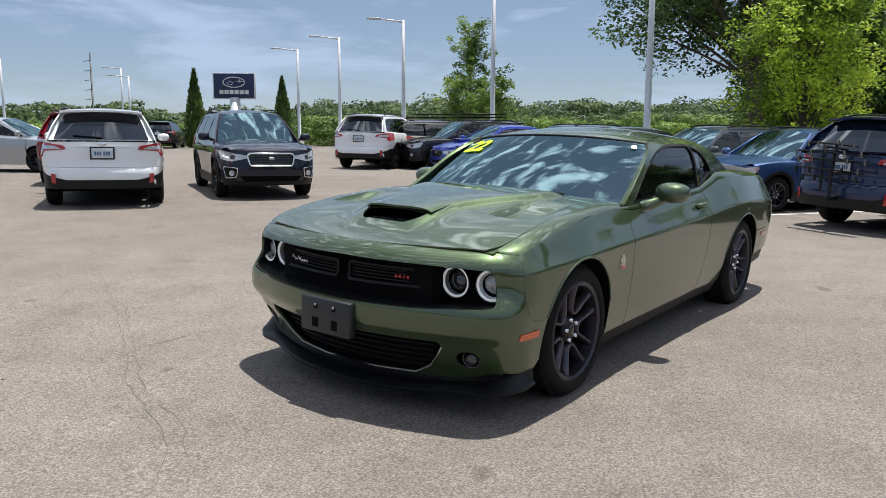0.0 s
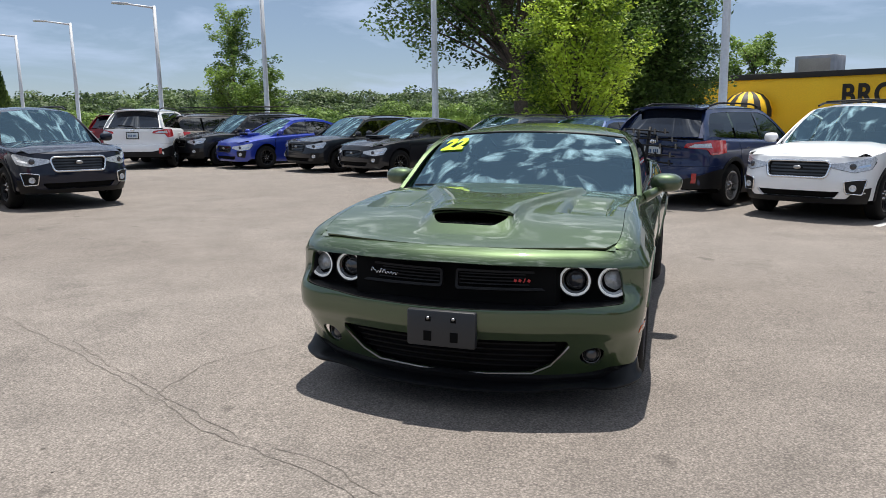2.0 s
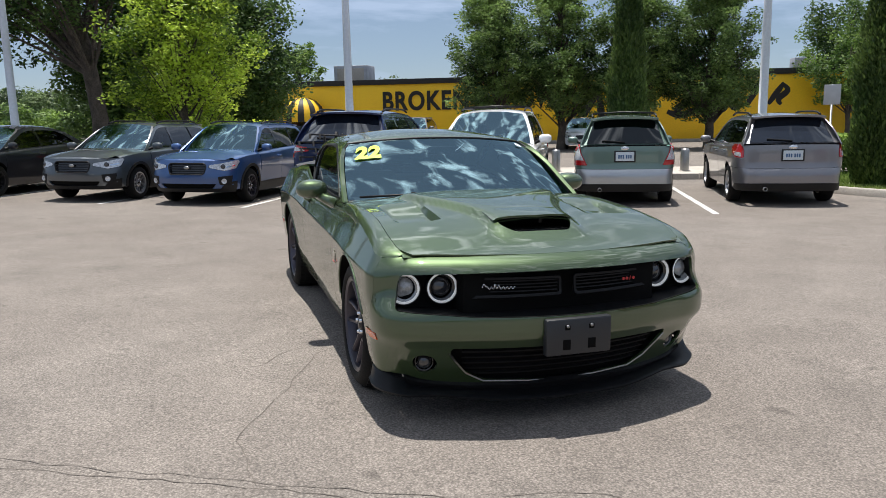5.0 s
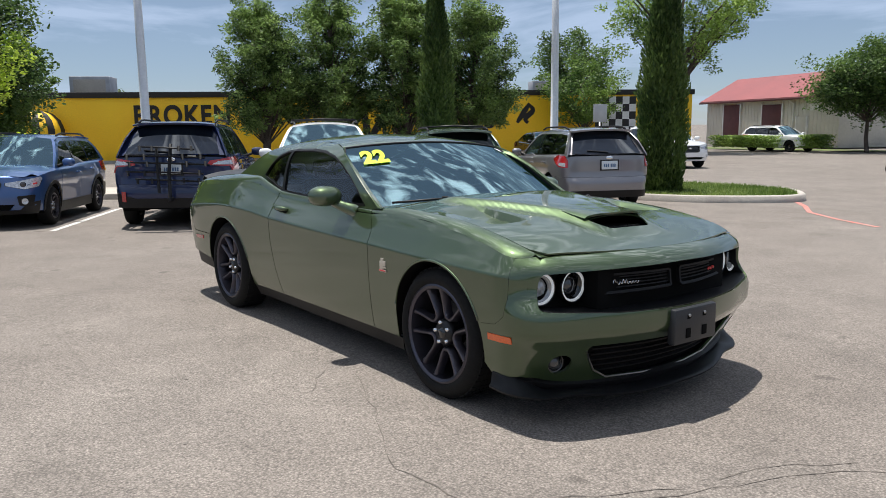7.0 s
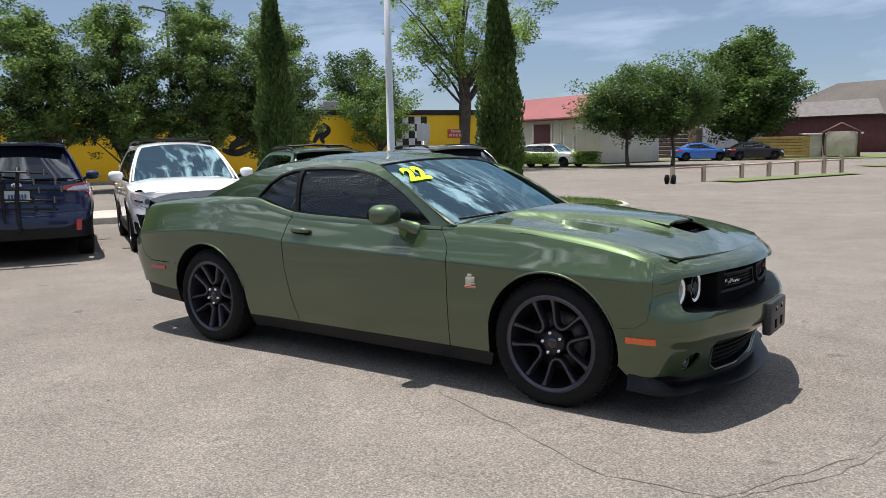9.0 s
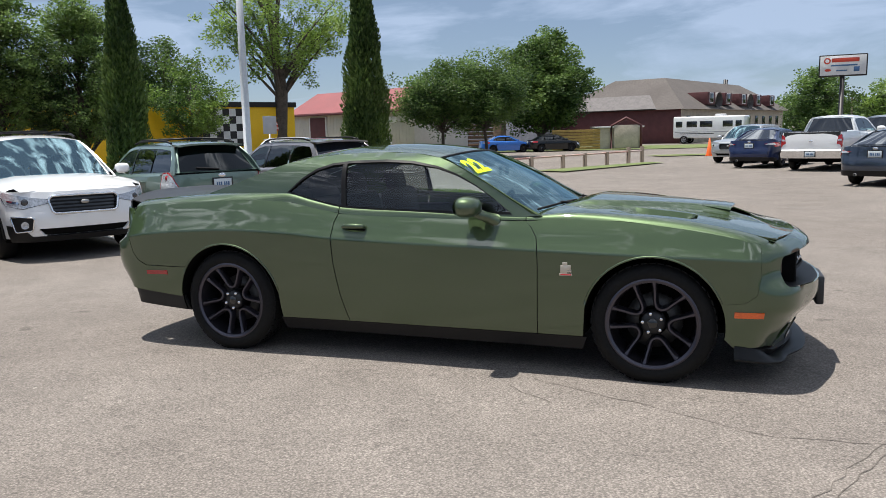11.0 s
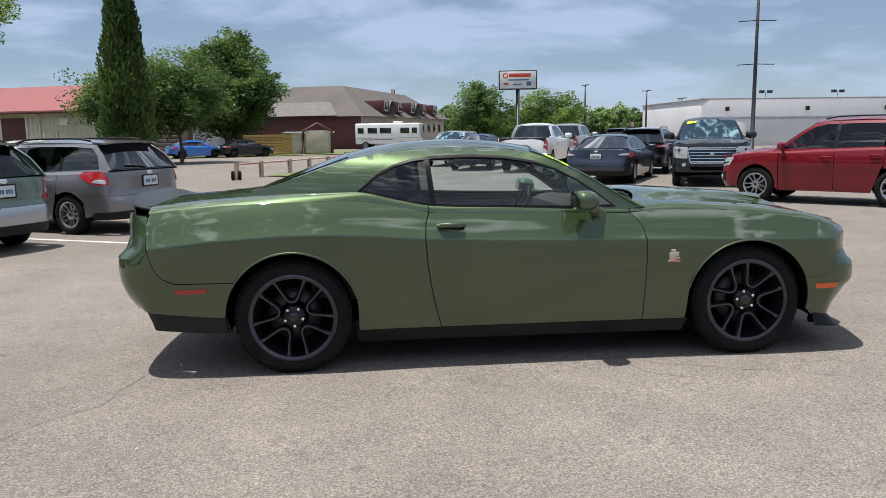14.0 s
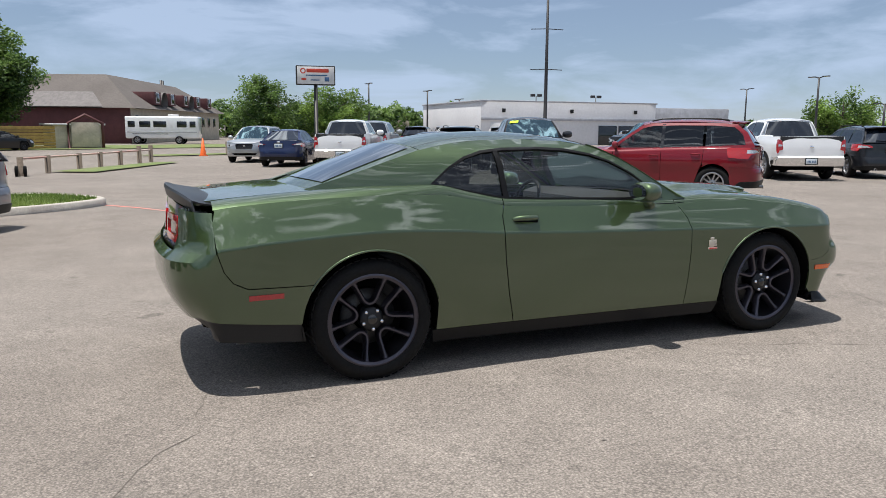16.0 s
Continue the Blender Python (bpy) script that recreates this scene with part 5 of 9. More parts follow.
# ---- parked vehicles: a general shell with its panels ----
SUV = dict(
    plan=[(2.26, 0), (2.25, 0.3), (2.20, 0.55), (2.10, 0.74), (1.93, 0.86), (1.7, 0.905), (1.33, 0.912), (0.6, 0.90), (0, 0.90), (-0.8, 0.902), (-1.34, 0.912), (-1.8, 0.90), (-2.08, 0.85), (-2.24, 0.70), (-2.31, 0.4), (-2.33, 0)],
    side=[(0.15, 0.09), (0.25, 0.045), (0.4, 0.03), (0.55, 0.022), (0.75, 0.0), (0.85, 0.0), (0.95, 0.02), (1.1, 0.06)],
    front=[(0.15, 0.16), (0.28, 0.08), (0.4, 0.02), (0.55, 0.0), (0.7, 0.03), (0.85, 0.06), (0.95, 0.10), (1.0, 0.16)],
    rear=[(0.15, 0.12), (0.3, 0.03), (0.45, 0.0), (0.62, 0.0), (0.7, 0.05), (0.9, 0.05), (1.1, 0.06), (1.6, 0.3)],
    belt=[(-2.33, 1.06), (-1.8, 1.05), (0.8, 0.965), (1.2, 0.965), (1.7, 0.93), (2.0, 0.87), (2.2, 0.82)],
    inner=[(-2.33, 0.70, 1.09), (-1.8, 0.80, 1.085), (0.0, 0.82, 1.035), (0.8, 0.82, 1.0), (1.0, 0.80, 1.005), (1.6, 0.77, 0.975), (2.0, 0.72, 0.91), (2.12, 0.70, 0.885)],
    green=[(0.9, 0.86), (1.03, 0.82), (1.2, 0.765), (1.4, 0.68), (1.5, 0.625), (1.58, 0.56)],
    rail=[(1.02, 1.0), (0.75, 1.17), (0.48, 1.36), (0.25, 1.50), (0.0, 1.555), (-0.6, 1.575), (-1.3, 1.56), (-1.78, 1.525), (-2.0, 1.36), (-2.17, 1.09)],
    dlo=[(-1.98, 1.12), (-1.90, 1.34), (-1.72, 1.47), (-1.3, 1.50), (-0.6, 1.505), (0.0, 1.495), (0.22, 1.45), (0.45, 1.31), (0.70, 1.14), (0.84, 1.04), (0.0, 1.05), (-1.0, 1.08)],
    posts=(-0.22, -1.12), roof=(0.30, 1.555, -1.80, 1.56, 1.63), wheelbase=1.335, wheel=0.345, bonnet=[(0.9, 1.075), (1.3, 1.055), (1.8, 0.99), (2.1, 0.92)], screen=(1.12, 1.06), gate=(-2.2, 1.1))
SEDAN = dict(
    plan=[(2.24, 0), (2.23, 0.3), (2.18, 0.55), (2.06, 0.74), (1.88, 0.85), (1.6, 0.885), (1.32, 0.893), (0.6, 0.88), (0, 0.88), (-0.8, 0.884), (-1.33, 0.893), (-1.8, 0.88), (-2.1, 0.83), (-2.26, 0.68), (-2.33, 0.4), (-2.35, 0)],
    side=[(0.12, 0.09), (0.2, 0.045), (0.35, 0.03), (0.5, 0.02), (0.68, 0.0), (0.78, 0.0), (0.88, 0.025), (1.0, 0.06)],
    front=[(0.12, 0.14), (0.22, 0.06), (0.35, 0.01), (0.5, 0.0), (0.6, 0.02), (0.7, 0.05), (0.78, 0.10), (0.84, 0.18)],
    rear=[(0.12, 0.14), (0.3, 0.03), (0.45, 0.0), (0.62, 0.0), (0.7, 0.03), (0.9, 0.06), (1.02, 0.08), (1.3, 0.3)],
    belt=[(-2.35, 0.96), (-1.8, 0.97), (0.8, 0.88), (1.2, 0.86), (1.7, 0.80), (2.0, 0.73), (2.2, 0.68)],
    inner=[(-2.35, 0.62, 1.0), (-1.8, 0.72, 1.02), (-1.4, 0.76, 1.01), (0.0, 0.79, 0.955), (0.8, 0.79, 0.92), (1.0, 0.77, 0.915), (1.6, 0.74, 0.85), (2.0, 0.68, 0.77), (2.12, 0.66, 0.745)],
    green=[(0.8, 0.83), (0.95, 0.79), (1.1, 0.72), (1.25, 0.64), (1.36, 0.57), (1.42, 0.50)],
    rail=[(1.15, 0.91), (0.85, 1.06), (0.52, 1.23), (0.25, 1.34), (0.0, 1.385), (-0.5, 1.40), (-0.9, 1.37), (-1.25, 1.27), (-1.5, 1.14), (-1.75, 1.015)],
    dlo=[(-1.38, 1.06), (-1.15, 1.22), (-0.9, 1.31), (-0.5, 1.335), (0.0, 1.325), (0.22, 1.28), (0.5, 1.15), (0.80, 0.995), (0.93, 0.94), (0.0, 0.975), (-0.9, 1.01)],
    posts=(-0.22, -1.0), roof=(0.30, 1.39, -1.0, 1.37, 1.45), wheelbase=1.325, wheel=0.33, bonnet=[(0.9, 0.985), (1.3, 0.945), (1.8, 0.86), (2.12, 0.77)], screen=(1.28, 0.95), gate=(-1.8, 1.03))
PICKUP = dict(
    plan=[(2.75, 0), (2.74, 0.4), (2.70, 0.7), (2.60, 0.88), (2.42, 0.965), (2.2, 0.985), (1.9, 0.99), (0.6, 0.975), (0, 0.975), (-0.8, 0.975), (-1.85, 0.99), (-2.5, 0.98), (-2.9, 0.955), (-2.98, 0.9), (-3.0, 0.5), (-3.0, 0)],
    side=[(0.25, 0.09), (0.4, 0.04), (0.6, 0.03), (0.75, 0.02), (0.95, 0.0), (1.05, 0.0), (1.15, 0.02), (1.3, 0.05)],
    front=[(0.25, 0.10), (0.4, 0.02), (0.55, 0.0), (0.75, 0.03), (0.95, 0.04), (1.1, 0.06), (1.18, 0.10), (1.24, 0.18)],
    rear=[(0.25, 0.08), (0.4, 0.0), (0.62, -0.05), (0.68, -0.05), (0.7, 0.0), (0.9, 0.0), (1.2, 0.02), (1.6, 0.1)],
    belt=[(-3.0, 1.30), (-1.0, 1.30), (-0.9, 1.22), (1.0, 1.20), (1.5, 1.20), (2.2, 1.16), (2.5, 1.10), (2.7, 1.06)],
    inner=[(-3.0, 0.90, 1.335), (-1.05, 0.90, 1.335), (-0.9, 0.90, 1.27), (0.0, 0.89, 1.25), (1.1, 0.88, 1.245), (1.3, 0.86, 1.25), (2.0, 0.84, 1.225), (2.45, 0.80, 1.17), (2.55, 0.78, 1.15)],
    green=[(1.1, 0.92), (1.25, 0.895), (1.4, 0.84), (1.6, 0.76), (1.75, 0.69), (1.85, 0.62)],
    rail=[(1.40, 1.245), (1.1, 1.42), (0.85, 1.60), (0.65, 1.72), (0.4, 1.78), (-0.2, 1.80), (-0.75, 1.79), (-0.98, 1.74), (-1.06, 1.5), (-1.08, 1.25)],
    dlo=[(-0.93, 1.30), (-0.92, 1.62), (-0.78, 1.72), (-0.2, 1.735), (0.35, 1.72), (0.6, 1.65), (0.85, 1.50), (1.10, 1.34), (1.15, 1.28), (0.0, 1.28)],
    posts=(0.05, -0.99), roof=(0.70, 1.77, -0.95, 1.78, 1.87), wheelbase=1.86, wheel=0.40, bonnet=[(1.2, 1.31), (1.6, 1.31), (2.2, 1.27), (2.55, 1.19)], screen=(1.5, 1.29), gate=(-1.08, 1.27))

WHEEL_CACHE = {}


def parked(kind, name, m, colour, label, group="", dims=(1, 1, 1), rims="dark", rails=True, cladding=True, plate=True, category="car", scoop=False, far=False, lamps="wide", chrome=False, glassd=None, bumper=None, tall_lamps=False, bars=False, sticker=False, basket=False, corner_lamps=False):
    """A parked car: body panels, glass, lamps, wheels and small fittings."""
    d = kind
    car = thing(name, m, label, category, group)
    sh = Shell(d["plan"], d["side"], d["front"], d["rear"], d["belt"], d["inner"], d["green"], (d["plan"][5][0], d["plan"][3][0]), (d["plan"][-4][0], d["plan"][-3][0]), dims)
    ST = 0.16 if far else 0.09
    K = dims
    XW, r = d["wheelbase"], d["wheel"]
    z0 = d["side"][1][0]
    R = r + 0.055
    RAIL = spline(d["rail"])
    nose, tail = d["plan"][0][0], d["plan"][-1][0]
    px0, px1 = d["posts"]
    hx = d["screen"][0] - 0.25
    gl_r = glassd or M_GLASS_R
    fa = [p for p in arch(XW, r, R, 186, -6, 12) if p[1] > z0]
    ra = [p for p in arch(-XW, r, R, 186, -6, 12) if p[1] > z0]
    xf, xr = d["plan"][4][0] - 0.03, d["plan"][-5][0] + 0.12
    for sg in (1, -1):
        flip = sg < 0
        S = lambda x, z, sg=sg: sh.xz(x, z, sg)
        bl = lambda a, b, n=6: [(x, sh.belt(x)) for x in np.linspace(a, b, n)]
        part("front_wing", panel(S, [(hx, z0)] + fa + [(xf, fa[-1][1]), (xf, 0.7 * sh.belt(xf))] + bl(xf, hx + 0.01), step=ST, lip=0.01, flip=flip), colour, car)
        part("front_door", panel(S, [(px0 + 0.01, z0), (hx - 0.01, z0)] + bl(hx - 0.01, px0 + 0.01, 5), step=ST, lip=0.01, flip=flip), colour, car)
        if kind is not PICKUP:
            xe = -XW + R * 0.72
            part("rear_door", panel(S, [(-XW + R + 0.03, z0), (px0, z0)] + bl(px0, px1, 5) + [(px1 + 0.02, 0.75), (xe, r + R * 0.72)], step=ST, lip=0.01, flip=flip), colour, car)
            part("rear_quarter", panel(S, [(xr, ra[0][1])] + ra[: 9] + [(px1 + 0.01, 0.75)] + bl(px1 - 0.01, xr, 6), step=ST, lip=0.01, flip=flip), colour, car)
        else:
            part("rear_door", panel(S, [(-1.05, z0), (px0, z0)] + bl(px0, -1.03, 5), step=ST, lip=0.01, flip=flip), colour, car)
            part("bed_side", panel(S, [(xr, z0)] + ra + [(-1.08, z0)] + bl(-1.08, xr, 6), step=ST, lip=0.02, flip=flip), colour, car)
        a0, a1 = xr, xf
        part("shoulder", strip(lambda u, v, sg=sg: sh.shoulder(lerp(a0, a1, u) if sg > 0 else lerp(a1, a0, u), v, sg), 20, 3), colour, car)
        outer = list(d["rail"]) + [(x, sh.zin(x) - 0.02) for x in np.linspace(d["rail"][-1][0], d["rail"][0][0], 8)]
        dlo = d["dlo"]
        part("cabin_frame", panel(lambda x, z, sg=sg: sh.pane(x, z, sg), outer, [dlo], step=ST, lip=0.02, flip=not flip), colour, car)
        cuts = [99, px0, px1, -99]
        for b1, b0, wn_ in ((99, px0 + 0.03, "front_side_window"), (px0 - 0.03, px1 + 0.03, "rear_side_window"), (px1 - 0.03, -99, "quarter_window")):
            v, fcs = flat(dlo, (), ST)
            # clip the opening between two upright posts
            poly = clip_x(dlo, b0, b1)
            if len(poly) > 2:
                part(wn_, panel(lambda x, z, sg=sg: sh.pane(x, z, sg, -0.006), poly, step=0.3, lip=0, flip=not flip), M_GLASS_S if wn_[0] == "f" else gl_r, car).visible_shadow = False
        if not far:
            part("window_pillar", panel(lambda x, z, sg=sg: sh.pane(x, z, sg, 0.001), [(px0 - 0.035, 1.03 if kind is SUV else sh.zin(px0)), (px0 + 0.035, 1.03 if kind is SUV else sh.zin(px0)), (px0 + 0.03, RAIL(px0) - 0.04), (px0 - 0.04, RAIL(px0) - 0.04)], step=0.2, lip=0.01, flip=not flip), M_GLOSSB, car)
        if cladding:
            for cx, ar in ((XW, fa), (-XW, ra)):
                o = [(cx + (R + 0.055) * math.cos(radians(a)), r + (R + 0.055) * math.sin(radians(a))) for a in range(-8, 190, 12)]
                i_ = [(cx + (R - 0.004) * math.cos(radians(a)), r + (R - 0.004) * math.sin(radians(a))) for a in range(188, -10, -12)]
                part("arch_trim", panel(lambda x, z, sg=sg: sh.xz(x, z, sg, 0.014), o + i_, step=0.1, lip=0.02, flip=not flip), M_BLACK, car)
            part("sill_trim", panel(lambda x, z, sg=sg: sh.xz(x, z, sg, 0.012), [(-XW + R, z0 - 0.05), (XW - R, z0 - 0.05), (XW - R, z0 + 0.14), (-XW + R, z0 + 0.14)], step=0.2, lip=0.02, flip=flip), M_BLACK, car)
        # arch liners, again with the wells' shade in the colour
        for cx in (XW, -XW):
            b = bmesh.new()
            rows = []
            for i in range(15):
                a = radians(-15 + 210 * i / 14)
                x_, z_ = cx + R * math.cos(a), r + R * math.sin(a)
                yo = abs(sh.xz(x_, z_).y) - 0.01
                rows.append([b.verts.new((x_ * K[0], sg * yo, z_ * K[2])), b.verts.new((x_ * K[0], sg * 0.5 * K[1], z_ * K[2]))])
            for p, q in zip(rows, rows[1:]):
                b.faces.new((p[0], p[1], q[1], q[0]))
            b.faces.new([r_[1] for r_ in rows])
            part("arch_liner", b, M_VOID, car)
        # mirror
        b = bmesh.new()
        bmesh.ops.create_uvsphere(b, u_segments=12, v_segments=8, radius=1.0)
        mx_, mz = d["dlo"][-3][0] - 0.05 if kind is not PICKUP else 1.0, sh.zin(0.6) + 0.10
        ms = 1.35 if kind is PICKUP else 1.0
        for v in b.verts:
            q = v.co.copy()
            v.co = ((mx_ + 0.07 * q.x) * K[0], sg * (sh.green(1.0) + 0.17 + 0.11 * ms * math.copysign(abs(q.y) ** 0.7, q.y)) * K[1], (mz + 0.075 * ms * math.copysign(abs(q.z) ** 0.7, q.z)) * K[2])
        mi = part("door_mirror", b, colour, car)
        b = bmesh.new()
        tube(b, [((mx_ + 0.03) * K[0], sg * (sh.green(1.03) - 0.02) * K[1], (mz - 0.08) * K[2]), (mx_ * K[0], sg * (sh.green(1.03) + 0.08) * K[1], (mz - 0.04) * K[2])], 0.03, 6)
        part("mirror_arm", b, M_BLACK, mi)
        for hx_ in ((px0 + 0.16), (px1 + 0.16)):
            b = bmesh.new()
            hp = sh.xz(hx_, sh.belt(hx_) - 0.09, sg)
            tube(b, [hp + Vector((-0.09, -sg * 0.005, 0)), hp + Vector((-0.07, sg * 0.03, 0.004)), hp + Vector((0.07, sg * 0.03, 0.004)), hp + Vector((0.09, -sg * 0.005, 0))], 0.014, 6)
            part("door_handle", b, colour, car)
        if rails and kind is not PICKUP:
            b = bmesh.new()
            ry = sh.green(d["roof"][1]) * K[1] + 0.0
            tube(b, [(lerp(0.05, -1.62, i / 8) * K[0], sg * ry, (d["roof"][1] + 0.035 + 0.05 * (1 - abs(2 * i / 8 - 1) ** 6)) * K[2]) for i in range(9)], 0.018, 6)
            part("roof_rail", b, M_BLACK if rails != "silver" else M_STEEL, car)
            if bars and sg > 0:
                for bx in (-0.25, -1.2):
                    b = tube(bmesh.new(), [(bx * K[0], -ry, (d["roof"][1] + 0.10) * K[2]), (bx * K[0], 0, (d["roof"][1] + 0.125) * K[2]), (bx * K[0], ry, (d["roof"][1] + 0.10) * K[2])], 0.018, 6)
                    part("cross_bar", b, M_BLACK, car)
        # head and tail lamps
        bz = sh.belt(xf)
        if lamps == "wide":
            s0, s1 = sh.sf(0.44 * d["plan"][4][1] / 0.86), sh.sx(xf - 0.08)
            hz = d["belt"][-1][1] + (0.02 if kind is SUV else 0.0)
            o = rounded([(s0, hz - 0.095), (lerp(s0, s1, 0.45), hz - 0.155), (s1 - 0.10, hz - 0.115), (s1, hz + 0.015), (s1 - 0.03, hz + 0.05), (lerp(s0, s1, 0.45), hz - 0.005), (s0 + 0.01, hz - 0.045)], 0.02)
        else:
            s0, s1 = sh.sf(0.62), sh.sx(xf - 0.06)
            hz = d["belt"][-1][1]
            o = rounded([(s0, hz - 0.30), (s1, hz - 0.28), (s1, hz + 0.02), (s0, hz + 0.0)], 0.03)
        hl = part("headlamp", panel(lambda s, z, sg=sg: sh.at(sg * s, z, 0.008), o, step=0.06, lip=0.02, flip=sg < 0), M_LENS, car)
        c = sh.at(sg * lerp(s0, s1, 0.42), hz - 0.075, 0.012)
        part("lamp_eye", lathe(bmesh.new(), [(0.04, -0.01), (0.045, 0.004), (0.03, 0.012), (0.0005, 0.014)], 14, "x", Matrix.Translation(c) @ Matrix.Rotation(radians(sg * 25), 4, "Z")), M_LENSD, hl)
        if not far:                                    # dark surround and a bright strip in the lamp
            part("lamp_surround", panel(lambda s, z, sg=sg: sh.at(sg * s, z, 0.005), [(lerp(s0, s1, 0.5) + (s - lerp(s0, s1, 0.5)) * 1.03, min(hz - 0.06 + (z - hz + 0.06) * 1.06, hz - 0.02)) for s, z in o], step=0.07, lip=0.012, flip=sg < 0), M_GLOSSB, hl)
            part("lamp_strip", panel(lambda s, z, sg=sg: sh.at(sg * s, z, 0.012), [(lerp(s0, s1, 0.52), hz - 0.10), (lerp(s0, s1, 0.80), hz - 0.075), (lerp(s0, s1, 0.82), hz - 0.045), (lerp(s0, s1, 0.54), hz - 0.07)], step=0.08, lip=0.004, flip=sg < 0), M_CHROME, hl)
        zt_ = {id(SUV): (0.84, 1.09), id(SEDAN): (0.76, 0.95), id(PICKUP): (0.80, 1.24)}[id(kind)]
        t0, t1 = sh.sx(xr + 0.08), sh.s[-1] - (0.52 if kind is not PICKUP else 0.80)
        if kind is PICKUP:
            t0 = sh.sx(-2.86)
        if tall_lamps:
            zt_ = (0.74, 1.12)
            t1 = sh.s[-1] - 0.69
        o = rounded([(t0, zt_[1] - 0.03), (t0 + 0.04, zt_[0] + 0.03), (lerp(t0, t1, 0.50), zt_[0]), (lerp(t0, t1, 0.56), zt_[0] + 0.09), (t1, zt_[0] + 0.115), (t1 - 0.04, zt_[1] - 0.07), (lerp(t0, t1, 0.5), zt_[1] - 0.02)], 0.03)
        tq = lerp(t0, t1, 0.28)
        if tall_lamps:
            o = rounded([(tq, zt_[1] - 0.02), (tq - 0.01, zt_[0]), (t1, zt_[0]), (lerp(tq, t1, 0.62), zt_[1] - 0.08), (lerp(tq, t1, 0.35), zt_[1])], 0.025)
        elif corner_lamps:
            tq = lerp(t0, t1, 0.66)
            o = rounded([(t0, 1.02), (lerp(t0, tq, 0.30), 0.92), (lerp(t0, tq, 0.62), 0.865), (tq, 0.85), (lerp(t0, tq, 0.98), 1.0), (lerp(t0, tq, 0.82), 1.085), (lerp(t0, tq, 0.3), 1.09)], 0.03)
        tl = part("tail_lamp", panel(lambda s, z, sg=sg: sh.at(sg * s, z, 0.012), o, step=0.07, lip=0.03, flip=sg < 0), M_RED, car)
        mid = (zt_[0] + zt_[1]) / 2
        o = [(lerp(t0, t1, 0.46), mid - 0.01), (lerp(t0, t1, 0.92), mid - 0.004), (lerp(t0, t1, 0.80), mid + 0.045), (lerp(t0, t1, 0.48), mid + 0.06)]
        if tall_lamps:
            o = [(tq + 0.012, zt_[0] + 0.09), (lerp(tq, t1, 0.86), zt_[0] + 0.09), (lerp(tq, t1, 0.60), zt_[1] - 0.09), (lerp(tq, t1, 0.33), zt_[1] - 0.02), (tq + 0.02, zt_[1] - 0.035)]
            b = lathe(bmesh.new(), [(0.0005, 0.006), (0.036, 0.004), (0.042, -0.01)], 16, "x", Matrix.Translation(sh.at(sg * lerp(tq, t1, 0.36), zt_[1] - 0.10, 0.014)) @ Matrix.Rotation(radians(180 - sg * 40), 4, "Z"))
            part("lamp_round", b, M_RED, tl)
        elif corner_lamps:
            o = rounded([(lerp(t0, tq, 0.50), 0.905), (lerp(t0, tq, 0.92), 0.872), (lerp(t0, tq, 0.90), 0.945), (lerp(t0, tq, 0.62), 0.955)], 0.02)
        part("lamp_band", panel(lambda s, z, sg=sg: sh.at(sg * s, z, 0.016), o, step=0.08, lip=0.005, flip=sg < 0), M_LENS, tl)
    # bumpers round both ends
    smf, zf = sh.sx(xf), sh.front
    ftop = d["inner"][-1][2]
    topz = lambda s: lerp(ftop, sh.belt(xf), smoothstep(sh.sf(0.5), smf, abs(s)))
    low_z = d["front"][1][0]
    fb = [(s, topz(s)) for s in np.linspace(smf, -smf, 26)] + [(-smf, low_z + 0.06)] + [(s, low_z) for s in np.linspace(-smf + 0.1, smf - 0.1, 14)] + [(smf, low_z + 0.06)]
    gh = d["belt"][-1][1]
    gw = 0.62 if kind is PICKUP else 0.44 if chrome else 0.39
    ghi = gh - 0.03 if kind is not SUV else ftop - 0.055
    glo = gh - (0.21 if kind is SUV else 0.20 if kind is SEDAN else 0.42)
    gr = rounded([(-gw * 0.88, glo), (gw * 0.88, glo), (gw, ghi - 0.05), (gw * 0.9, ghi), (-gw * 0.9, ghi), (-gw, ghi - 0.05)], 0.05)
    lw = rounded([(-0.50, low_z + 0.05), (0.50, low_z + 0.05), (0.58, low_z + 0.15), (-0.58, low_z + 0.15)], 0.03)
    part("front_bumper", panel(lambda s, z: sh.at(s, z), fb, [gr, lw], step=ST, lip=0.04), colour, car)
    g_ob = part("grille", panel(lambda s, z: sh.at(s, z, -0.03), [(-gw - 0.03, glo - 0.03), (gw + 0.03, glo - 0.03), (gw + 0.03, ghi + 0.03), (-gw - 0.03, ghi + 0.03)], step=0.12, lip=0), M_GLOSSB, car)
    for k in range(5):
        zz = lerp(glo, ghi, (k + 0.5) / 5)
        part("grille_bar", panel(lambda s, z: sh.at(s, z, -0.012), [(-gw * 0.93, zz - 0.008), (gw * 0.93, zz - 0.008), (gw * 0.93, zz + 0.008), (-gw * 0.93, zz + 0.008)], step=0.2, lip=0.015), M_GRILLE if not (chrome and kind is PICKUP) else M_CHROME, g_ob)
    b = bmesh.new()
    ring = [sh.at(s, z, 0.008) for s, z in gr]
    tube(b, ring + [ring[0]], 0.019 if chrome else 0.011, 6, False)
    part("grille_surround", b, M_CHROME if chrome else M_TRIM, g_ob)
    c = sh.at(0, lerp(glo, ghi, 0.6), 0.01)
    part("grille_badge", lathe(bmesh.new(), [(0.0005, 0.012), (0.05, 0.010), (0.06, 0.0)], 20, "x", Matrix.Translation(c) @ Matrix.Diagonal((1, 0.95, 0.5, 1))), M_STEEL, g_ob)
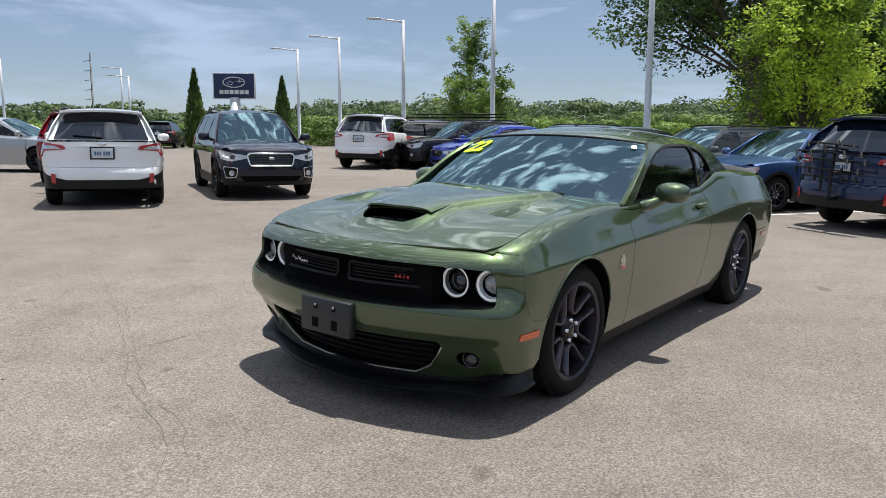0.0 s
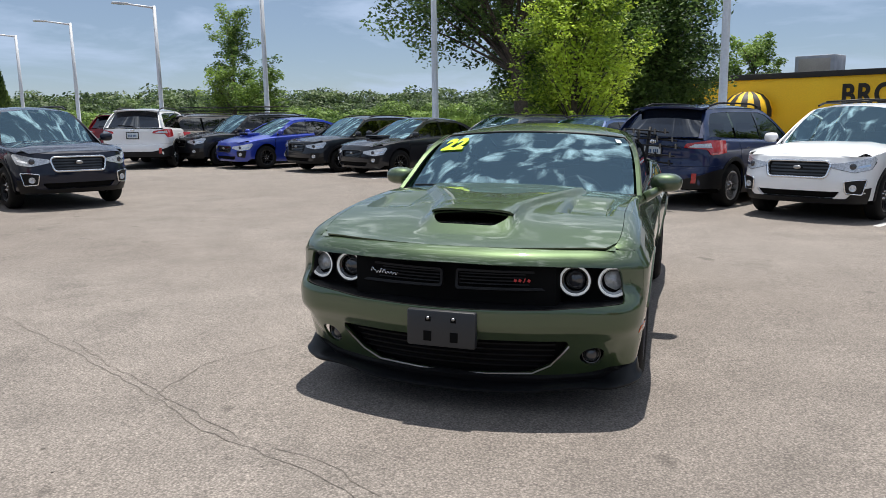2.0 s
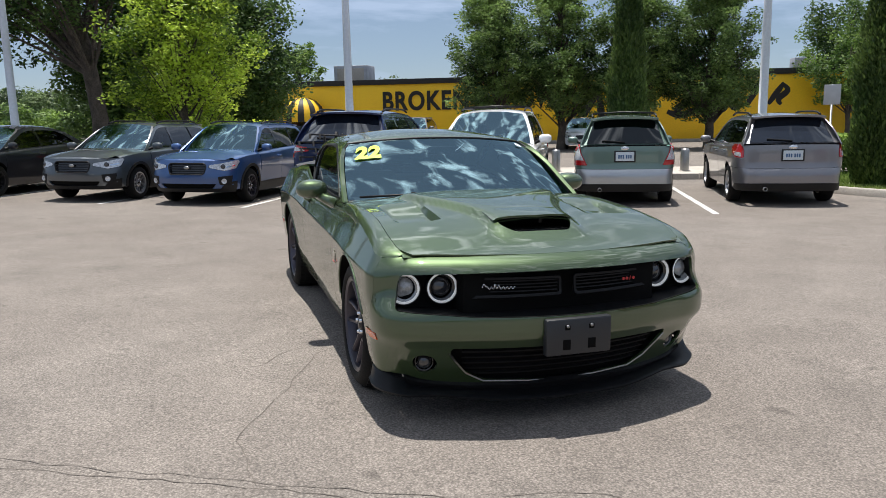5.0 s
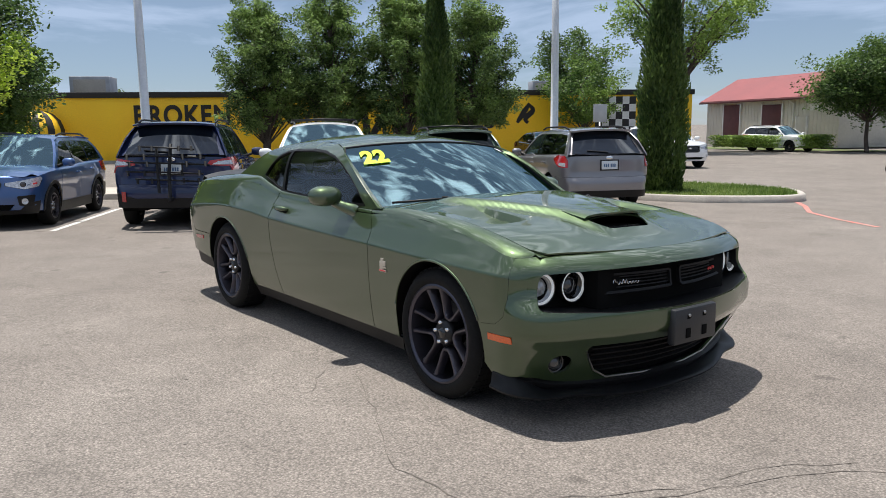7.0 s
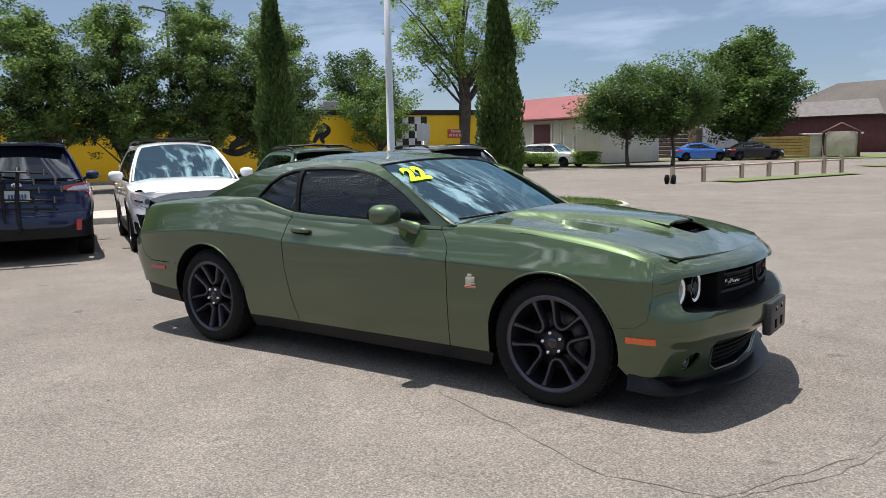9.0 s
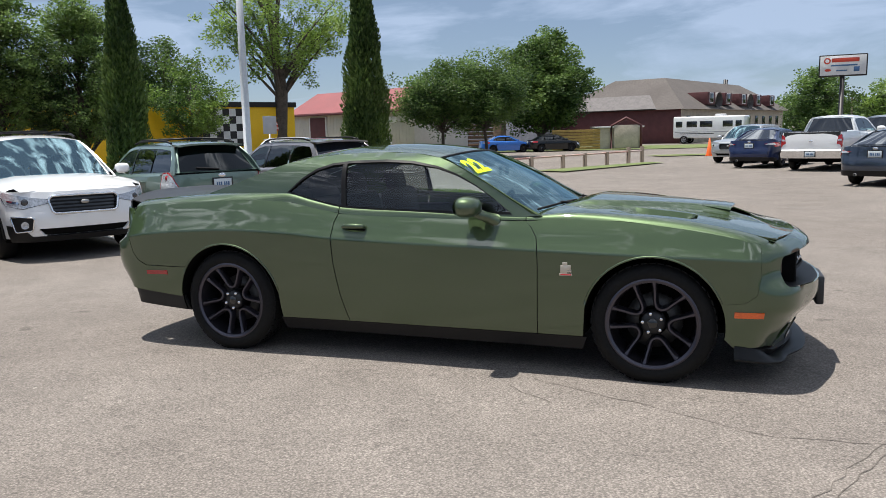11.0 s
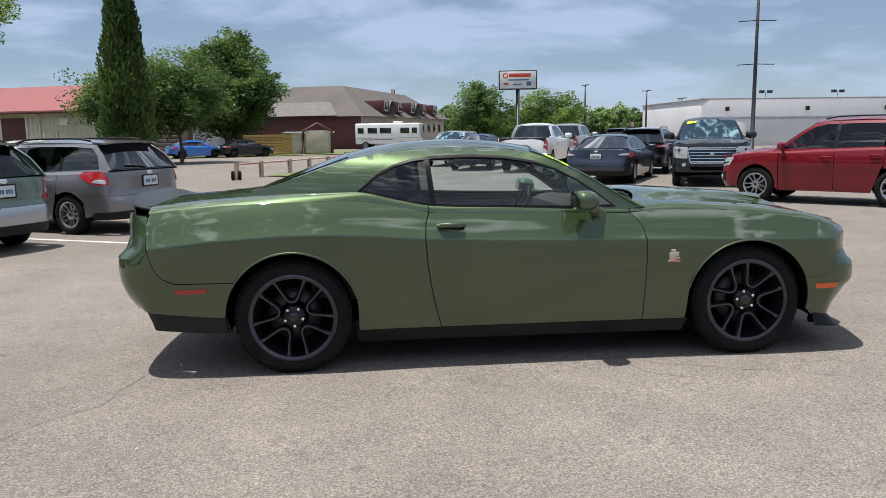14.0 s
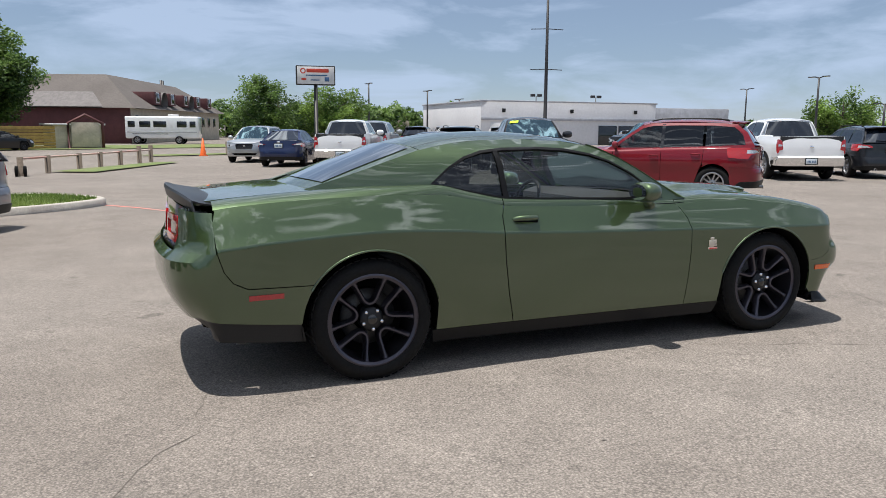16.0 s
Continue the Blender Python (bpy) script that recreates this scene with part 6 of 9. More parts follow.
    part("lower_intake", panel(lambda s, z: sh.at(s, z, -0.03), [(-0.62, low_z + 0.02), (0.62, low_z + 0.02), (0.62, low_z + 0.18), (-0.62, low_z + 0.18)], step=0.15, lip=0), M_VOID, car)
    if cladding:
        part("front_apron", panel(lambda s, z: sh.at(s, z, 0.008), [(-smf, low_z - 0.02), (smf, low_z - 0.02), (smf, low_z + 0.2), (smf - 0.25, low_z + 0.17), (0.66, low_z + 0.05), (-0.66, low_z + 0.05), (-smf + 0.25, low_z + 0.17), (-smf, low_z + 0.2)], step=0.12, lip=0.03), M_BLACK, car)
    for sg in (1, -1):
        if not far and kind is not PICKUP:
            s_a, s_b = sh.sf(0.60), smf - 0.16
            bz_ = rounded([(s_a + 0.03, low_z + 0.13), (s_b, low_z + 0.11), (s_b + 0.05, low_z + 0.31), (s_a, low_z + 0.29)], 0.025)
            be = part("fog_bezel", panel(lambda s, z, sg=sg: sh.at(sg * s, z, 0.007), bz_, step=0.08, lip=0.015, flip=sg < 0), M_BLACK, car)
            if chrome:
                edge_ = [sh.at(sg * s, z, 0.012) for s, z in bz_]
                part("bezel_trim", tube(bmesh.new(), edge_ + [edge_[0]], 0.011, 5, False), M_CHROME, be)
        c = sh.at(sg * sh.sf(0.70), low_z + 0.20, 0.012)
        fg = part("fog_lamp", lathe(bmesh.new(), [(0.050, -0.02), (0.048, 0.010), (0.040, 0.010), (0.034, 0.002), (0.0005, 0.008)], 16, "x", Matrix.Translation(c) @ Matrix.Rotation(radians(sg * 22), 4, "Z")), M_LENS, car)
    se, smr = sh.s[-1], sh.sx(xr)
    zr_top = {id(SUV): 0.67, id(SEDAN): 1.0, id(PICKUP): 0.68}[id(kind)]
    rz = d["rear"][1][0]
    both = lambda half: half + [(2 * se - s, z) for s, z in half[::-1]]
    part("rear_bumper", panel(lambda s, z: sh.at(s, z), both([(smr + 0.25, rz + 0.04), (smr, ra[0][1]), (smr, zr_top)]), step=ST, lip=0.03), bumper or (colour if kind is not PICKUP else M_CHROME), car)
    if cladding:
        part("rear_apron", panel(lambda s, z: sh.at(s, z, 0.012), both([(smr + 0.25, rz + 0.03), (smr, ra[0][1]), (smr + 0.02, rz + 0.32), (smr + 0.28, rz + 0.30), (se - 0.52, rz + 0.17)]), step=0.12, lip=0.03), M_BLACK, car)
        for sg in (0, 1):
            rf = [(se - 0.74, rz + 0.12), (se - 0.67, rz + 0.12), (se - 0.68, rz + 0.27), (se - 0.75, rz + 0.27)]
            part("rear_reflector", panel(lambda s, z: sh.at(s if sg else 2 * se - s, z, 0.017), rf, step=0.1, lip=0.004), M_RED, car)
    elif kind is not PICKUP:
        part("rear_apron", panel(lambda s, z: sh.at(s, z, 0.01), both([(smr + 0.25, rz - 0.03), (smr + 0.1, ra[0][1]), (smr + 0.22, rz + 0.09), (se - 0.5, rz + 0.11)]), step=0.12, lip=0.03), M_BLACK, car)
        part("exhaust_pipe", lathe(bmesh.new(), [(0.025, tail * K[0] - 0.02), (0.034, tail * K[0] - 0.03), (0.034, tail * K[0] + 0.3)], 12, "x", Matrix.Translation((0, 0.42, 0.30))), M_STEEL, car)
    # tailgate or boot face with the number plate
    pz_ = 0.90
    if kind is not SEDAN:
        g_top = 1.08 if kind is SUV else 1.31
        part("tailgate", panel(lambda s, z: sh.at(s, z), both([(smr, zr_top + 0.005), (smr, g_top - 0.02), (se - 0.3, g_top)]), step=ST, lip=0.008), colour, car)
        if kind is SUV:
            part("tailgate_trim", panel(lambda s, z: sh.at(s, z, 0.012), both([(se - 0.40, pz_ + 0.09), (se - 0.42, pz_ + 0.115)]), step=0.12, lip=0.01), M_CHROME if chrome else colour, car)
    pz = {id(SUV): 0.90, id(SEDAN): 0.82, id(PICKUP): 0.58}[id(kind)]
    if plate:
        c = sh.at(se, pz, 0.012)
        po = part("number_plate", box(bmesh.new(), (c.x, 0, pz * K[2]), (0.012, 0.31, 0.155), 0.004), M_PLATEW, car)
        if not far:
            for i in range(6):
                part("plate_bar", box(bmesh.new(), (c.x - 0.008, -0.10 + 0.036 * i + (0.02 if i > 2 else 0), pz * K[2] - 0.005), (0.004, 0.024, 0.060), 0.0), M_PLATEB, po)
        part("plate_recess", box(bmesh.new(), (c.x + 0.004, 0, pz * K[2]), (0.012, 0.36, 0.20), 0.004), M_TRIM, car)
    part("rear_badge", lathe(bmesh.new(), [(0.0005, -0.012), (0.05, -0.010), (0.06, 0.0)], 20, "x", Matrix.Translation(sh.at(se, pz + 0.14 if kind is not PICKUP else 1.0, 0.008)) @ Matrix.Diagonal((1, 1.1, 0.6, 1))), M_CHROME, car)
    # bonnet
    HB = spline(d["bonnet"])
    xb0, xb1 = d["screen"][0] - 0.12, d["inner"][-1][0] + 0.02

    def bon(u, v):
        w_ = 2 * v - 1
        x = lerp(xb0 - 0.25 * w_ * w_, xb1 - 0.05 * w_ * w_, u)
        z = lerp(HB(x), sh.zin(x), abs(w_) ** 2.4) + 0.012 * math.exp(-((abs(w_) - 0.62) / 0.12) ** 2) * (1 - u)
        return Vector((x * K[0], w_ * sh.yin(x) * K[1], z * K[2]))
    part("bonnet", strip(bon, 12, 16, 0.01), colour, car)
    nose_edge = lambda v: sh.at(lerp(-smf, smf, v), topz(lerp(-smf, smf, v)))
    part("nose_panel", strip(lambda u, v: lerp(bon(1, v), nose_edge(v), u) + Vector((0, 0, -0.003)), 3, 24), colour, car)
    if scoop:
        b = box(bmesh.new(), (1.35 * K[0], 0, (HB(1.35) + 0.03) * K[2]), (0.42, 0.55, 0.09), 0.035)
        so = part("bonnet_scoop", b, colour, car)
        part("scoop_mouth", box(bmesh.new(), (1.35 * K[0] + 0.205, 0, (HB(1.35) + 0.035) * K[2]), (0.02, 0.46, 0.05), 0.008), M_VOID, so)
    # windscreen, roof, rear glass
    rx0, rz0, rx1, rz1, rzc = d["roof"]
    RC = spline([(rx0, rz0 + 0.02), (lerp(rx0, rx1, 0.2), rzc - 0.01), (lerp(rx0, rx1, 0.5), rzc), (lerp(rx0, rx1, 0.85), rzc - 0.02), (rx1, rz1 + 0.03)])

    def scr(u, v):
        w_ = 2 * v - 1
        x = lerp(d["screen"][0] - 0.28 * w_ * w_, rx0 - 0.07 * w_ * w_, u)
        z = lerp(d["screen"][1] - 0.045 * w_ * w_, rz0 + 0.02 - 0.05 * w_ * w_, u)
        return Vector((x * K[0], w_ * sh.green(z) * K[1] * 0.985, (z + 0.015 * math.sin(math.pi * u)) * K[2]))
    part("windscreen", strip(lambda u, v: scr(u, 0.035 + 0.93 * v), 8, 14), M_GLASS_W, car).visible_shadow = False
    for sg in (0, 1):
        b = strip(lambda u, v: scr(u, (0.035 * v if sg == 0 else 0.965 + 0.035 * v)), 8, 3)
        part("screen_pillar", b, satin(colour), car)

    def roo(u, v):
        w_ = 2 * v - 1
        x = lerp(rx0 - 0.07 * w_ * w_, rx1, u)
        ze = RAIL(x)
        return Vector((x * K[0], w_ * sh.green(ze) * K[1], lerp(RC(lerp(rx0, rx1, u)), ze, abs(w_) ** 2.6) * K[2]))
    part("roof", strip(roo, 14, 14), colour, car)
    gx, gz = d["gate"]

    def bak(u, v):
        w_ = 2 * v - 1
        x, z = lerp(rx1, gx, u) + 0.10 * w_ * w_ * (0.3 if kind is PICKUP else 1), lerp(lerp(rz1 + 0.03, RAIL(rx1), abs(w_) ** 2.6), gz, u)
        return Vector((x * K[0], w_ * sh.green(z) * K[1], z * K[2]))
    part("rear_window_frame", strip(bak, 8, 12), colour, car)
    rw = part("rear_window", strip(lambda u, v: bak(0.09 + 0.885 * u, 0.07 + 0.86 * v) + Vector((-0.012, 0, 0.006)), 8, 12), M_GLASS_S if tall_lamps else M_GLASS_D, car)
    if kind is SUV:
        b = strip(lambda u, v: Vector(((lerp(rx1 + 0.05, rx1 - 0.20, u) + 0.08 * (2 * v - 1) ** 2) * K[0], (2 * v - 1) * 0.60 * K[1], (rz1 + 0.045 - 0.02 * u - 0.03 * abs(2 * v - 1) ** 3) * K[2])), 4, 10, 0.03)
        part("roof_spoiler", b, colour, car)
        b = bmesh.new()
        p0, p1 = bak(0.93, 0.5) + Vector((-0.03, 0, 0.01)), bak(0.86, 0.76) + Vector((-0.03, 0, 0.01))
        tube(b, [p0, p1], 0.012, 6)
        part("rear_wiper", b, M_BLACK, car)
    if kind is SEDAN:
        def bt(u, v):
            w_ = 2 * v - 1
            x = lerp(gx + 0.1 * w_ * w_, tail + 0.12 + 0.1 * w_ * w_, u)
            return Vector((x * K[0], w_ * sh.yin(x) * K[1], lerp(lerp(gz, 1.02, u), sh.zin(x), abs(w_) ** 2) * K[2]))
        part("boot_lid", strip(bt, 6, 10, 0.01), colour, car)
    if kind is PICKUP:
        b = bmesh.new()
        box(b, (-2.02 * K[0], 0, 0.80 * K[2]), (1.85 * K[0], 1.62 * K[1], 0.05), 0)
        for sg in (1, -1):
            box(b, (-2.02 * K[0], sg * 0.87 * K[1], 1.05 * K[2]), (1.9 * K[0], 0.05, 0.52), 0.01)
        box(b, (-1.10 * K[0], 0, 1.03 * K[2]), (0.05, 1.7 * K[1], 0.5), 0.01)
        box(b, (-2.95 * K[0], 0, 1.0 * K[2]), (0.05, 1.7 * K[1], 0.6), 0.01)
        part("cargo_bed", b, M_TRIM, car)
    if sticker:                                        # year painted on the glass, too small to read
        q4 = [scr(a_, b_) + Vector((0.012, 0, 0.012)) for a_, b_ in ((0.80, 0.07), (0.80, 0.24), (0.94, 0.24), (0.94, 0.07))]
        b = bmesh.new()
        b.faces.new([b.verts.new(p) for p in q4])
        part("screen_marking", b, M_MARKER, car, "yellow-green marking on the windscreen")
    if basket:
        rz_ = (rzc + 0.10) * K[2]
        fr_ = None
        for hz_ in (0.0, 0.11):
            b = tube(bmesh.new(), [(0.1, -0.55, rz_ + hz_), (0.1, 0.55, rz_ + hz_), (-1.3, 0.55, rz_ + hz_), (-1.3, -0.55, rz_ + hz_), (0.1, -0.55, rz_ + hz_)], 0.016, 6)
            fr_ = part("rack_frame", b, M_BLACK, car)
        for i in range(7):
            part("rack_bar", tube(bmesh.new(), [(0.0 - 0.2 * i, -0.55, rz_), (0.0 - 0.2 * i, 0.55, rz_)], 0.011, 6), M_BLACK, fr_)
    # inside and below
    b = bmesh.new()
    box(b, (0, 0, 0.42 * K[2]), (3.9 * K[0], 1.2 * K[1], 0.3), 0.02)
    box(b, (0, 0, 0.50 * K[2]), (1.5 * K[0], 1.68 * K[1], 0.5), 0.02)
    box(b, (1.4 * K[0], 0, 0.62 * K[2]), (1.2 * K[0], 1.0 * K[1], 0.35), 0.02)
    part("underbody", b, M_VOID, car)
    zs = 0.0 if kind is not PICKUP else 0.25
    for x_, y_ in ((0.1, 0.38), (0.1, -0.38), (-0.85, 0.38), (-0.85, -0.38)):
        if kind is PICKUP:
            x_ += 0.1
        b = bmesh.new()
        tz = -0.1 if kind is SEDAN else 0.0
        box(b, (0.2, 0, 0.75 + zs + tz), (0.5, 0.48, 0.16), 0.05, Matrix.Translation((x_ * K[0], y_ * K[1], 0)))
        box(b, (-0.1, 0, 1.0 + zs + tz), (0.16, 0.48, 0.55), 0.05, Matrix.Translation((x_ * K[0], y_ * K[1], 0)))
        box(b, (-0.12, 0, 1.33 + zs + tz), (0.1, 0.26, 0.17), 0.04, Matrix.Translation((x_ * K[0], y_ * K[1], 0)))
        part("seat", b, M_SEAT, car)
    b = box(bmesh.new(), (d["screen"][0] * K[0] - 0.42, 0, (d["screen"][1] - 0.10) * K[2]), (0.45, 1.4 * K[1], 0.16), 0.06)
    part("dashboard", b, M_DASHT, car)
    key = (r * K[2], rims, far)
    if key not in WHEEL_CACHE:
        WHEEL_CACHE[key] = wheel_meshes(r * K[2], 0.23, r * K[2] * 0.66, {"dark": M_RIMBLACK, "silver": M_RIMSILVER, "grey": M_RIMDARK}[rims], 5, True, 28, not far)
    for x_ in (XW, -XW):
        for sg in (1, -1):
            add_wheel(car, WHEEL_CACHE[key], x_ * K[0], sg * (d["plan"][6][1] - 0.125) * K[1], r * K[2], 20 * x_, 0)
    return car


def clip_x(poly, lo, hi):
    """The part of a polygon between two upright lines."""
    for keep, lim in ((lambda x: x >= lo, lo), (lambda x: x <= hi, hi)):
        out = []
        for a, b in zip(poly, list(poly[1:]) + [poly[0]]):
            if keep(a[0]):
                out.append(a)
            if keep(a[0]) != keep(b[0]):
                t = (lim - a[0]) / (b[0] - a[0])
                out.append((lim, a[1] + (b[1] - a[1]) * t))
        poly = out
        if len(poly) < 3:
            return []
    return poly


P_WHITE = paint("white car paint", (0.83, 0.84, 0.85), 0.0, 0.35, 0.02)
P_NAVY = paint("dark navy car paint", (0.010, 0.020, 0.070), 0.0, 0.5, ior=1.5)
P_MIDNIGHT = paint("near-black navy car paint", (0.004, 0.007, 0.020), 0.0, 0.5, ior=1.42)
P_BLACK = paint("black car paint", (0.005, 0.005, 0.006), 0.0, 0.5, ior=1.5)
P_CHAR = paint("charcoal car paint", (0.011, 0.0125, 0.017), 0.0, 0.5, ior=1.5)
P_RED = paint("dark red car paint", (0.17, 0.004, 0.012), 0.0, 0.4, ior=1.5)
for pm in (P_NAVY, P_MIDNIGHT, P_BLACK, P_CHAR, P_RED):
    pm.node_tree.nodes["Principled BSDF"].inputs["Specular IOR Level"].default_value = 0.12
P_SLATE = paint("slate grey car paint", (0.055, 0.068, 0.080), 0.25, 0.36)
P_STEEL = paint("dark steel blue car paint", (0.022, 0.034, 0.060), 0.4, 0.34)
P_BLUE = paint("bright blue car paint", (0.010, 0.035, 0.34), 0.35, 0.34)
P_AZURE = paint("azure blue car paint", (0.008, 0.14, 0.55), 0.1, 0.34)
P_LBLUE = paint("mid blue car paint", (0.03, 0.085, 0.24), 0.4, 0.34)
P_BROWN = paint("bronze grey car paint", (0.10, 0.085, 0.07), 0.4, 0.36)
P_GREY = paint("warm grey car paint", (0.215, 0.21, 0.225), 0.5, 0.36)
P_SAGE = paint("sage green car paint", (0.135, 0.205, 0.175), 0.4, 0.36)
P_SILVER = paint("silver car paint", (0.42, 0.44, 0.46), 0.6, 0.34)
ROW = -29.2                       # the way the parked row faces
parked(SUV, "estate_car", stand(-2.68, -10.9, -122), P_WHITE, "white estate car with roof rails seen from behind", "parked cars", (1.05, 1.01, 0.98))
parked(SUV, "suv", stand(-5.4, -10.2, 61), P_MIDNIGHT, "dark navy SUV with chrome grille frame facing the lane", "parked cars", (1.0, 1.0, 1.02), chrome=True)
parked(SUV, "suv", stand(-15.2, -14.9, 201), P_WHITE, "white three-row SUV seen from behind", "parked cars", (1.08, 1.06, 1.08))
parked(SUV, "estate_car", stand(-17.2, -13.7, ROW + 180), P_BROWN, "bronze grey estate car with a roof basket", "parked cars", (1.05, 1.02, 0.98), basket=True)
parked(SUV, "crossover", stand(-16.4, -12.4, ROW), P_CHAR, "dark crossover with a flat roof rack", "parked cars", (1.03, 1.0, 0.99), basket=True)
parked(SEDAN, "sedan", stand(-15.7, -10.5, ROW), P_BLUE, "bright blue sports sedan with a bonnet scoop", "parked cars", (1, 1, 1.02), rails=False, cladding=False, scoop=True, rims="dark")
parked(SUV, "crossover", stand(-14.95, -7.85, ROW), P_CHAR, "dark charcoal crossover with black trim", "parked cars", (0.97, 0.98, 0.93))
parked(SEDAN, "sedan", stand(-14.0, -5.75, ROW), P_CHAR, "charcoal sports sedan with a bonnet scoop", "parked cars", (1, 1, 1.02), rails=False, cladding=False, scoop=True)
parked(SUV, "crossover", stand(-12.53, -2.92, ROW), P_SLATE, "slate grey crossover with black wheel arch trim", "parked cars", (0.98, 0.99, 0.95), rims="silver")
parked(SUV, "crossover", stand(-11.11, -0.83, ROW), P_LBLUE, "mid blue crossover with black wheel arch trim", "parked cars", (0.97, 0.98, 0.94), rims="grey")
navy = parked(SUV, "suv", stand(-9.7, 1.83, ROW + 180), P_NAVY, "navy three-row SUV carrying a folded bike rack", "parked cars", (1.08, 1.06, 1.07), rims="silver")
nm = stand(-9.7, 1.83, ROW + 180)
rack = thing("bike_rack", nm @ Matrix.Translation((-2.62, 0, 0)), "folded black bike rack on the navy SUV's hitch", "bike rack")
part("hitch_bar", box(bmesh.new(), (0.16, 0.0, 0.50), (0.55, 0.06, 0.06), 0.008), M_BLACK, rack)
part("mast", tube(bmesh.new(), [(-0.06, 0.0, 0.46), (-0.05, 0.0, 0.9), (-0.02, -0.04, 1.36)], 0.028, 8), M_BLACK, rack)
part("mast", tube(bmesh.new(), [(-0.06, 0.16, 0.60), (-0.05, 0.17, 1.0), (-0.02, 0.17, 1.32)], 0.022, 8), M_BLACK, rack)
for z_, w_, o_ in ((1.30, 0.42, 0.02), (1.17, 0.60, 0.05), (1.06, 0.62, 0.0), (0.92, 0.58, 0.06), (0.80, 0.5, 0.0)):
    part("arm", tube(bmesh.new(), [(-0.05, -w_ + o_, z_ - 0.03), (-0.07, 0.0, z_), (-0.05, w_ + o_, z_ + 0.02)], 0.015, 6), M_BLACK, rack)
    for e_ in (-0.9, -0.45, 0.5, 0.92):
        part("cradle", tube(bmesh.new(), [(-0.09, e_ * w_ + o_, z_ - 0.05), (-0.10, e_ * w_ + o_, z_ + 0.03)], 0.02, 6), M_BLACK, rack)
parked(SUV, "suv", stand(-8.43, 3.89, ROW), P_WHITE, "white three-row SUV with dark grille", "parked cars", (1.08, 1.06, 1.07), rims="grey", chrome=True, bars=True)
parked(SUV, "suv", stand(-7.87, 6.40, ROW + 180), P_SAGE, "old sage green boxy SUV with silver bumpers", "parked cars", (0.97, 0.96, 0.97), rims="silver", cladding=False, bumper=P_SILVER, tall_lamps=True, bars=True)
parked(SUV, "estate_car", stand(-6.68, 8.86, ROW + 180), P_GREY, "warm grey estate car with dark roof rails", "parked cars", (1.02, 0.97, 0.96), rims="silver", cladding=False, corner_lamps=True)
parked(SEDAN, "sedan", stand(3.9, 27.2, 66), P_NAVY, "dark blue compact sedan seen from behind", "cars across the lane", (1, 1, 1.02), rails=False, cladding=False, rims="grey")
parked(PICKUP, "pickup_truck", stand(6.0, 25.5, 66), P_WHITE, "white pickup truck seen from behind", "cars across the lane", (1, 1, 1), rims="silver", chrome=True, cladding=False)
parked(SEDAN, "sedan", stand(6.7, 17.8, 60), P_STEEL, "dark grey-blue low sports saloon seen from behind", "cars across the lane", (1.08, 1.06, 0.98), rails=False, cladding=False, rims="silver")
parked(SUV, "crossover", stand(9.4, 21.9, 60), P_BLACK, "black crossover seen from behind", "cars across the lane", (1, 1, 0.98), rims="silver", cladding=False)
parked(PICKUP, "pickup_truck", stand(9.0, 16.2, -112), P_CHAR, "dark pickup truck with a broad chrome grille", "cars across the lane", (1, 1, 1), rims="silver", chrome=True, lamps="tall", cladding=False, sticker=True)
parked(SUV, "suv", stand(8.6, 9.3, 132), P_RED, "dark red SUV with bright wheels", "cars across the lane", (0.97, 1.0, 1.06), rims="silver", cladding=False)
parked(PICKUP, "pickup_truck", stand(17.3, 14.2, 62), P_WHITE, "white pickup truck with dark rear glass", "cars across the lane", (1, 1, 1), rims="silver", cladding=False)
parked(SUV, "suv", stand(20.0, 13.3, 60), P_CHAR, "dark grey SUV seen from behind", "cars across the lane", (1.05, 1, 1), rims="silver", cladding=False, far=True)
parked(SEDAN, "sedan", stand(17.2, 16.8, 62), P_WHITE, "white sedan seen from behind", "cars across the lane", (1, 1, 1), rails=False, cladding=False, rims="silver", far=True)
parked(SUV, "crossover", stand(-19.5, 41.0, -10), P_WHITE, "white crossover beside a hedge", "cars on the street", (1, 1, 0.95), cladding=False, far=True)
parked(SEDAN, "sedan", stand(-10.0, 53.8, 28), P_BLACK, "black sedan on the street", "cars on the street", (0.9, 0.92, 0.92), rails=False, cladding=False, far=True)
parked(SEDAN, "sedan", stand(-13.6, 53.0, 30), P_AZURE, "azure blue sedan on the street", "cars on the street", (0.9, 0.92, 0.92), rails=False, cladding=False, far=True)
parked(SEDAN, "sedan", stand(-4.9, -20.0, 128), P_SILVER, "silver sedan turned away", "cars in the far rows", (1, 1, 1.02), rails=False, cladding=False, far=True)
parked(SUV, "suv", stand(-23.3, -39.8, 225), P_CHAR, "dark SUV seen from behind", "cars in the far rows", (1, 1, 1), far=True)
parked(SUV, "estate_car", stand(-4.75, -15.2, -124), P_RED, "dark red estate car beyond the white one", "parked cars", (1.03, 1, 0.98), far=True)
parked(SUV, "suv", stand(-18.6, -17.0, 200), P_BLACK, "black SUV in the row", "cars in the far rows", (1.05, 1, 1.02), far=True)
parked(SUV, "suv", stand(-20.6, -20.2, 200), P_RED, "dark red SUV in the row", "cars in the far rows", (1.05, 1, 1.02), far=True)
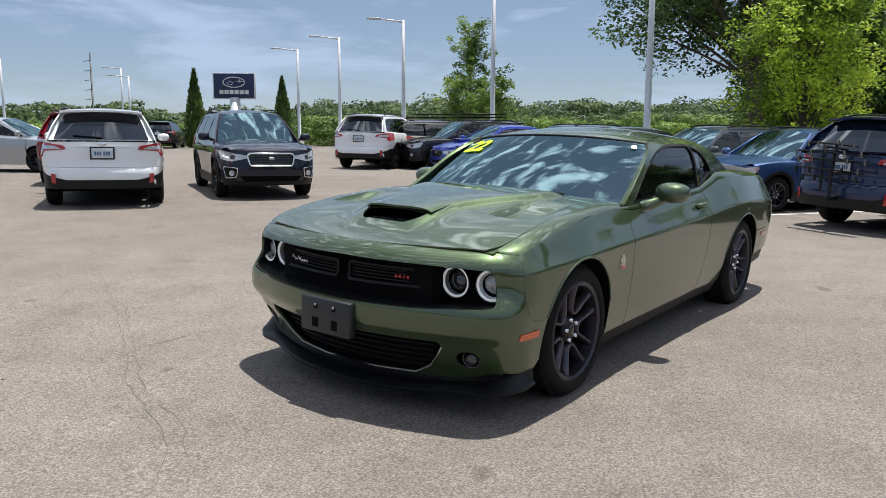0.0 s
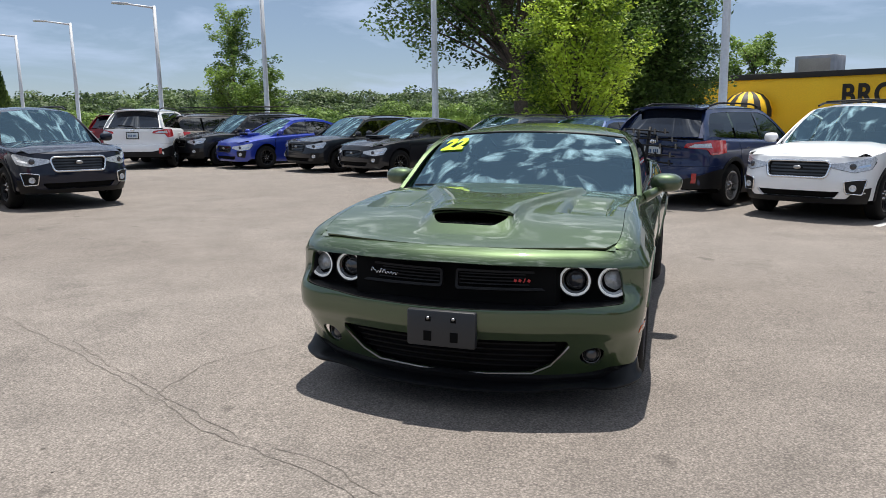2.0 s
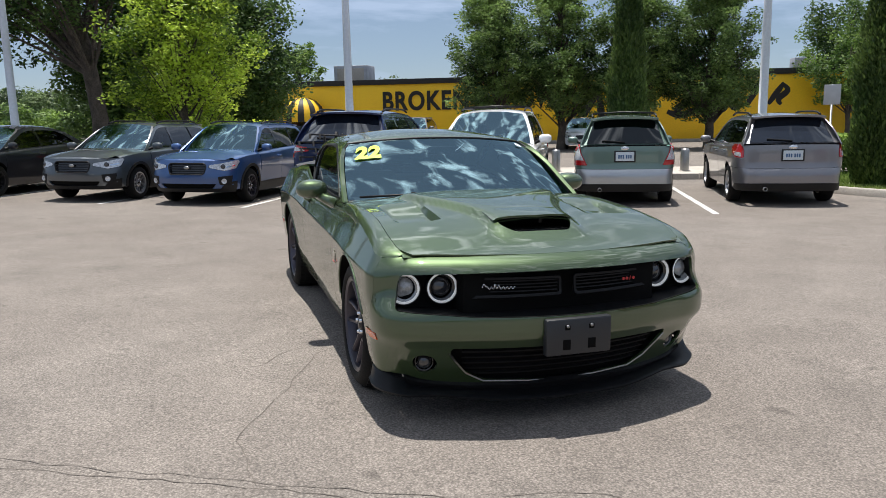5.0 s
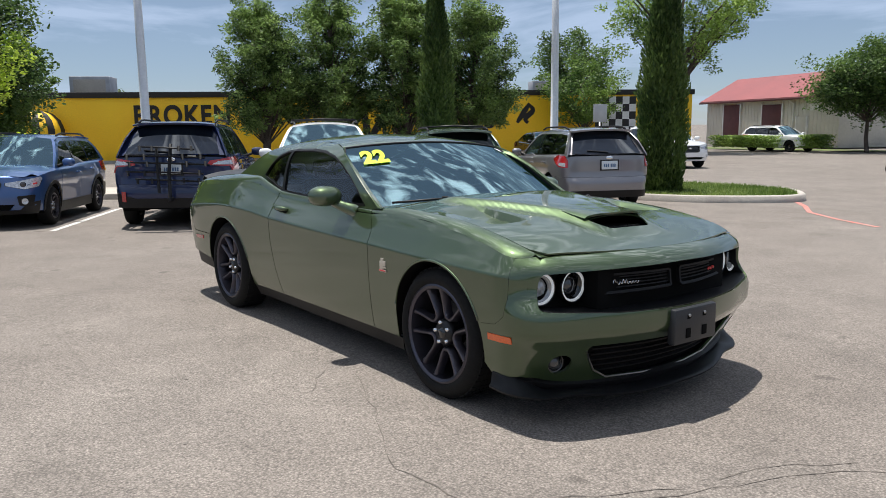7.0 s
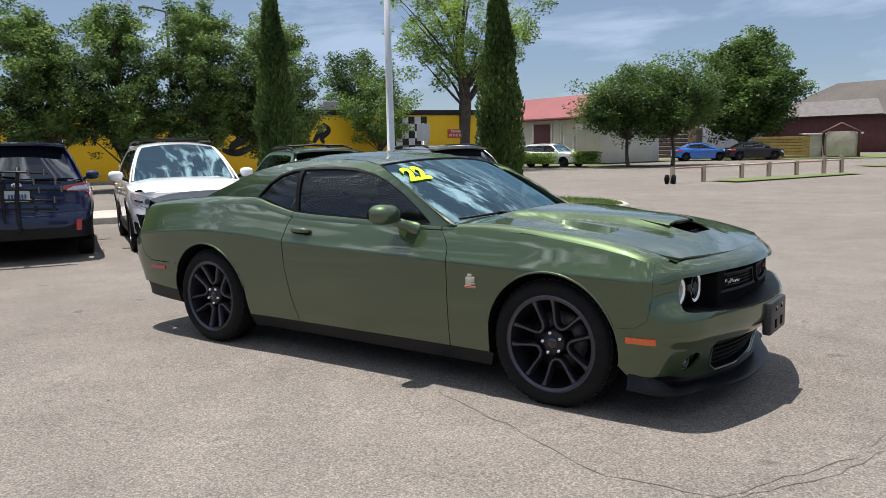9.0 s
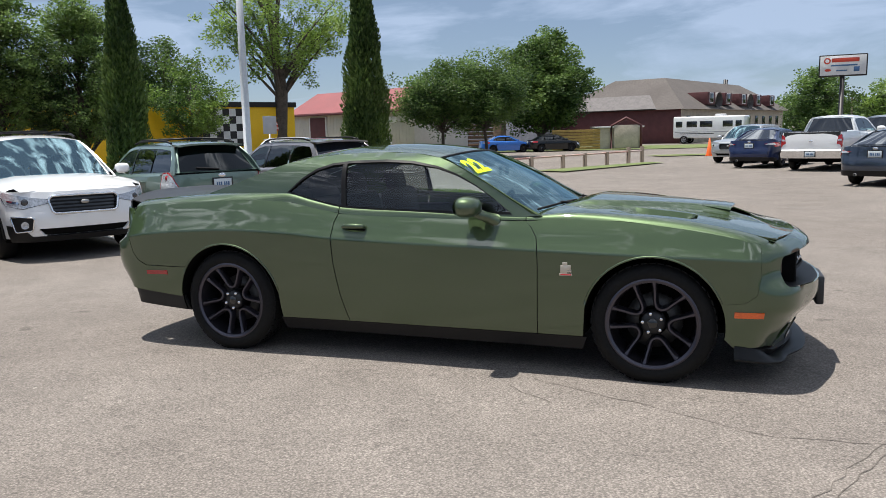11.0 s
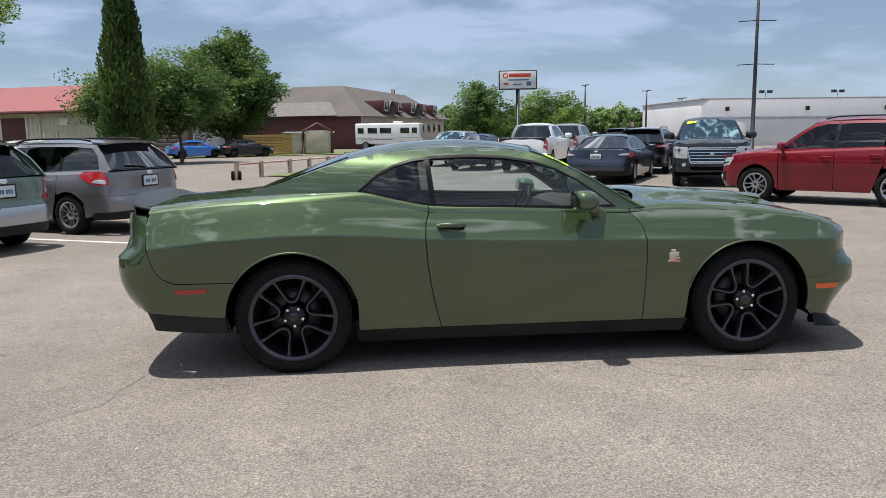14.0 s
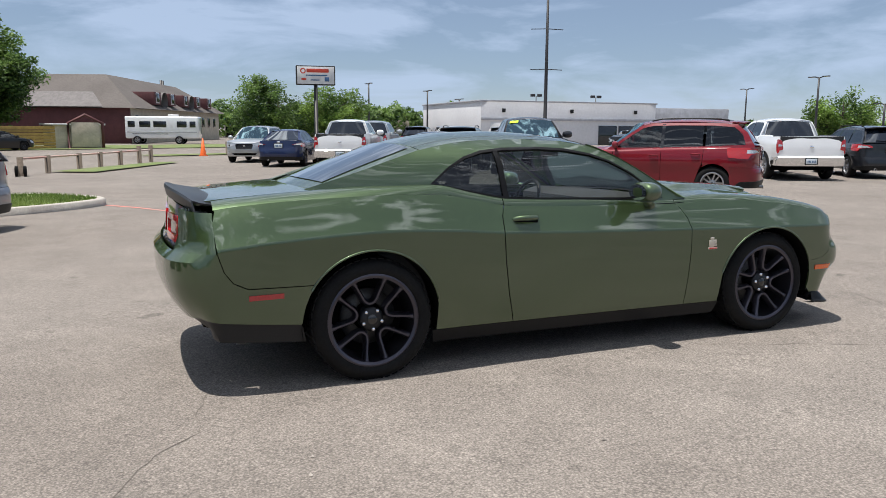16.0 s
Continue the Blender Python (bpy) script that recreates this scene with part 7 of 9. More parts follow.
for cx, cy, yaw, pt, kd, lb in ((-27.6, 16.2, -25, P_WHITE, SEDAN, "white sedan before the yellow wall"), (-25.6, 17.6, -25, P_SILVER, SEDAN, "silver sedan before the yellow wall"), (-19.2, 20.8, -28, P_BLACK, SEDAN, "black sedan before the yellow wall"), (-31.5, 9.0, -27, P_GREY, SUV, "grey SUV before the yellow wall"), (-14.2, 22.4, -28, P_WHITE, SUV, "white SUV before the yellow wall")):
    parked(kd, "sedan" if kd is SEDAN else "suv", stand(cx, cy, yaw), pt, lb, "cars before the yellow wall", (1, 1, 1), rails=False, cladding=False, far=True)
for k, (cx, cy, yaw, pt, kd) in enumerate(((8.6, 30.5, 64, P_SILVER, PICKUP), (11.5, 27.5, 64, P_WHITE, SUV), (13.0, 31.5, 64, P_GREY, SUV), (15.5, 29.5, 62, P_NAVY, SEDAN), (12.2, 23.8, 62, P_NAVY, SEDAN), (17.5, 34.5, 62, P_WHITE, SUV), (14.0, 38.5, 62, P_CHAR, SUV), (20.5, 24.5, 200, P_BLACK, PICKUP), (24.0, 20.5, 60, P_SILVER, SEDAN), (26.5, 18.5, 60, P_SLATE, SUV), (28.5, 24.5, 60, P_WHITE, SEDAN), (31.5, 21.5, 60, P_CHAR, SEDAN), (23.5, 30.5, 60, P_GREY, SEDAN), (33.0, 29.5, 60, P_RED, SUV), (3.2, 31.5, 246, P_SILVER, SUV))):
    parked(kd, {id(SUV): "suv", id(SEDAN): "sedan", id(PICKUP): "pickup_truck"}[id(kd)], stand(cx, cy, yaw), pt, pt.name.replace(" car paint", "") + " vehicle in the crowded far rows", "cars in the far rows", (1, 1, 1), rails=False, cladding=False, far=True, plate=False)


# ---- setting: street furniture, buildings ----
M_POLE = mat("white pole paint", (0.62, 0.64, 0.67), 0.4, 0.1, grain=0.06, grain_scale=20, color2=(0.55, 0.57, 0.6), scale2=0.8)
M_DPOLE = mat("dark pole paint", (0.03, 0.028, 0.03), 0.5, 0.2, grain=0.1)
M_WOODP = mat("weathered pole wood", (0.11, 0.085, 0.065), 0.9, grain=0.3, grain_scale=25, bump=0.4)
M_YELLOW = mat("yellow painted wall", (0.90, 0.56, 0.012), 0.6, grain=0.07, grain_scale=14, color2=(0.86, 0.50, 0.010), scale2=0.35, bump=0.15)
M_SIGNB = mat("black sign paint", (0.012, 0.011, 0.01), 0.6, grain=0.1)
M_SIGNW = mat("white sign face", (0.75, 0.75, 0.74), 0.45, grain=0.04)
M_SIGNNAVY = mat("navy sign face", (0.012, 0.022, 0.085), 0.35, grain=0.08)
M_SIGNRED = mat("red sign paint", (0.55, 0.06, 0.03), 0.5)
M_CONC = mat("concrete kerb", (0.42, 0.39, 0.35), 0.85, grain=0.15, grain_scale=40, color2=(0.34, 0.31, 0.28), scale2=1.5, bump=0.2)
M_WALKC = mat("pale concrete walk", (0.46, 0.42, 0.37), 0.85, grain=0.12, grain_scale=30, color2=(0.38, 0.34, 0.3), scale2=0.6, bump=0.15)
M_LINE = mat("worn white line paint", (0.62, 0.62, 0.60), 0.7, grain=0.2, grain_scale=25, color2=(0.45, 0.44, 0.42), scale2=3)
M_REDLINE = mat("worn red line paint", (0.55, 0.16, 0.13), 0.7, grain=0.2, grain_scale=25, color2=(0.4, 0.2, 0.17), scale2=3)
M_CRACK = mat("crack in asphalt", (0.13, 0.113, 0.098), 0.95, grain=0.3)
M_GRASS = mat("mown grass", (0.085, 0.13, 0.03), 0.8, grain=0.4, grain_scale=30, color2=(0.14, 0.16, 0.05), scale2=0.8, bump=0.8)
M_SIDING = mat("cream metal siding", (0.55, 0.53, 0.47), 0.55, grain=0.06, grain_scale=8, color2=(0.48, 0.46, 0.41), scale2=0.5)
M_REDROOF = mat("red metal roof", (0.25, 0.062, 0.062), 0.55, grain=0.08, grain_scale=10, color2=(0.21, 0.055, 0.055), scale2=0.4)
M_STONE = mat("brown field stone", (0.20, 0.13, 0.09), 0.85, grain=0.3, grain_scale=9, color2=(0.10, 0.07, 0.055), scale2=4, bump=0.5)
M_LOG = mat("weathered brown logs", (0.13, 0.075, 0.05), 0.85, grain=0.25, grain_scale=14, vary=0.25, bump=0.3)
M_MAROON = mat("maroon wall boards", (0.10, 0.03, 0.032), 0.7, grain=0.12, grain_scale=12)
M_SHINGLE = mat("grey brown shingles", (0.105, 0.092, 0.085), 0.9, grain=0.2, grain_scale=7, color2=(0.085, 0.074, 0.068), scale2=0.3)
M_SHINGLE2 = mat("paler grey shingles", (0.16, 0.148, 0.145), 0.9, grain=0.15, grain_scale=7)
M_STUCCO = mat("cream stucco", (0.52, 0.46, 0.37), 0.85, grain=0.08, grain_scale=10)
M_WHITEW = mat("white rendered wall", (0.66, 0.66, 0.68), 0.7, grain=0.05, grain_scale=5, color2=(0.6, 0.6, 0.62), scale2=0.3)
M_GREYW = mat("grey rendered wall", (0.42, 0.43, 0.47), 0.7, grain=0.05, grain_scale=5)
M_PANE = mat("dark window pane", (0.015, 0.018, 0.022), 0.05, coat=0.5)
M_BARK = mat("tree bark", (0.11, 0.088, 0.07), 0.95, grain=0.35, grain_scale=22, color2=(0.06, 0.048, 0.04), scale2=4, bump=0.6)
M_ORANGE = mat("orange cone plastic", (0.8, 0.14, 0.02), 0.5)
M_TIMBER = mat("yellowed fence boards", (0.42, 0.27, 0.08), 0.8, grain=0.2, grain_scale=12, vary=0.15)
M_RAIL = mat("pale rail paint", (0.52, 0.42, 0.38), 0.7, grain=0.2, color2=(0.45, 0.2, 0.16), scale2=1.2)
M_RUST = mat("brick red post paint", (0.42, 0.13, 0.08), 0.8, grain=0.2)


def light_pole(x, y, h, yaw, label="tall white car park light pole", arm=1.1, mat_=None, double=False):
    mat_ = mat_ or M_POLE
    z = ground_z(x, y)
    ob = thing("light_pole", pose(x, y, z, 0, 0, yaw), label, "lamp post", "light poles")
    b = bmesh.new()
    tube(b, [(0, 0, 0.5), (0, 0, h * 0.5), (0, 0, h)], [0.105, 0.09, 0.07], 12)
    part("pole", b, mat_, ob)
    b = lathe(bmesh.new(), [(0.28, -0.3), (0.28, 0.48), (0.25, 0.52), (0.1, 0.53)], 20, "z")
    part("footing", b, M_CONC, ob)
    for sg in ((1, -1) if double else (1,)):
        b = bmesh.new()
        tube(b, [(0, 0, h - 0.08), (sg * arm * 0.5, 0, h - 0.03), (sg * arm, 0, h + 0.02)], [0.05, 0.04, 0.035], 8)
        part("arm", b, mat_, ob)
        b = box(bmesh.new(), (sg * (arm + 0.25), 0, h + 0.03), (0.62, 0.30, 0.07), 0.025)
        hd = part("lamp_head", b, mat_, ob)
        part("lamp_glass", box(bmesh.new(), (sg * (arm + 0.27), 0, h - 0.008), (0.4, 0.22, 0.012), 0.004), M_LENS, hd)
    return ob


for px, py, ph in ((-20.33, -13.79, 6.9), (-16.3, -5.9, 6.9), (-13.12, 2.01, 6.9), (-9.07, 10.85, 6.9), (-22.7, -20.2, 6.15), (-27.0, -28.4, 6.3), (-28.8, -33.7, 6.1)):
    light_pole(px, py, ph - ground_z(px, py) * 0, 318)
for px, py, ph in ((-34, -62, 6.5), (-22, -58, 6.2), (-10, -52, 6.4), (-31, -56, 5.4)):
    light_pole(px, py, ph, 318)
for px, py, ph in ((21.3, 72, 6.0), (27, 70, 5.3), (31.5, 72.0, 4.6), (62, 62, 6.0), (48, 40, 5.6), (53, 38, 3.6), (58, 40, 3.7)):
    light_pole(px, py, ph, 90, "thin street light behind the car rows", 0.4, M_DPOLE, True)
light_pole(-29.5, 19.3, 8.4, 70, "dark twin-headed light pole behind the trees", 0.7, M_DPOLE, True)


def sign_post(x, y, yaw, h, w, face_h, face_mat, label, name="pylon_sign", post_r=0.16):
    z = ground_z(x, y)
    ob = thing(name, pose(x, y, z, 0, 0, yaw), label, "sign")
    part("post", tube(bmesh.new(), [(0, 0, -0.1), (0, 0, h - face_h + 0.1)], post_r, 12), M_POLE if face_mat is M_SIGNNAVY else M_DPOLE, ob)
    part("cabinet", box(bmesh.new(), (0, 0, h - face_h / 2), (0.4, w, face_h), 0.03), M_SIGNB if face_mat is M_SIGNW else M_POLE, ob)
    for sx in (0.204, -0.204):
        part("face", box(bmesh.new(), (sx, 0, h - face_h / 2), (0.012, w - 0.12, face_h - 0.12), 0.003), face_mat, ob)
    return ob


sg1 = sign_post(-29.7, -41.0, 40, 4.99, 2.85, 1.76, M_SIGNNAVY, "navy dealer sign with an oval emblem on a pale post", post_r=0.36)
b = bmesh.new()
ell = [(0.216, 0.73 * math.cos(a), 4.36 + 0.34 * math.sin(a)) for a in np.linspace(0, 2 * math.pi, 33)]
tube(b, ell, 0.035, 6, False)
for dy, dz, r_ in ((0.38, 0.07, 0.14), (-0.1, -0.02, 0.06), (-0.26, 0.05, 0.06), (-0.42, -0.05, 0.06), (-0.17, -0.15, 0.05), (-0.36, -0.18, 0.05)):
    tube(b, [(0.216, dy - r_ * 2, 4.36 + dz), (0.216, dy, 4.36 + dz), (0.216, dy + r_ * 2, 4.36 + dz)], [0.004, r_ * 0.28, 0.004], 6)
    tube(b, [(0.216, dy, 4.36 + dz - r_), (0.216, dy, 4.36 + dz), (0.216, dy, 4.36 + dz + r_)], [0.004, r_ * 0.22, 0.004], 6)
part("emblem", b, M_SIGNW, sg1, "white oval with stars")
for i in range(6):
    part("name_bar", box(bmesh.new(), (0.214, -0.85 + 0.34 * i, 3.70), (0.014, 0.27, 0.28), 0.03), M_SIGNW, sg1)
sg2 = sign_post(7.8, 38.9, -98, 5.0, 2.2, 1.08, M_SIGNW, "white dealer sign in a black frame on a steel post", post_r=0.11)
b = bmesh.new()
box(b, (0.214, 0.1, 4.72), (0.012, 1.25, 0.20), 0.03)
lathe(b, [(0.16, 0.21), (0.11, 0.216), (0.09, 0.21)], 20, "x", Matrix.Translation((0, -0.72, 4.70)))
part("name_bar", b, M_SIGNRED, sg2, "red name bar and ring")
for c_, s_ in (((0.214, 0.05, 4.46), (0.012, 1.2, 0.07)), ((0.214, 0.62, 4.25), (0.012, 0.26, 0.24)), ((0.214, -0.05, 4.2), (0.012, 0.5, 0.06))):
    part("small_bar", box(bmesh.new(), c_, s_, 0.01), M_PLATEB, sg2, "blue bar of small writing")
part("small_oval", lathe(bmesh.new(), [(0.0005, 0.218), (0.1, 0.216)], 16, "x", Matrix.Translation((0, -0.68, 4.24)) @ Matrix.Diagonal((1, 1.5, 0.7, 1))), M_SIGNRED, sg2)

# tall dark mast with cross arms
ms = thing("mast", pose(16.08, 27.26, ground_z(16, 27)), "tall dark steel mast with thin cross arms", "mast")
part("pole", tube(bmesh.new(), [(0, 0, -0.1), (0, 0, 4), (0, 0, 8.6)], [0.10, 0.08, 0.05], 10), M_DPOLE, ms)
for z_ in (4.25, 6.1, 7.9):
    part("cross_arm", tube(bmesh.new(), [(-0.75, 0.2, z_), (0, 0.0, z_ + 0.03), (0.75, -0.2, z_)], 0.02, 6), M_DPOLE, ms)
lm = thing("lattice_mast", pose(-28.4, -57.0, ground_z(-28.4, -57), 0, 0, 30), "thin dark steel mast with short side arms", "mast")
part("pole", tube(bmesh.new(), [(0, 0, -0.1), (0, 0, 7.1)], [0.10, 0.05], 8), M_DPOLE, lm)
for k in range(5):
    part("side_arm", tube(bmesh.new(), [(0, 0, 6.5 - 0.75 * k), (0.05, -0.55, 6.42 - 0.75 * k)], 0.025, 6), M_DPOLE, lm)
for ux, uy, uh in ((-40.0, 27.0, 6.2), (17.0, 98.0, 5.2)):
    up = thing("utility_pole", pose(ux, uy, ground_z(ux, uy), 0, 0, 30), "weathered wooden utility pole", "pole", "utility poles")
    part("pole", tube(bmesh.new(), [(0, 0, -0.1), (0, 0, uh)], [0.15, 0.1], 8), M_WOODP, up)
    for k in range(2):
        part("cross_arm", box(bmesh.new(), (0, 0, uh - 0.4 - 0.7 * k), (0.1, 1.7, 0.1), 0.01), M_WOODP, up)

ts = thing("traffic_sign", pose(-10.66, 14.43, ground_z(-10, 14), 0, 0, -42), "small grey traffic sign seen from its back", "sign")
part("post", tube(bmesh.new(), [(0, 0, -0.1), (0, 0, 2.25)], 0.03, 8), M_STEEL, ts)
part("plate", box(bmesh.new(), (0.04, 0, 1.98), (0.012, 0.40, 0.52), 0.004), M_GREYW, ts)

# yellow building with its black cornice and painted words
WA, WB = Vector((-42.2, 1.4, 0)), Vector((-22.59, 36.5, 0))
wdir = (WB - WA).normalized()
wyaw = math.degrees(math.atan2(wdir.y, wdir.x))
wlen = (WB - WA).length
yb = thing("yellow_building", pose(WA.x, WA.y, -0.3, 0, 0, wyaw), "long low yellow building with black cornice and painted words", "building", kind="")
WH = 3.56
part("wall", box(bmesh.new(), (wlen / 2, 6, WH / 2), (wlen, 12, WH), 0.02), M_YELLOW, yb)
part("cornice", box(bmesh.new(), (wlen / 2, 6, WH + 0.14), (wlen + 0.2, 12.2, 0.30), 0.02), M_SIGNB, yb)
part("base_band", box(bmesh.new(), (wlen / 2, 5.98, 0.14), (wlen + 0.02, 12.02, 0.28), 0.01), M_CONC, yb)
for ux_, sz in ((4.8, (2.3, 1.8, 1.25)), (33.0, (1.2, 1.2, 0.9))):
    rf = part("roof_unit", box(bmesh.new(), (ux_, 7.5, WH + 0.3 + sz[2] / 2), sz, 0.03), M_GREYW, yb)
    part("unit_grille", box(bmesh.new(), (ux_, 7.5 - sz[1] / 2 - 0.01, WH + 0.3 + sz[2] / 2), (sz[0] * 0.8, 0.02, sz[2] * 0.7), 0.005), M_WALKC, rf)
for word, u0, u1 in (("BROKEN", 8.75, 13.68), ("ARROW", 14.35, 18.6)):
    me = text_mesh(word, 1.5, 0.02, "words", 0.0, 1.12, 0.045)
    xs_ = [v.co.x for v in me.vertices]
    ys_ = [v.co.y for v in me.vertices]
    tb = bmesh.new()
    tb.from_mesh(me)
    kx, ky = (u1 - u0) / (max(xs_) - min(xs_)), 1.10 / (max(ys_) - min(ys_))
    tb.transform(Matrix.Translation((u0, -0.03, 2.07)) @ Matrix.Rotation(radians(90), 4, "X") @ Matrix.Diagonal((kx, ky, 1.0, 1.0)) @ Matrix.Translation((-min(xs_), -min(ys_), 0)))
    part("painted_word", tb, M_SIGNB, yb, "black block capitals on the yellow wall", smooth=False)


def brush(pts, w, name="painted_script"):
    """A broad painted stroke on the wall."""
    b = bmesh.new()
    prev = None
    for i, (u, z_) in enumerate(pts):
        a, c = pts[max(i - 1, 0)], pts[min(i + 1, len(pts) - 1)]
        d = Vector((c[0] - a[0], c[1] - a[1])).normalized()
        ww = w * (0.45 + 0.55 * math.sin(math.pi * min(max((i + 0.5) / len(pts), 0), 1)))
        cur = [b.verts.new((u - d.y * ww, -0.012, z_ + d.x * ww)), b.verts.new((u + d.y * ww, -0.012, z_ - d.x * ww))]
        if prev:
            b.faces.new((prev[0], prev[1], cur[1], cur[0]))
        prev = cur
    part(name, b, M_SIGNB, yb, "black brush script stroke, not lettered")


bz = lambda u: 0.75 + 0.115 * (u - 19.4)           # the script climbs to the right
brush([(19.4 + 0.12 * i, bz(19.4) + 0.17 * i) for i in range(13)], 0.22)
brush([(20.9 + 0.02 * i, bz(21) + 1.8 - 0.16 * i) for i in range(11)], 0.20)
brush([(21.1 + 0.10 * i, bz(21) + 0.1 + 0.17 * i) for i in range(12)], 0.20)
brush([(22.2 + 0.06 * i, bz(22.4) + 1.75 - 0.17 * i + 0.01 * i * i) for i in range(13)], 0.20)
for u_ in (22.9, 23.6):
    brush([(u_ + 0.28 * math.cos(a_), bz(u_) + 0.5 + 0.40 * math.sin(a_)) for a_ in np.linspace(0.3, 5.6, 14)], 0.15)
brush([(26.9 - 0.16 * i, bz(26.9) + 1.75 + 0.25 * math.sin(0.4 * i)) for i in range(9)], 0.20)
brush([(25.6 + 0.6 * math.sin(0.45 * i), bz(25.6) + 1.75 - 0.14 * i) for i in range(13)], 0.24)
brush([(24.5 + 0.22 * i, bz(25) + 0.35 - 0.2 * math.sin(0.5 * i)) for i in range(9)], 0.20)
brush([(26.7 + 0.08 * i, bz(26.7) - 0.35 + 0.15 * i) for i in range(10)], 0.18)
for u_ in (27.3, 28.0):
    brush([(u_ + 0.27 * math.cos(a_), bz(u_) + 0.45 + 0.36 * math.sin(a_)) for a_ in np.linspace(0.3, 5.9, 14)], 0.15)
brush([(28.5 + 0.07 * i, bz(28.6) + 0.1 + 0.14 * i) for i in range(12)], 0.18)
brush([(28.5 + 0.18 * i, bz(28.9) + 1.05 + 0.05 * i) for i in range(6)], 0.13)
brush([(29.6 + 0.08 * i, bz(29.6) + 0.1 + 0.12 * i) for i in range(10)], 0.16)
brush([(30.3 + 0.22 * math.sin(0.6 * i), bz(30.3) + 1.0 - 0.10 * i) for i in range(11)], 0.16)
for i in range(6):
    for j in range(5):
        part("checker_square", box(bmesh.new(), (34.45 + 0.41 * i, -0.02, 1.52 + 0.43 * j), (0.41, 0.04, 0.43), 0.0), M_SIGNB if (i + j) % 2 else M_SIGNW, yb)
aw = part("awning", lathe(bmesh.new(), [(1.4, 0.0), (1.38, 0.4), (1.2, 0.85), (0.85, 1.18), (0.4, 1.36), (0.01, 1.4)], 24, "z", Matrix.Translation((3.9, -0.02, 1.55))), M_YELLOW, yb, "domed yellow and black striped awning")
for k in range(6):
    a0 = radians(180 + 15 + 30 * k)
    b = bmesh.new()
    prev = None
    for r_, h_ in ((1.41, 0.0), (1.39, 0.4), (1.21, 0.86), (0.86, 1.19), (0.41, 1.37)):
        cur = [b.verts.new((3.9 + r_ * 1.005 * math.cos(a0 + s_), -0.02 + r_ * 1.005 * math.sin(a0 + s_), 1.55 + h_ + 0.004)) for s_ in (-0.13, 0.13)]
        if prev:
            b.faces.new((prev[0], prev[1], cur[1], cur[0]))
        prev = cur
    part("awning_stripe", b, M_SIGNB, aw)
ps = part("parking_sign", box(bmesh.new(), (38.75, -0.03, 2.42), (1.3, 0.05, 0.52), 0.01), M_SIGNRED, yb, "red parking sign with white capitals")
for word, z_ in (("PARKING", 2.55), ("IN THE REAR", 2.31)):
    tb = bmesh.new()
    tb.from_mesh(text_mesh(word, 0.22, 0.004, "words", 0.0, 1.0, 0.004))
    tb.transform(Matrix.Translation((38.75, -0.062, z_)) @ Matrix.Rotation(radians(90), 4, "X") @ Matrix.Diagonal((0.92, 1, 1, 1)))
    part("sign_word", tb, M_SIGNW, ps, "white capitals", smooth=False)
part("entrance", box(bmesh.new(), (3.9, -0.02, 0.80), (2.2, 0.1, 1.55), 0.02), M_PANE, yb)

# red-roofed metal building
rb_ = thing("metal_building", pose(-26.5, 49.4, -0.1, 0, 0, -22), "cream metal building with a red roof and maroon doors", "building")
part("wall", box(bmesh.new(), (1.7, 3.0, 1.65), (13.8, 6, 3.3), 0.02), M_SIDING, rb_)
for k in range(40):
    part("wall_rib", box(bmesh.new(), (-5.0 + 0.345 * k, -0.01, 1.65), (0.045, 0.03, 3.2), 0.005), M_SIDING, rb_)
b = bmesh.new()
vs = [b.verts.new((x_, y_, z_ + dz)) for dz in (0.0, 0.12) for x_, y_, z_ in ((-5.6, -0.4, 3.22), (8.9, -0.4, 3.22), (8.9, 3.0, 5.0), (-5.6, 3.0, 5.0), (-5.6, 6.4, 3.22), (8.9, 6.4, 3.22))]
for f in ((6, 7, 8, 9), (9, 8, 11, 10), (0, 1, 7, 6), (4, 10, 11, 5), (0, 3, 2, 1), (3, 4, 5, 2), (0, 6, 9, 3), (3, 9, 10, 4), (1, 2, 8, 7), (2, 5, 11, 8)):
    b.faces.new([vs[i] for i in f])
part("roof", b, M_REDROOF, rb_, smooth=False)
for gx in (-5.18, 8.6):
    b = bmesh.new()
    b.faces.new([b.verts.new(p) for p in ((gx, 0.0, 3.28), (gx, 6.0, 3.28), (gx, 3.0, 4.95))])
    part("gable", b, M_SIDING, rb_, smooth=False)
for dx, w_, h_, mt in ((-2.0, 1.9, 3.0, M_MAROON), (2.45, 2.0, 2.9, M_MAROON), (5.4, 0.9, 2.0, M_SIDING)):
    dr = part("door", box(bmesh.new(), (dx, -0.04, h_ / 2), (w_, 0.1, h_), 0.02), mt, rb_)
    for sx in (-1, 1):
        part("door_post", box(bmesh.new(), (dx + sx * (w_ / 2 + 0.06), -0.05, h_ / 2), (0.12, 0.12, h_ + 0.1), 0.01), M_SIGNW, dr)
part("wall_sign", box(bmesh.new(), (6.5, -0.04, 2.62), (0.75, 0.05, 0.42), 0.01), M_SIGNW, rb_)
part("downpipe", tube(bmesh.new(), [(4.3, -0.42, 3.2), (4.6, -0.08, 2.9), (4.6, -0.08, 0.2)], 0.05, 6), M_SIGNW, rb_)
part("gutter", box(bmesh.new(), (1.65, -0.46, 3.22), (14.5, 0.12, 0.14), 0.03), M_MAROON, rb_)

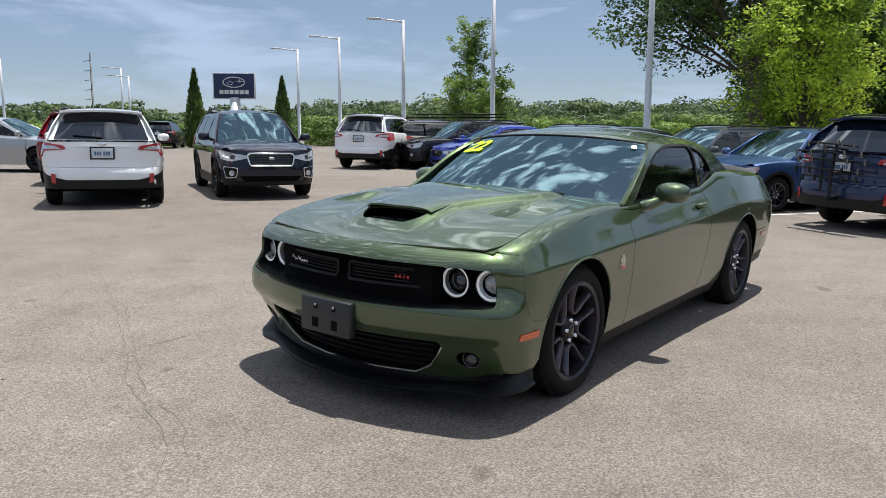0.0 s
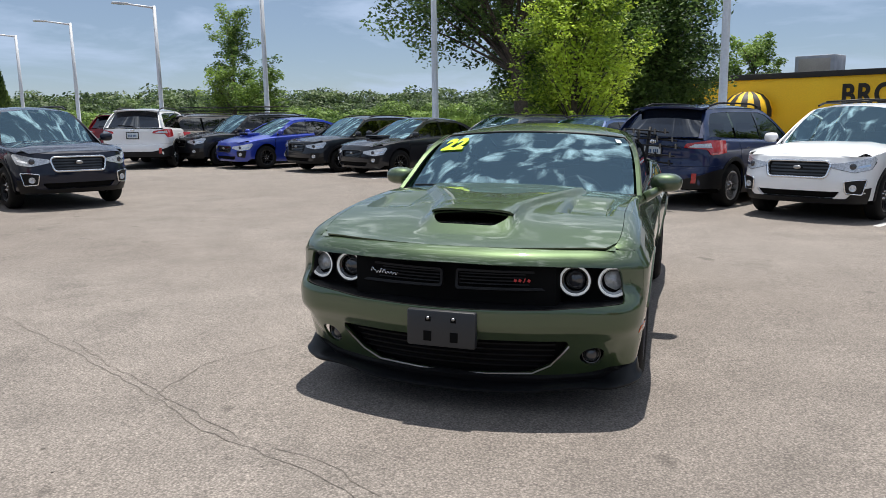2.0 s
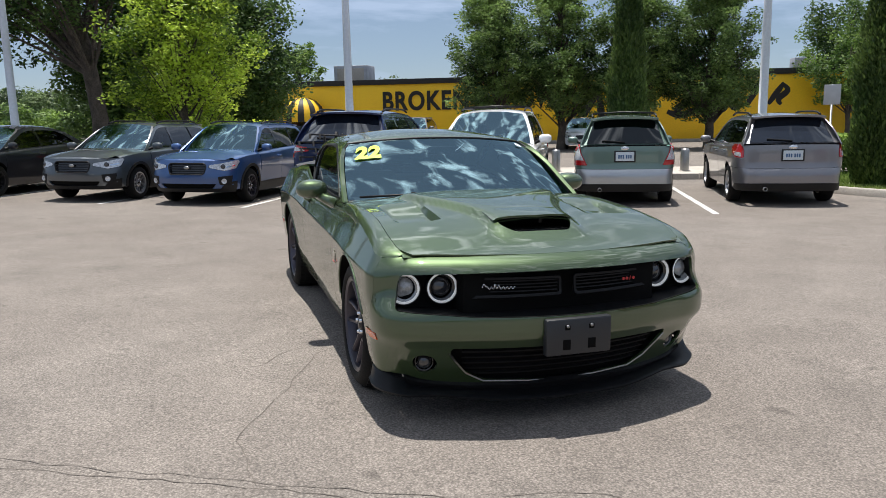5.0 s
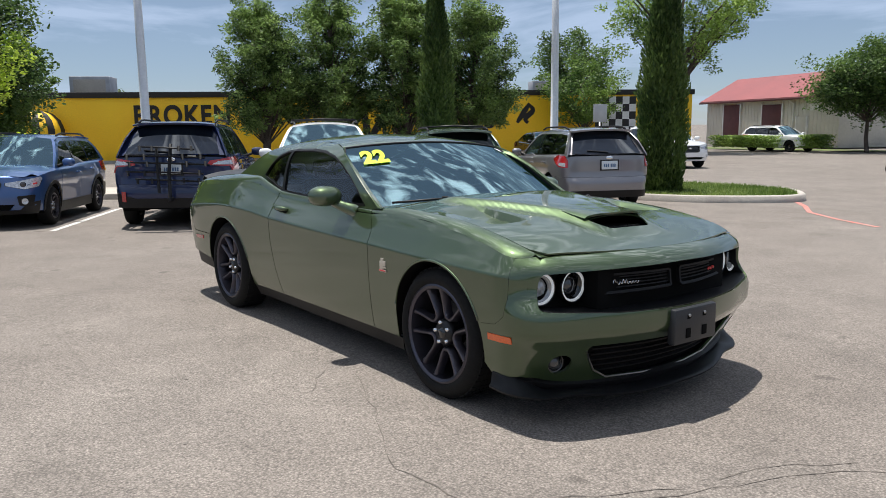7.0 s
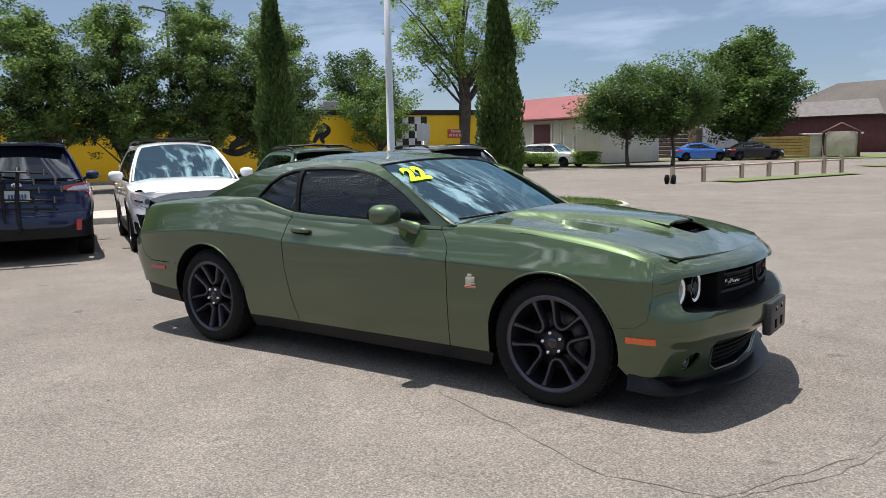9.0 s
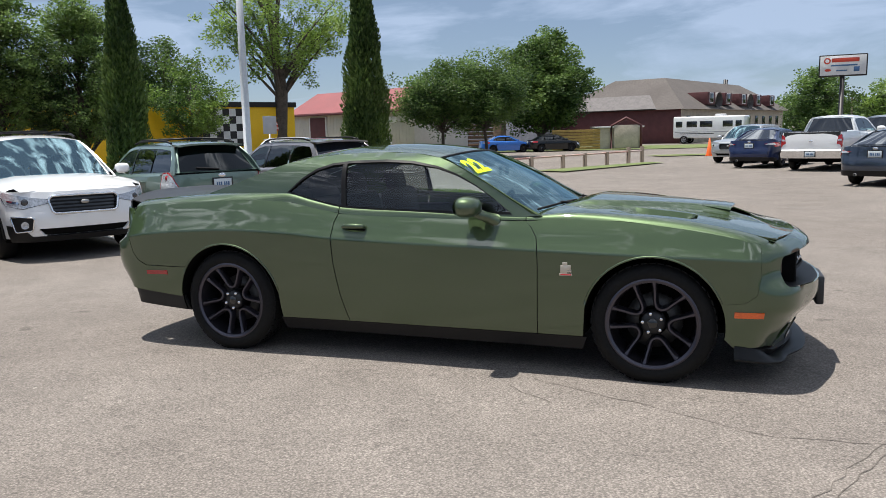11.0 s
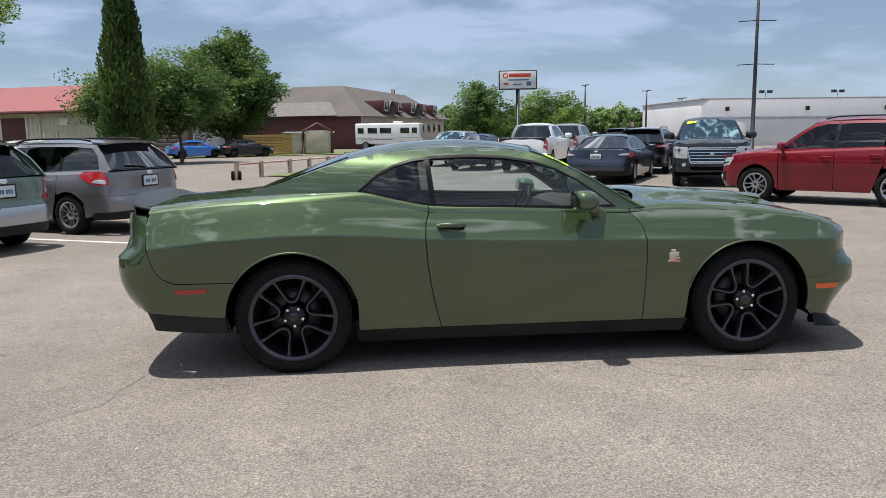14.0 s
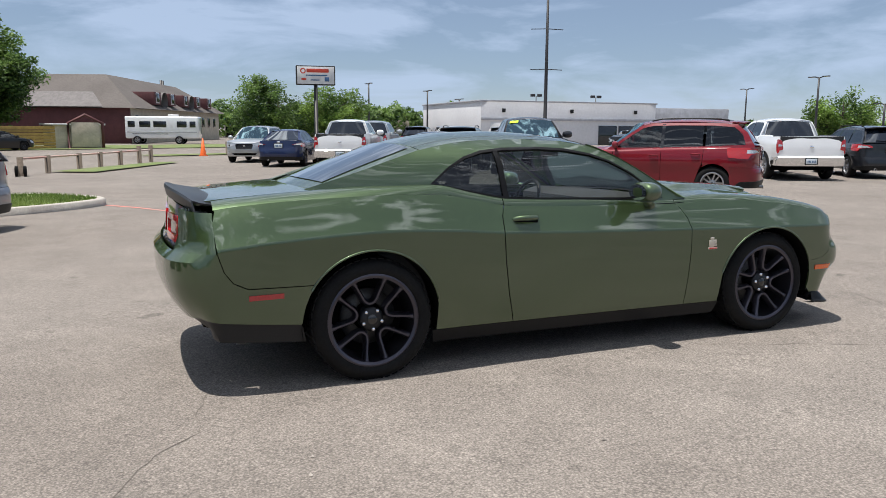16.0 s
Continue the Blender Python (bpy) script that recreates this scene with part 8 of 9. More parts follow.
# stone pillars and stacked logs beside the metal building
lg = thing("log_wall", pose(-19.2, 57.5, -0.1, 0, 0, -20), "stacked brown logs between stone pillars", "wall")
for px_, pw_ in ((0.0, 1.1), (4.6, 0.8)):
    part("stone_pillar", box(bmesh.new(), (px_, 0, 1.2), (pw_, 0.8, 2.4), 0.05), M_STONE, lg)
for k in range(7):
    part("log", tube(bmesh.new(), [(0.5, 0, 0.22 + 0.31 * k), (2.4, 0.03, 0.24 + 0.31 * k), (4.3, 0, 0.22 + 0.31 * k)], 0.12, 8), M_LOG, lg)

# hotel with dormers
P0, P1, P2 = Vector((-10.5, 72.6, 0)), Vector((-1.5, 75.2, 0)), Vector((9.8, 102.0, 0))
hyaw = math.degrees(math.atan2((P2 - P1).y, (P2 - P1).x))
hl_, hw = (P2 - P1).length, 15.0
ho = thing("inn_building", pose(P1.x, P1.y, -0.1, 0, 0, hyaw), "cream two-storey inn with brown hipped roof and maroon dormers", "building")
part("wall", box(bmesh.new(), (hl_ / 2, hw / 2, 1.75), (hl_, hw, 3.5), 0.03), M_STUCCO, ho)
part("end_wall", box(bmesh.new(), (-0.06, hw / 2, 1.7), (0.2, hw + 0.02, 3.4), 0.02), M_MAROON, ho)
b = bmesh.new()
zz = 3.4
vs = [b.verts.new(p) for p in ((-0.7, -0.7, zz), (hl_ + 0.7, -0.7, zz), (hl_ + 0.7, hw + 0.7, zz), (-0.7, hw + 0.7, zz), (5.5, 4.5, 6.9), (hl_ - 3, 4.5, 6.7), (hl_ - 3, hw - 4.5, 6.7), (5.5, hw - 4.5, 6.9))]
for f in ((0, 1, 5, 4), (1, 2, 6, 5), (2, 3, 7, 6), (3, 0, 4, 7), (4, 5, 6, 7), (3, 2, 1, 0)):
    b.faces.new([vs[i] for i in f])
part("roof", b, M_SHINGLE, ho, smooth=False)
b = bmesh.new()
vs = [b.verts.new(p) for p in ((-0.9, 2.2, 3.5), (-0.9, hw - 1.6, 3.5), (1.6, hw - 3.2, 5.0), (1.6, 4.2, 5.0))]
b.faces.new(vs)
part("lower_roof", b, M_SHINGLE2, ho, smooth=False)
for k in range(5):
    x_ = 6.5 + 4.4 * k
    dm = part("dormer", box(bmesh.new(), (x_, 0.9, 4.55), (1.9, 2.4, 1.3), 0.03), M_MAROON, ho)
    part("dormer_window", box(bmesh.new(), (x_, -0.32, 4.6), (0.75, 0.06, 0.9), 0.02), M_PANE, dm)
    part("dormer_frame", box(bmesh.new(), (x_, -0.29, 4.6), (0.95, 0.06, 1.1), 0.02), M_SIGNW, dm)
    if k in (0, 2):
        part("dormer_arch", lathe(bmesh.new(), [(1.1, -0.45), (1.1, 1.9), (0.01, 1.9)], 20, "y", Matrix.Translation((x_ + 1.9, 0, 4.35)) @ Matrix.Scale(0.8, 4)), M_SHINGLE2, dm)
for k in range(12):
    part("window", box(bmesh.new(), (1.6 + 2.3 * k, -0.03, 2.2), (0.8, 0.1, 1.1), 0.02), M_PANE, ho)
b = bmesh.new()
for dx in (0, 0.6):
    tube(b, [(hl_ - 4 + dx, 6, 6.3), (hl_ - 4 + dx, 6, 7.5)], 0.16, 8)
part("chimney", b, M_DPOLE, ho)

# motorhome
rv = thing("motorhome", pose(-2.0, 72.6, ground_z(-2, 72) + 0.02, 0, 0, -14) @ Matrix.Scale(0.89, 4), "white motorhome with dark windows and grey stripes", "motorhome")
part("body", box(bmesh.new(), (3.6, 1.2, 1.72), (7.4, 2.4, 2.3), 0.15, seg=3), P_WHITE, rv)
part("roof_unit", box(bmesh.new(), (4.6, 1.2, 2.98), (1.0, 0.8, 0.22), 0.06), M_SIGNW, rv)
for dx, w_ in ((0.55, 0.7), (1.9, 1.1), (3.4, 1.3), (5.6, 1.0), (6.7, 0.6)):
    part("window", box(bmesh.new(), (dx, -0.01, 2.05), (w_, 0.04, 0.62), 0.03), M_PANE, rv)
part("stripe", box(bmesh.new(), (3.6, -0.012, 1.25), (7.0, 0.03, 0.10), 0.01), M_GREYW, rv)
part("stripe", box(bmesh.new(), (2.4, -0.014, 1.05), (3.6, 0.03, 0.06), 0.01), M_TRIM, rv)
rvw = wheel_meshes(0.42, 0.26, 0.26, M_RIMSILVER, 5, False, 24)
for dx in (1.1, 5.3):
    for dy in (0.1, 2.3):
        add_wheel(rv, rvw, dx, dy if dy > 1 else -0.02, 0.42) if dy > 1 else add_wheel(rv, rvw, dx, -0.02, 0.42)

# white dealership building
wb = thing("showroom_building", pose(27.4, 58.0, -0.1, 0, 0, -2.5), "long low white showroom building with a grey wing", "building")
part("wall", box(bmesh.new(), (9.3, 8, 2.05), (18.6, 16, 4.1), 0.02), M_WHITEW, wb)
part("coping", box(bmesh.new(), (9.3, 8, 4.15), (18.8, 16.2, 0.14), 0.02), M_GREYW, wb)
part("wing_wall", box(bmesh.new(), (23.4, 8.3, 1.9), (9.4, 15, 3.8), 0.02), M_GREYW, wb)
part("band", box(bmesh.new(), (9.3, -0.06, 2.55), (18.6, 0.2, 0.25), 0.02), M_GREYW, wb)
part("garage_door", box(bmesh.new(), (2.4, -0.04, 1.1), (3.0, 0.1, 2.2), 0.02), M_SIGNW, wb)
for k in range(3):
    part("show_window", box(bmesh.new(), (13.2 + 2.2 * k, -0.04, 1.0), (2.0, 0.1, 2.0), 0.02), M_PANE, wb)
for k in range(3):
    part("wall_lamp", box(bmesh.new(), (2.2 + 7.0 * k, -0.12, 3.3), (0.3, 0.2, 0.35), 0.03), M_TRIM, wb)
for x_ in (6.0, 12.4):
    post_ = part("floodlight_post", tube(bmesh.new(), [(x_, 1.0, 4.1), (x_, 1.0, 4.7)], 0.04, 6), M_DPOLE, wb)
    for dx in (-0.35, 0.35):
        part("floodlight", box(bmesh.new(), (x_ + dx, 1.0, 4.75), (0.4, 0.3, 0.25), 0.04), M_DPOLE, post_)

# low shops, board fence and little sign house in the distance
sp = thing("shop_row", pose(13, 122, -0.1, 0, 0, -8), "low row of shops with a green fascia", "building")
part("wall", box(bmesh.new(), (15, 4, 1.5), (30, 8, 3.0), 0.02), M_STUCCO, sp)
part("fascia", box(bmesh.new(), (9, -0.3, 2.6), (18, 0.5, 1.0), 0.02), mat("green fascia", (0.05, 0.22, 0.17), 0.6), sp)
for k in range(8):
    part("shop_window", box(bmesh.new(), (1.5 + 3.5 * k, -0.06, 1.0), (2.6, 0.1, 1.6), 0.02), M_PANE, sp)
hs = thing("house", pose(-26.0, 78.0, -0.1, 0, 0, -10), "timbered house with a brown gabled roof", "house")
part("wall", box(bmesh.new(), (5, 4, 1.7), (10, 8, 3.4), 0.02), M_GREYW, hs)
b = bmesh.new()
vs = [b.verts.new(p) for p in ((-0.5, -0.5, 3.3), (10.5, -0.5, 3.3), (10.5, 8.5, 3.3), (-0.5, 8.5, 3.3), (5, -0.5, 6.6), (5, 8.5, 6.6))]
for f in ((0, 4, 5, 3), (4, 1, 2, 5), (0, 1, 4), (3, 5, 2)):
    b.faces.new([vs[i] for i in f])
part("roof", b, M_SHINGLE, hs, smooth=False)
for dx in (1.5, 3.3, 6.6, 8.4):
    part("timber", box(bmesh.new(), (dx, -0.52, 4.0 if 2 < dx < 8 else 3.6), (0.18, 0.06, 1.4 if 2 < dx < 8 else 0.7), 0.01), M_MAROON, hs)
fe = thing("board_fence", pose(-10.4, 55.2, ground_z(-10, 55), 0, 0, 48 - 20), "yellowed horizontal board fence", "fence")
for k in range(7):
    part("board", box(bmesh.new(), (2.0, 0, 0.15 + 0.23 * k), (4.0, 0.05, 0.2), 0.008), M_TIMBER, fe)
shd = thing("shed", pose(-7.0, 57.0, ground_z(-7, 57), 0, 0, 20), "tan shed with a pale flat roof", "shed")
part("wall", box(bmesh.new(), (1.7, 1.2, 0.85), (3.4, 2.4, 1.7), 0.02), M_STUCCO, shd)
part("roof", box(bmesh.new(), (1.7, 1.2, 1.76), (3.8, 2.8, 0.12), 0.02), M_SIGNW, shd)
sh_ = thing("sign_house", pose(-4.9, 57.4, ground_z(-5, 57), 0, 0, 5), "small gabled sign with a dark red frame", "sign")
part("panel", box(bmesh.new(), (0, 0, 1.0), (1.9, 0.3, 1.8), 0.02), M_STUCCO, sh_)
b = bmesh.new()
tube(b, [(-1.15, -0.1, -0.1), (-1.15, -0.1, 1.85), (0, -0.1, 2.45), (1.15, -0.1, 1.85), (1.15, -0.1, -0.1)], 0.12, 6)
part("frame", b, M_MAROON, sh_)

# timber guard rail on short posts
gr_ = thing("guard_rail", None, "low guard rail on short thick posts", "barrier")
g0, g1 = Vector((-5.7, 22.8)), Vector((-1.45, 31.9))
b = bmesh.new()
tube(b, [(*lerp(g0, g1, t_), ground_z(*lerp(g0, g1, t_)) + 0.55) for t_ in (0, 0.5, 1)], 0.035, 8)
part("rail", b, M_RAIL, gr_)
for t_ in (0.0, 0.16, 0.37, 0.53, 0.70, 0.88, 1.0):
    p = lerp(g0, g1, t_)
    part("post", tube(bmesh.new(), [(p.x, p.y, ground_z(p.x, p.y) - 0.1), (p.x, p.y, ground_z(p.x, p.y) + (0.60 if t_ < 0.8 else 0.75))], 0.095, 12), M_WOODP, gr_)
cw = lathe(bmesh.new(), [(0.2, -0.05), (0.2, 0.05), (0.01, 0.06)], 16, "y")
for dx in (0.12, -0.12):
    part("jockey_wheel", tube(bmesh.new(), [(g0.x + dx, g0.y - 0.35, ground_z(*g0) + 0.17), (g0.x + dx + 0.08, g0.y - 0.35, ground_z(*g0) + 0.17)], 0.17, 14), M_RUBBER, gr_)
gr2 = thing("guard_rail", None, "low guard rail by the lawn", "barrier")
q0, q1 = Vector((3.0, 40.5)), Vector((6.5, 41.0))
b = tube(bmesh.new(), [(*q0, 0.6), (*q1, 0.6)], 0.05, 8)
part("rail", b, M_RUST, gr2)
for t_ in (0, 0.5, 1):
    p = lerp(q0, q1, t_)
    part("post", tube(bmesh.new(), [(p.x, p.y, -0.2), (p.x, p.y, 0.7)], 0.12, 10), M_WOODP, gr2)
cn = thing("traffic_cone", pose(1.5, 39.0, ground_z(1.5, 39)), "orange traffic cone leaning on the verge", "cone")
part("cone", lathe(bmesh.new(), [(0.17, 0.04), (0.03, 0.95), (0.001, 0.96)], 16, "z"), M_ORANGE, cn)
part("base", box(bmesh.new(), (0, 0, 0.02), (0.42, 0.42, 0.045), 0.01), M_ORANGE, cn)

# kerb behind the row, walk and bollards
kdir = Vector((0.487, 0.873))
knor = Vector((-0.873, 0.487))
k0 = Vector((-10.9, 8.1))
b = bmesh.new()
for i in range(14):
    a = k0 + kdir * (-24 + 2.0 * i)
    c = a + kdir * 0.99 + knor * 0.1
    box(b, (0, 0, 0.0), (1.985, 0.16, 0.30), 0.025, pose(c.x, c.y, ground_z(c.x, c.y), 0, 0, math.degrees(math.atan2(kdir.y, kdir.x))))
tagged(part("kerb", b, M_CONC), "pale concrete kerb behind the parked row", "kerb", kind="structure")
b = bmesh.new()
prev = None
for i in range(30):
    a = k0 + kdir * (-24 + 1.0 * i) + knor * 0.2
    c = a + knor * 2.6
    cur = [b.verts.new((a.x, a.y, ground_z(a.x, a.y) + 0.14)), b.verts.new((c.x, c.y, ground_z(c.x, c.y) + 0.13))]
    if prev:
        b.faces.new((prev[0], prev[1], cur[1], cur[0]))
    prev = cur
tagged(part("pavement", b, M_WALKC), "pale concrete strip behind the kerb", "pavement", kind="structure")
for bx, by in ((-12.7, 7.4), (-10.9, 10.1), (-14.2, 4.6)):
    bo_ = thing("bollard", pose(bx, by, ground_z(bx, by) + 0.13), "short round silver bollard on the kerb strip", "bollard", "bollards")
    part("post", lathe(bmesh.new(), [(0.11, 0), (0.11, 0.52), (0.09, 0.57), (0.001, 0.58)], 18, "z"), M_STEEL, bo_)
    part("collar", lathe(bmesh.new(), [(0.15, 0), (0.15, 0.02), (0.11, 0.03)], 18, "z"), M_CONC, bo_)
# painted bay lines
for i, (la, lb) in enumerate((((-10.1, 5.95), (-5.9, 3.72)), ((-8.7, 8.18), (-4.4, 6.05)), ((-12.9, 1.5), (-8.5, -0.96)), ((-14.4, -1.0), (-10.1, -3.5)), ((-15.9, -3.7), (-11.6, -6.1)), ((-17.2, -6.2), (-12.9, -8.7)), ((-18.5, -8.8), (-14.3, -11.2)), ((-11.5, 3.8), (-7.2, 1.35)))):
    tagged(ribbon("bay_line", [la, lb], 0.105, M_LINE, 0.005), "worn white painted bay line", "road marking", "bay lines", "structure")
tagged(ribbon("bay_line", [(-3.3, 11.9), (-2.6, 11.0), (-2.0, 10.0), (-1.2, 9.3), (-0.3, 8.7)], 0.09, M_REDLINE, 0.005), "faded red painted line by the island", "road marking", kind="structure")
# cracks
for i, pts in enumerate((((-1.44, -9.75), (0.98, -5.0), (1.85, -3.13), (2.38, -2.13), (2.92, -1.13), (3.12, -0.62), (3.5, 0.04)), ((1.9, -2.82), (2.26, -2.26), (2.51, -1.69), (2.76, -1.31), (3.0, -0.92)),
                         ((0.76, -1.1), (1.25, -1.34), (1.7, -1.52), (2.1, -1.71), (2.6, -1.7)), ((-2.42, -0.85), (-2.53, -1.4), (-2.74, -1.6), (-2.89, -1.89), (-3.2, -2.6)), ((0.65, -1.23), (0.97, -1.52)),
                         ((3.29, -0.08), (3.03, -0.47), (3.0, -0.7)))):
    tagged(ribbon("crack", pts, 0.0055, M_CRACK, 0.002, ground, wob=0.022, seed=i), "")

# loose grit and small stones
rnd_ = random.Random(77)
b = bmesh.new()
for i in range(420):
    x_, y_ = rnd_.uniform(-4.5, 6.5), rnd_.uniform(-7.0, 6.0)
    s_ = rnd_.uniform(0.003, 0.011)
    m_ = Matrix.Translation((x_, y_, ground_z(x_, y_) + s_ * 0.2)) @ Matrix.Rotation(rnd_.uniform(0, 6.28), 4, "Z") @ Matrix.Diagonal((s_ * rnd_.uniform(0.8, 1.6), s_, s_ * 0.5, 1))
    vs_ = [b.verts.new(m_ @ Vector(p)) for p in ((1, 0, 0), (0.3, 0.9, 0), (-0.8, 0.6, 0), (-0.9, -0.5, 0), (0.2, -1, 0), (0.1, 0, 1))]
    for k in range(5):
        b.faces.new((vs_[k], vs_[(k + 1) % 5], vs_[5]))
grit_ob = part("gravel", b, mat("dark grit", (0.10, 0.088, 0.078), 0.9, grain=0.4, grain_scale=80, color2=(0.30, 0.27, 0.24), scale2=1.2), smooth=False)
tagged(grit_ob, "loose grit and small stones on the asphalt", "gravel", kind="stuff")

# grass island with its kerb
isl = smooth_loop([(-3.15, 12.1), (-3.45, 11.1), (-4.8, 10.15), (-6.4, 10.0), (-8.2, 11.1), (-9.2, 12.6), (-7.6, 13.7), (-4.6, 13.6)], 6)
b = bmesh.new()
n_ = len(isl)
cx_, cy_ = np.mean([p[0] for p in isl]), np.mean([p[1] for p in isl])
rings = []
for f_, z_ in ((1.0, -0.05), (1.0, 0.12), (0.985, 0.145), (0.95, 0.145), (0.945, 0.11)):
    rings.append([b.verts.new((cx_ + (x - cx_) * f_, cy_ + (y - cy_) * f_, ground_z(x, y) + z_)) for x, y in isl])
for r0, r1 in zip(rings, rings[1:]):
    for i in range(n_):
        b.faces.new((r0[i], r0[(i + 1) % n_], r1[(i + 1) % n_], r1[i]))
tagged(part("kerb", b, M_CONC), "pale kerb round the planted island", "kerb", kind="structure")
b = bmesh.new()
b.faces.new([b.verts.new((cx_ + (x - cx_) * 0.95, cy_ + (y - cy_) * 0.95, ground_z(x, y) + 0.12)) for x, y in isl])
lawn1 = tagged(part("lawn", b, M_GRASS), "mown grass on the island", "lawn", kind="structure")


def lawn(name, pts, z_=0.05):
    b = bmesh.new()
    lp = dense(pts, 3.0)
    v, fcs = flat(lp, (), 3.0)
    vs_ = [b.verts.new((x, y, ground_z(x, y) + z_)) for x, y in v]
    for f in fcs:
        b.faces.new([vs_[i] for i in f])
    tagged(part(name, b, M_GRASS), "mown grass verge", "lawn", kind="structure")


lawn("lawn", [(-18, 52), (4, 56), (12, 60), (12, 68), (-16, 66)])
lawn("lawn", [(-30, 43.5), (-13, 41.0), (-12, 43.0), (-29, 46.5)])
lawn("lawn", [(-5.0, 24.5), (-1.2, 31.0), (-0.3, 30.6), (-3.6, 23.6)])
lawn("lawn", [(-1.0, 38.5), (9.5, 42.0), (9.0, 43.5), (-2.0, 40.5)])


def blades(name, pts, n, h, z_, label, seed):
    """Many small grass blades inside a polygon."""
    rnd = np.random.default_rng(seed)
    a = np.array(pts)
    lo, hi = a.min(0), a.max(0)
    q = rnd.uniform(lo, hi, (n * 2, 2))
    q = q[inside([pts], q)][:n]
    k = len(q)
    ang = rnd.uniform(0, 2 * np.pi, k)
    hh = h * rnd.uniform(0.5, 1.3, k)
    w_ = 0.012
    base = np.array([ground_z(x, y) + z_ for x, y in q])
    dx, dy = np.cos(ang), np.sin(ang)
    lean = rnd.uniform(-0.6, 0.6, (k, 2)) * hh[:, None]
    v = np.empty((k, 3, 3))
    v[:, 0] = np.stack([q[:, 0] - dx * w_, q[:, 1] - dy * w_, base], 1)
    v[:, 1] = np.stack([q[:, 0] + dx * w_, q[:, 1] + dy * w_, base], 1)
    v[:, 2] = np.stack([q[:, 0] + lean[:, 0], q[:, 1] + lean[:, 1], base + hh], 1)
    me_ = bpy.data.meshes.new(name)
    me_.from_pydata(v.reshape(-1, 3).tolist(), [], np.arange(k * 3).reshape(-1, 3).tolist())
    me_.materials.append(L_GRASS)
    tagged(new(name, me_), label, "grass", kind="stuff")


L_GRASS = leaf_mat("grass blades", (0.07, 0.13, 0.02), (0.16, 0.2, 0.06))
blades("grass", [(cx_ + (x - cx_) * 0.94, cy_ + (y - cy_) * 0.94) for x, y in isl], 9000, 0.07, 0.12, "short grass on the island", 3)

# ---- trees ----
L_YG = leaf_mat("yellow green leaves", (0.10, 0.175, 0.02), (0.44, 0.54, 0.065))
L_MID = leaf_mat("mid green leaves", (0.05, 0.105, 0.022), (0.20, 0.28, 0.06))
L_DARK = leaf_mat("dark green leaves", (0.026, 0.058, 0.016), (0.105, 0.165, 0.04))
L_PEAR = leaf_mat("glossy green leaves", (0.028, 0.06, 0.018), (0.16, 0.235, 0.065))
L_CYP = leaf_mat("cypress needles", (0.03, 0.06, 0.015), (0.10, 0.145, 0.035))
L_WOOD = leaf_mat("woodland leaves", (0.04, 0.085, 0.018), (0.15, 0.225, 0.045))
L_HILL = leaf_mat("far woodland leaves", (0.025, 0.05, 0.02), (0.085, 0.125, 0.042))


def leaf_mesh(name, centres, sizes, material, rnd, face=None):
    """Many small bent leaves, one quad each, turned at random or roughly along the crown's surface."""
    n = len(centres)
    d = rnd.normal(size=(n, 3))
    d[:, 2] = d[:, 2] * 0.45
    if face is not None:
        f = face + rnd.normal(size=(n, 3)) * 0.38
        f /= np.linalg.norm(f, axis=1)[:, None]
        d -= (d * f).sum(1)[:, None] * f
    d /= np.linalg.norm(d, axis=1)[:, None]
    e = rnd.normal(size=(n, 3))
    e[:, 2] = e[:, 2] * 0.6
    if face is not None:
        e = np.cross(f, d)
    e -= (e * d).sum(1)[:, None] * d
    e /= np.linalg.norm(e, axis=1)[:, None]
    s = sizes[:, None]
    v = np.empty((n, 4, 3))
    v[:, 0] = centres - d * s
    v[:, 1] = centres - e * s * 0.55
    v[:, 2] = centres + d * s + np.cross(d, e) * s * 0.25
    v[:, 3] = centres + e * s * 0.55
    me_ = bpy.data.meshes.new(name)
    me_.from_pydata(v.reshape(-1, 3).tolist(), [], np.arange(n * 4).reshape(-1, 4).tolist())
    me_.materials.append(material)
    return me_


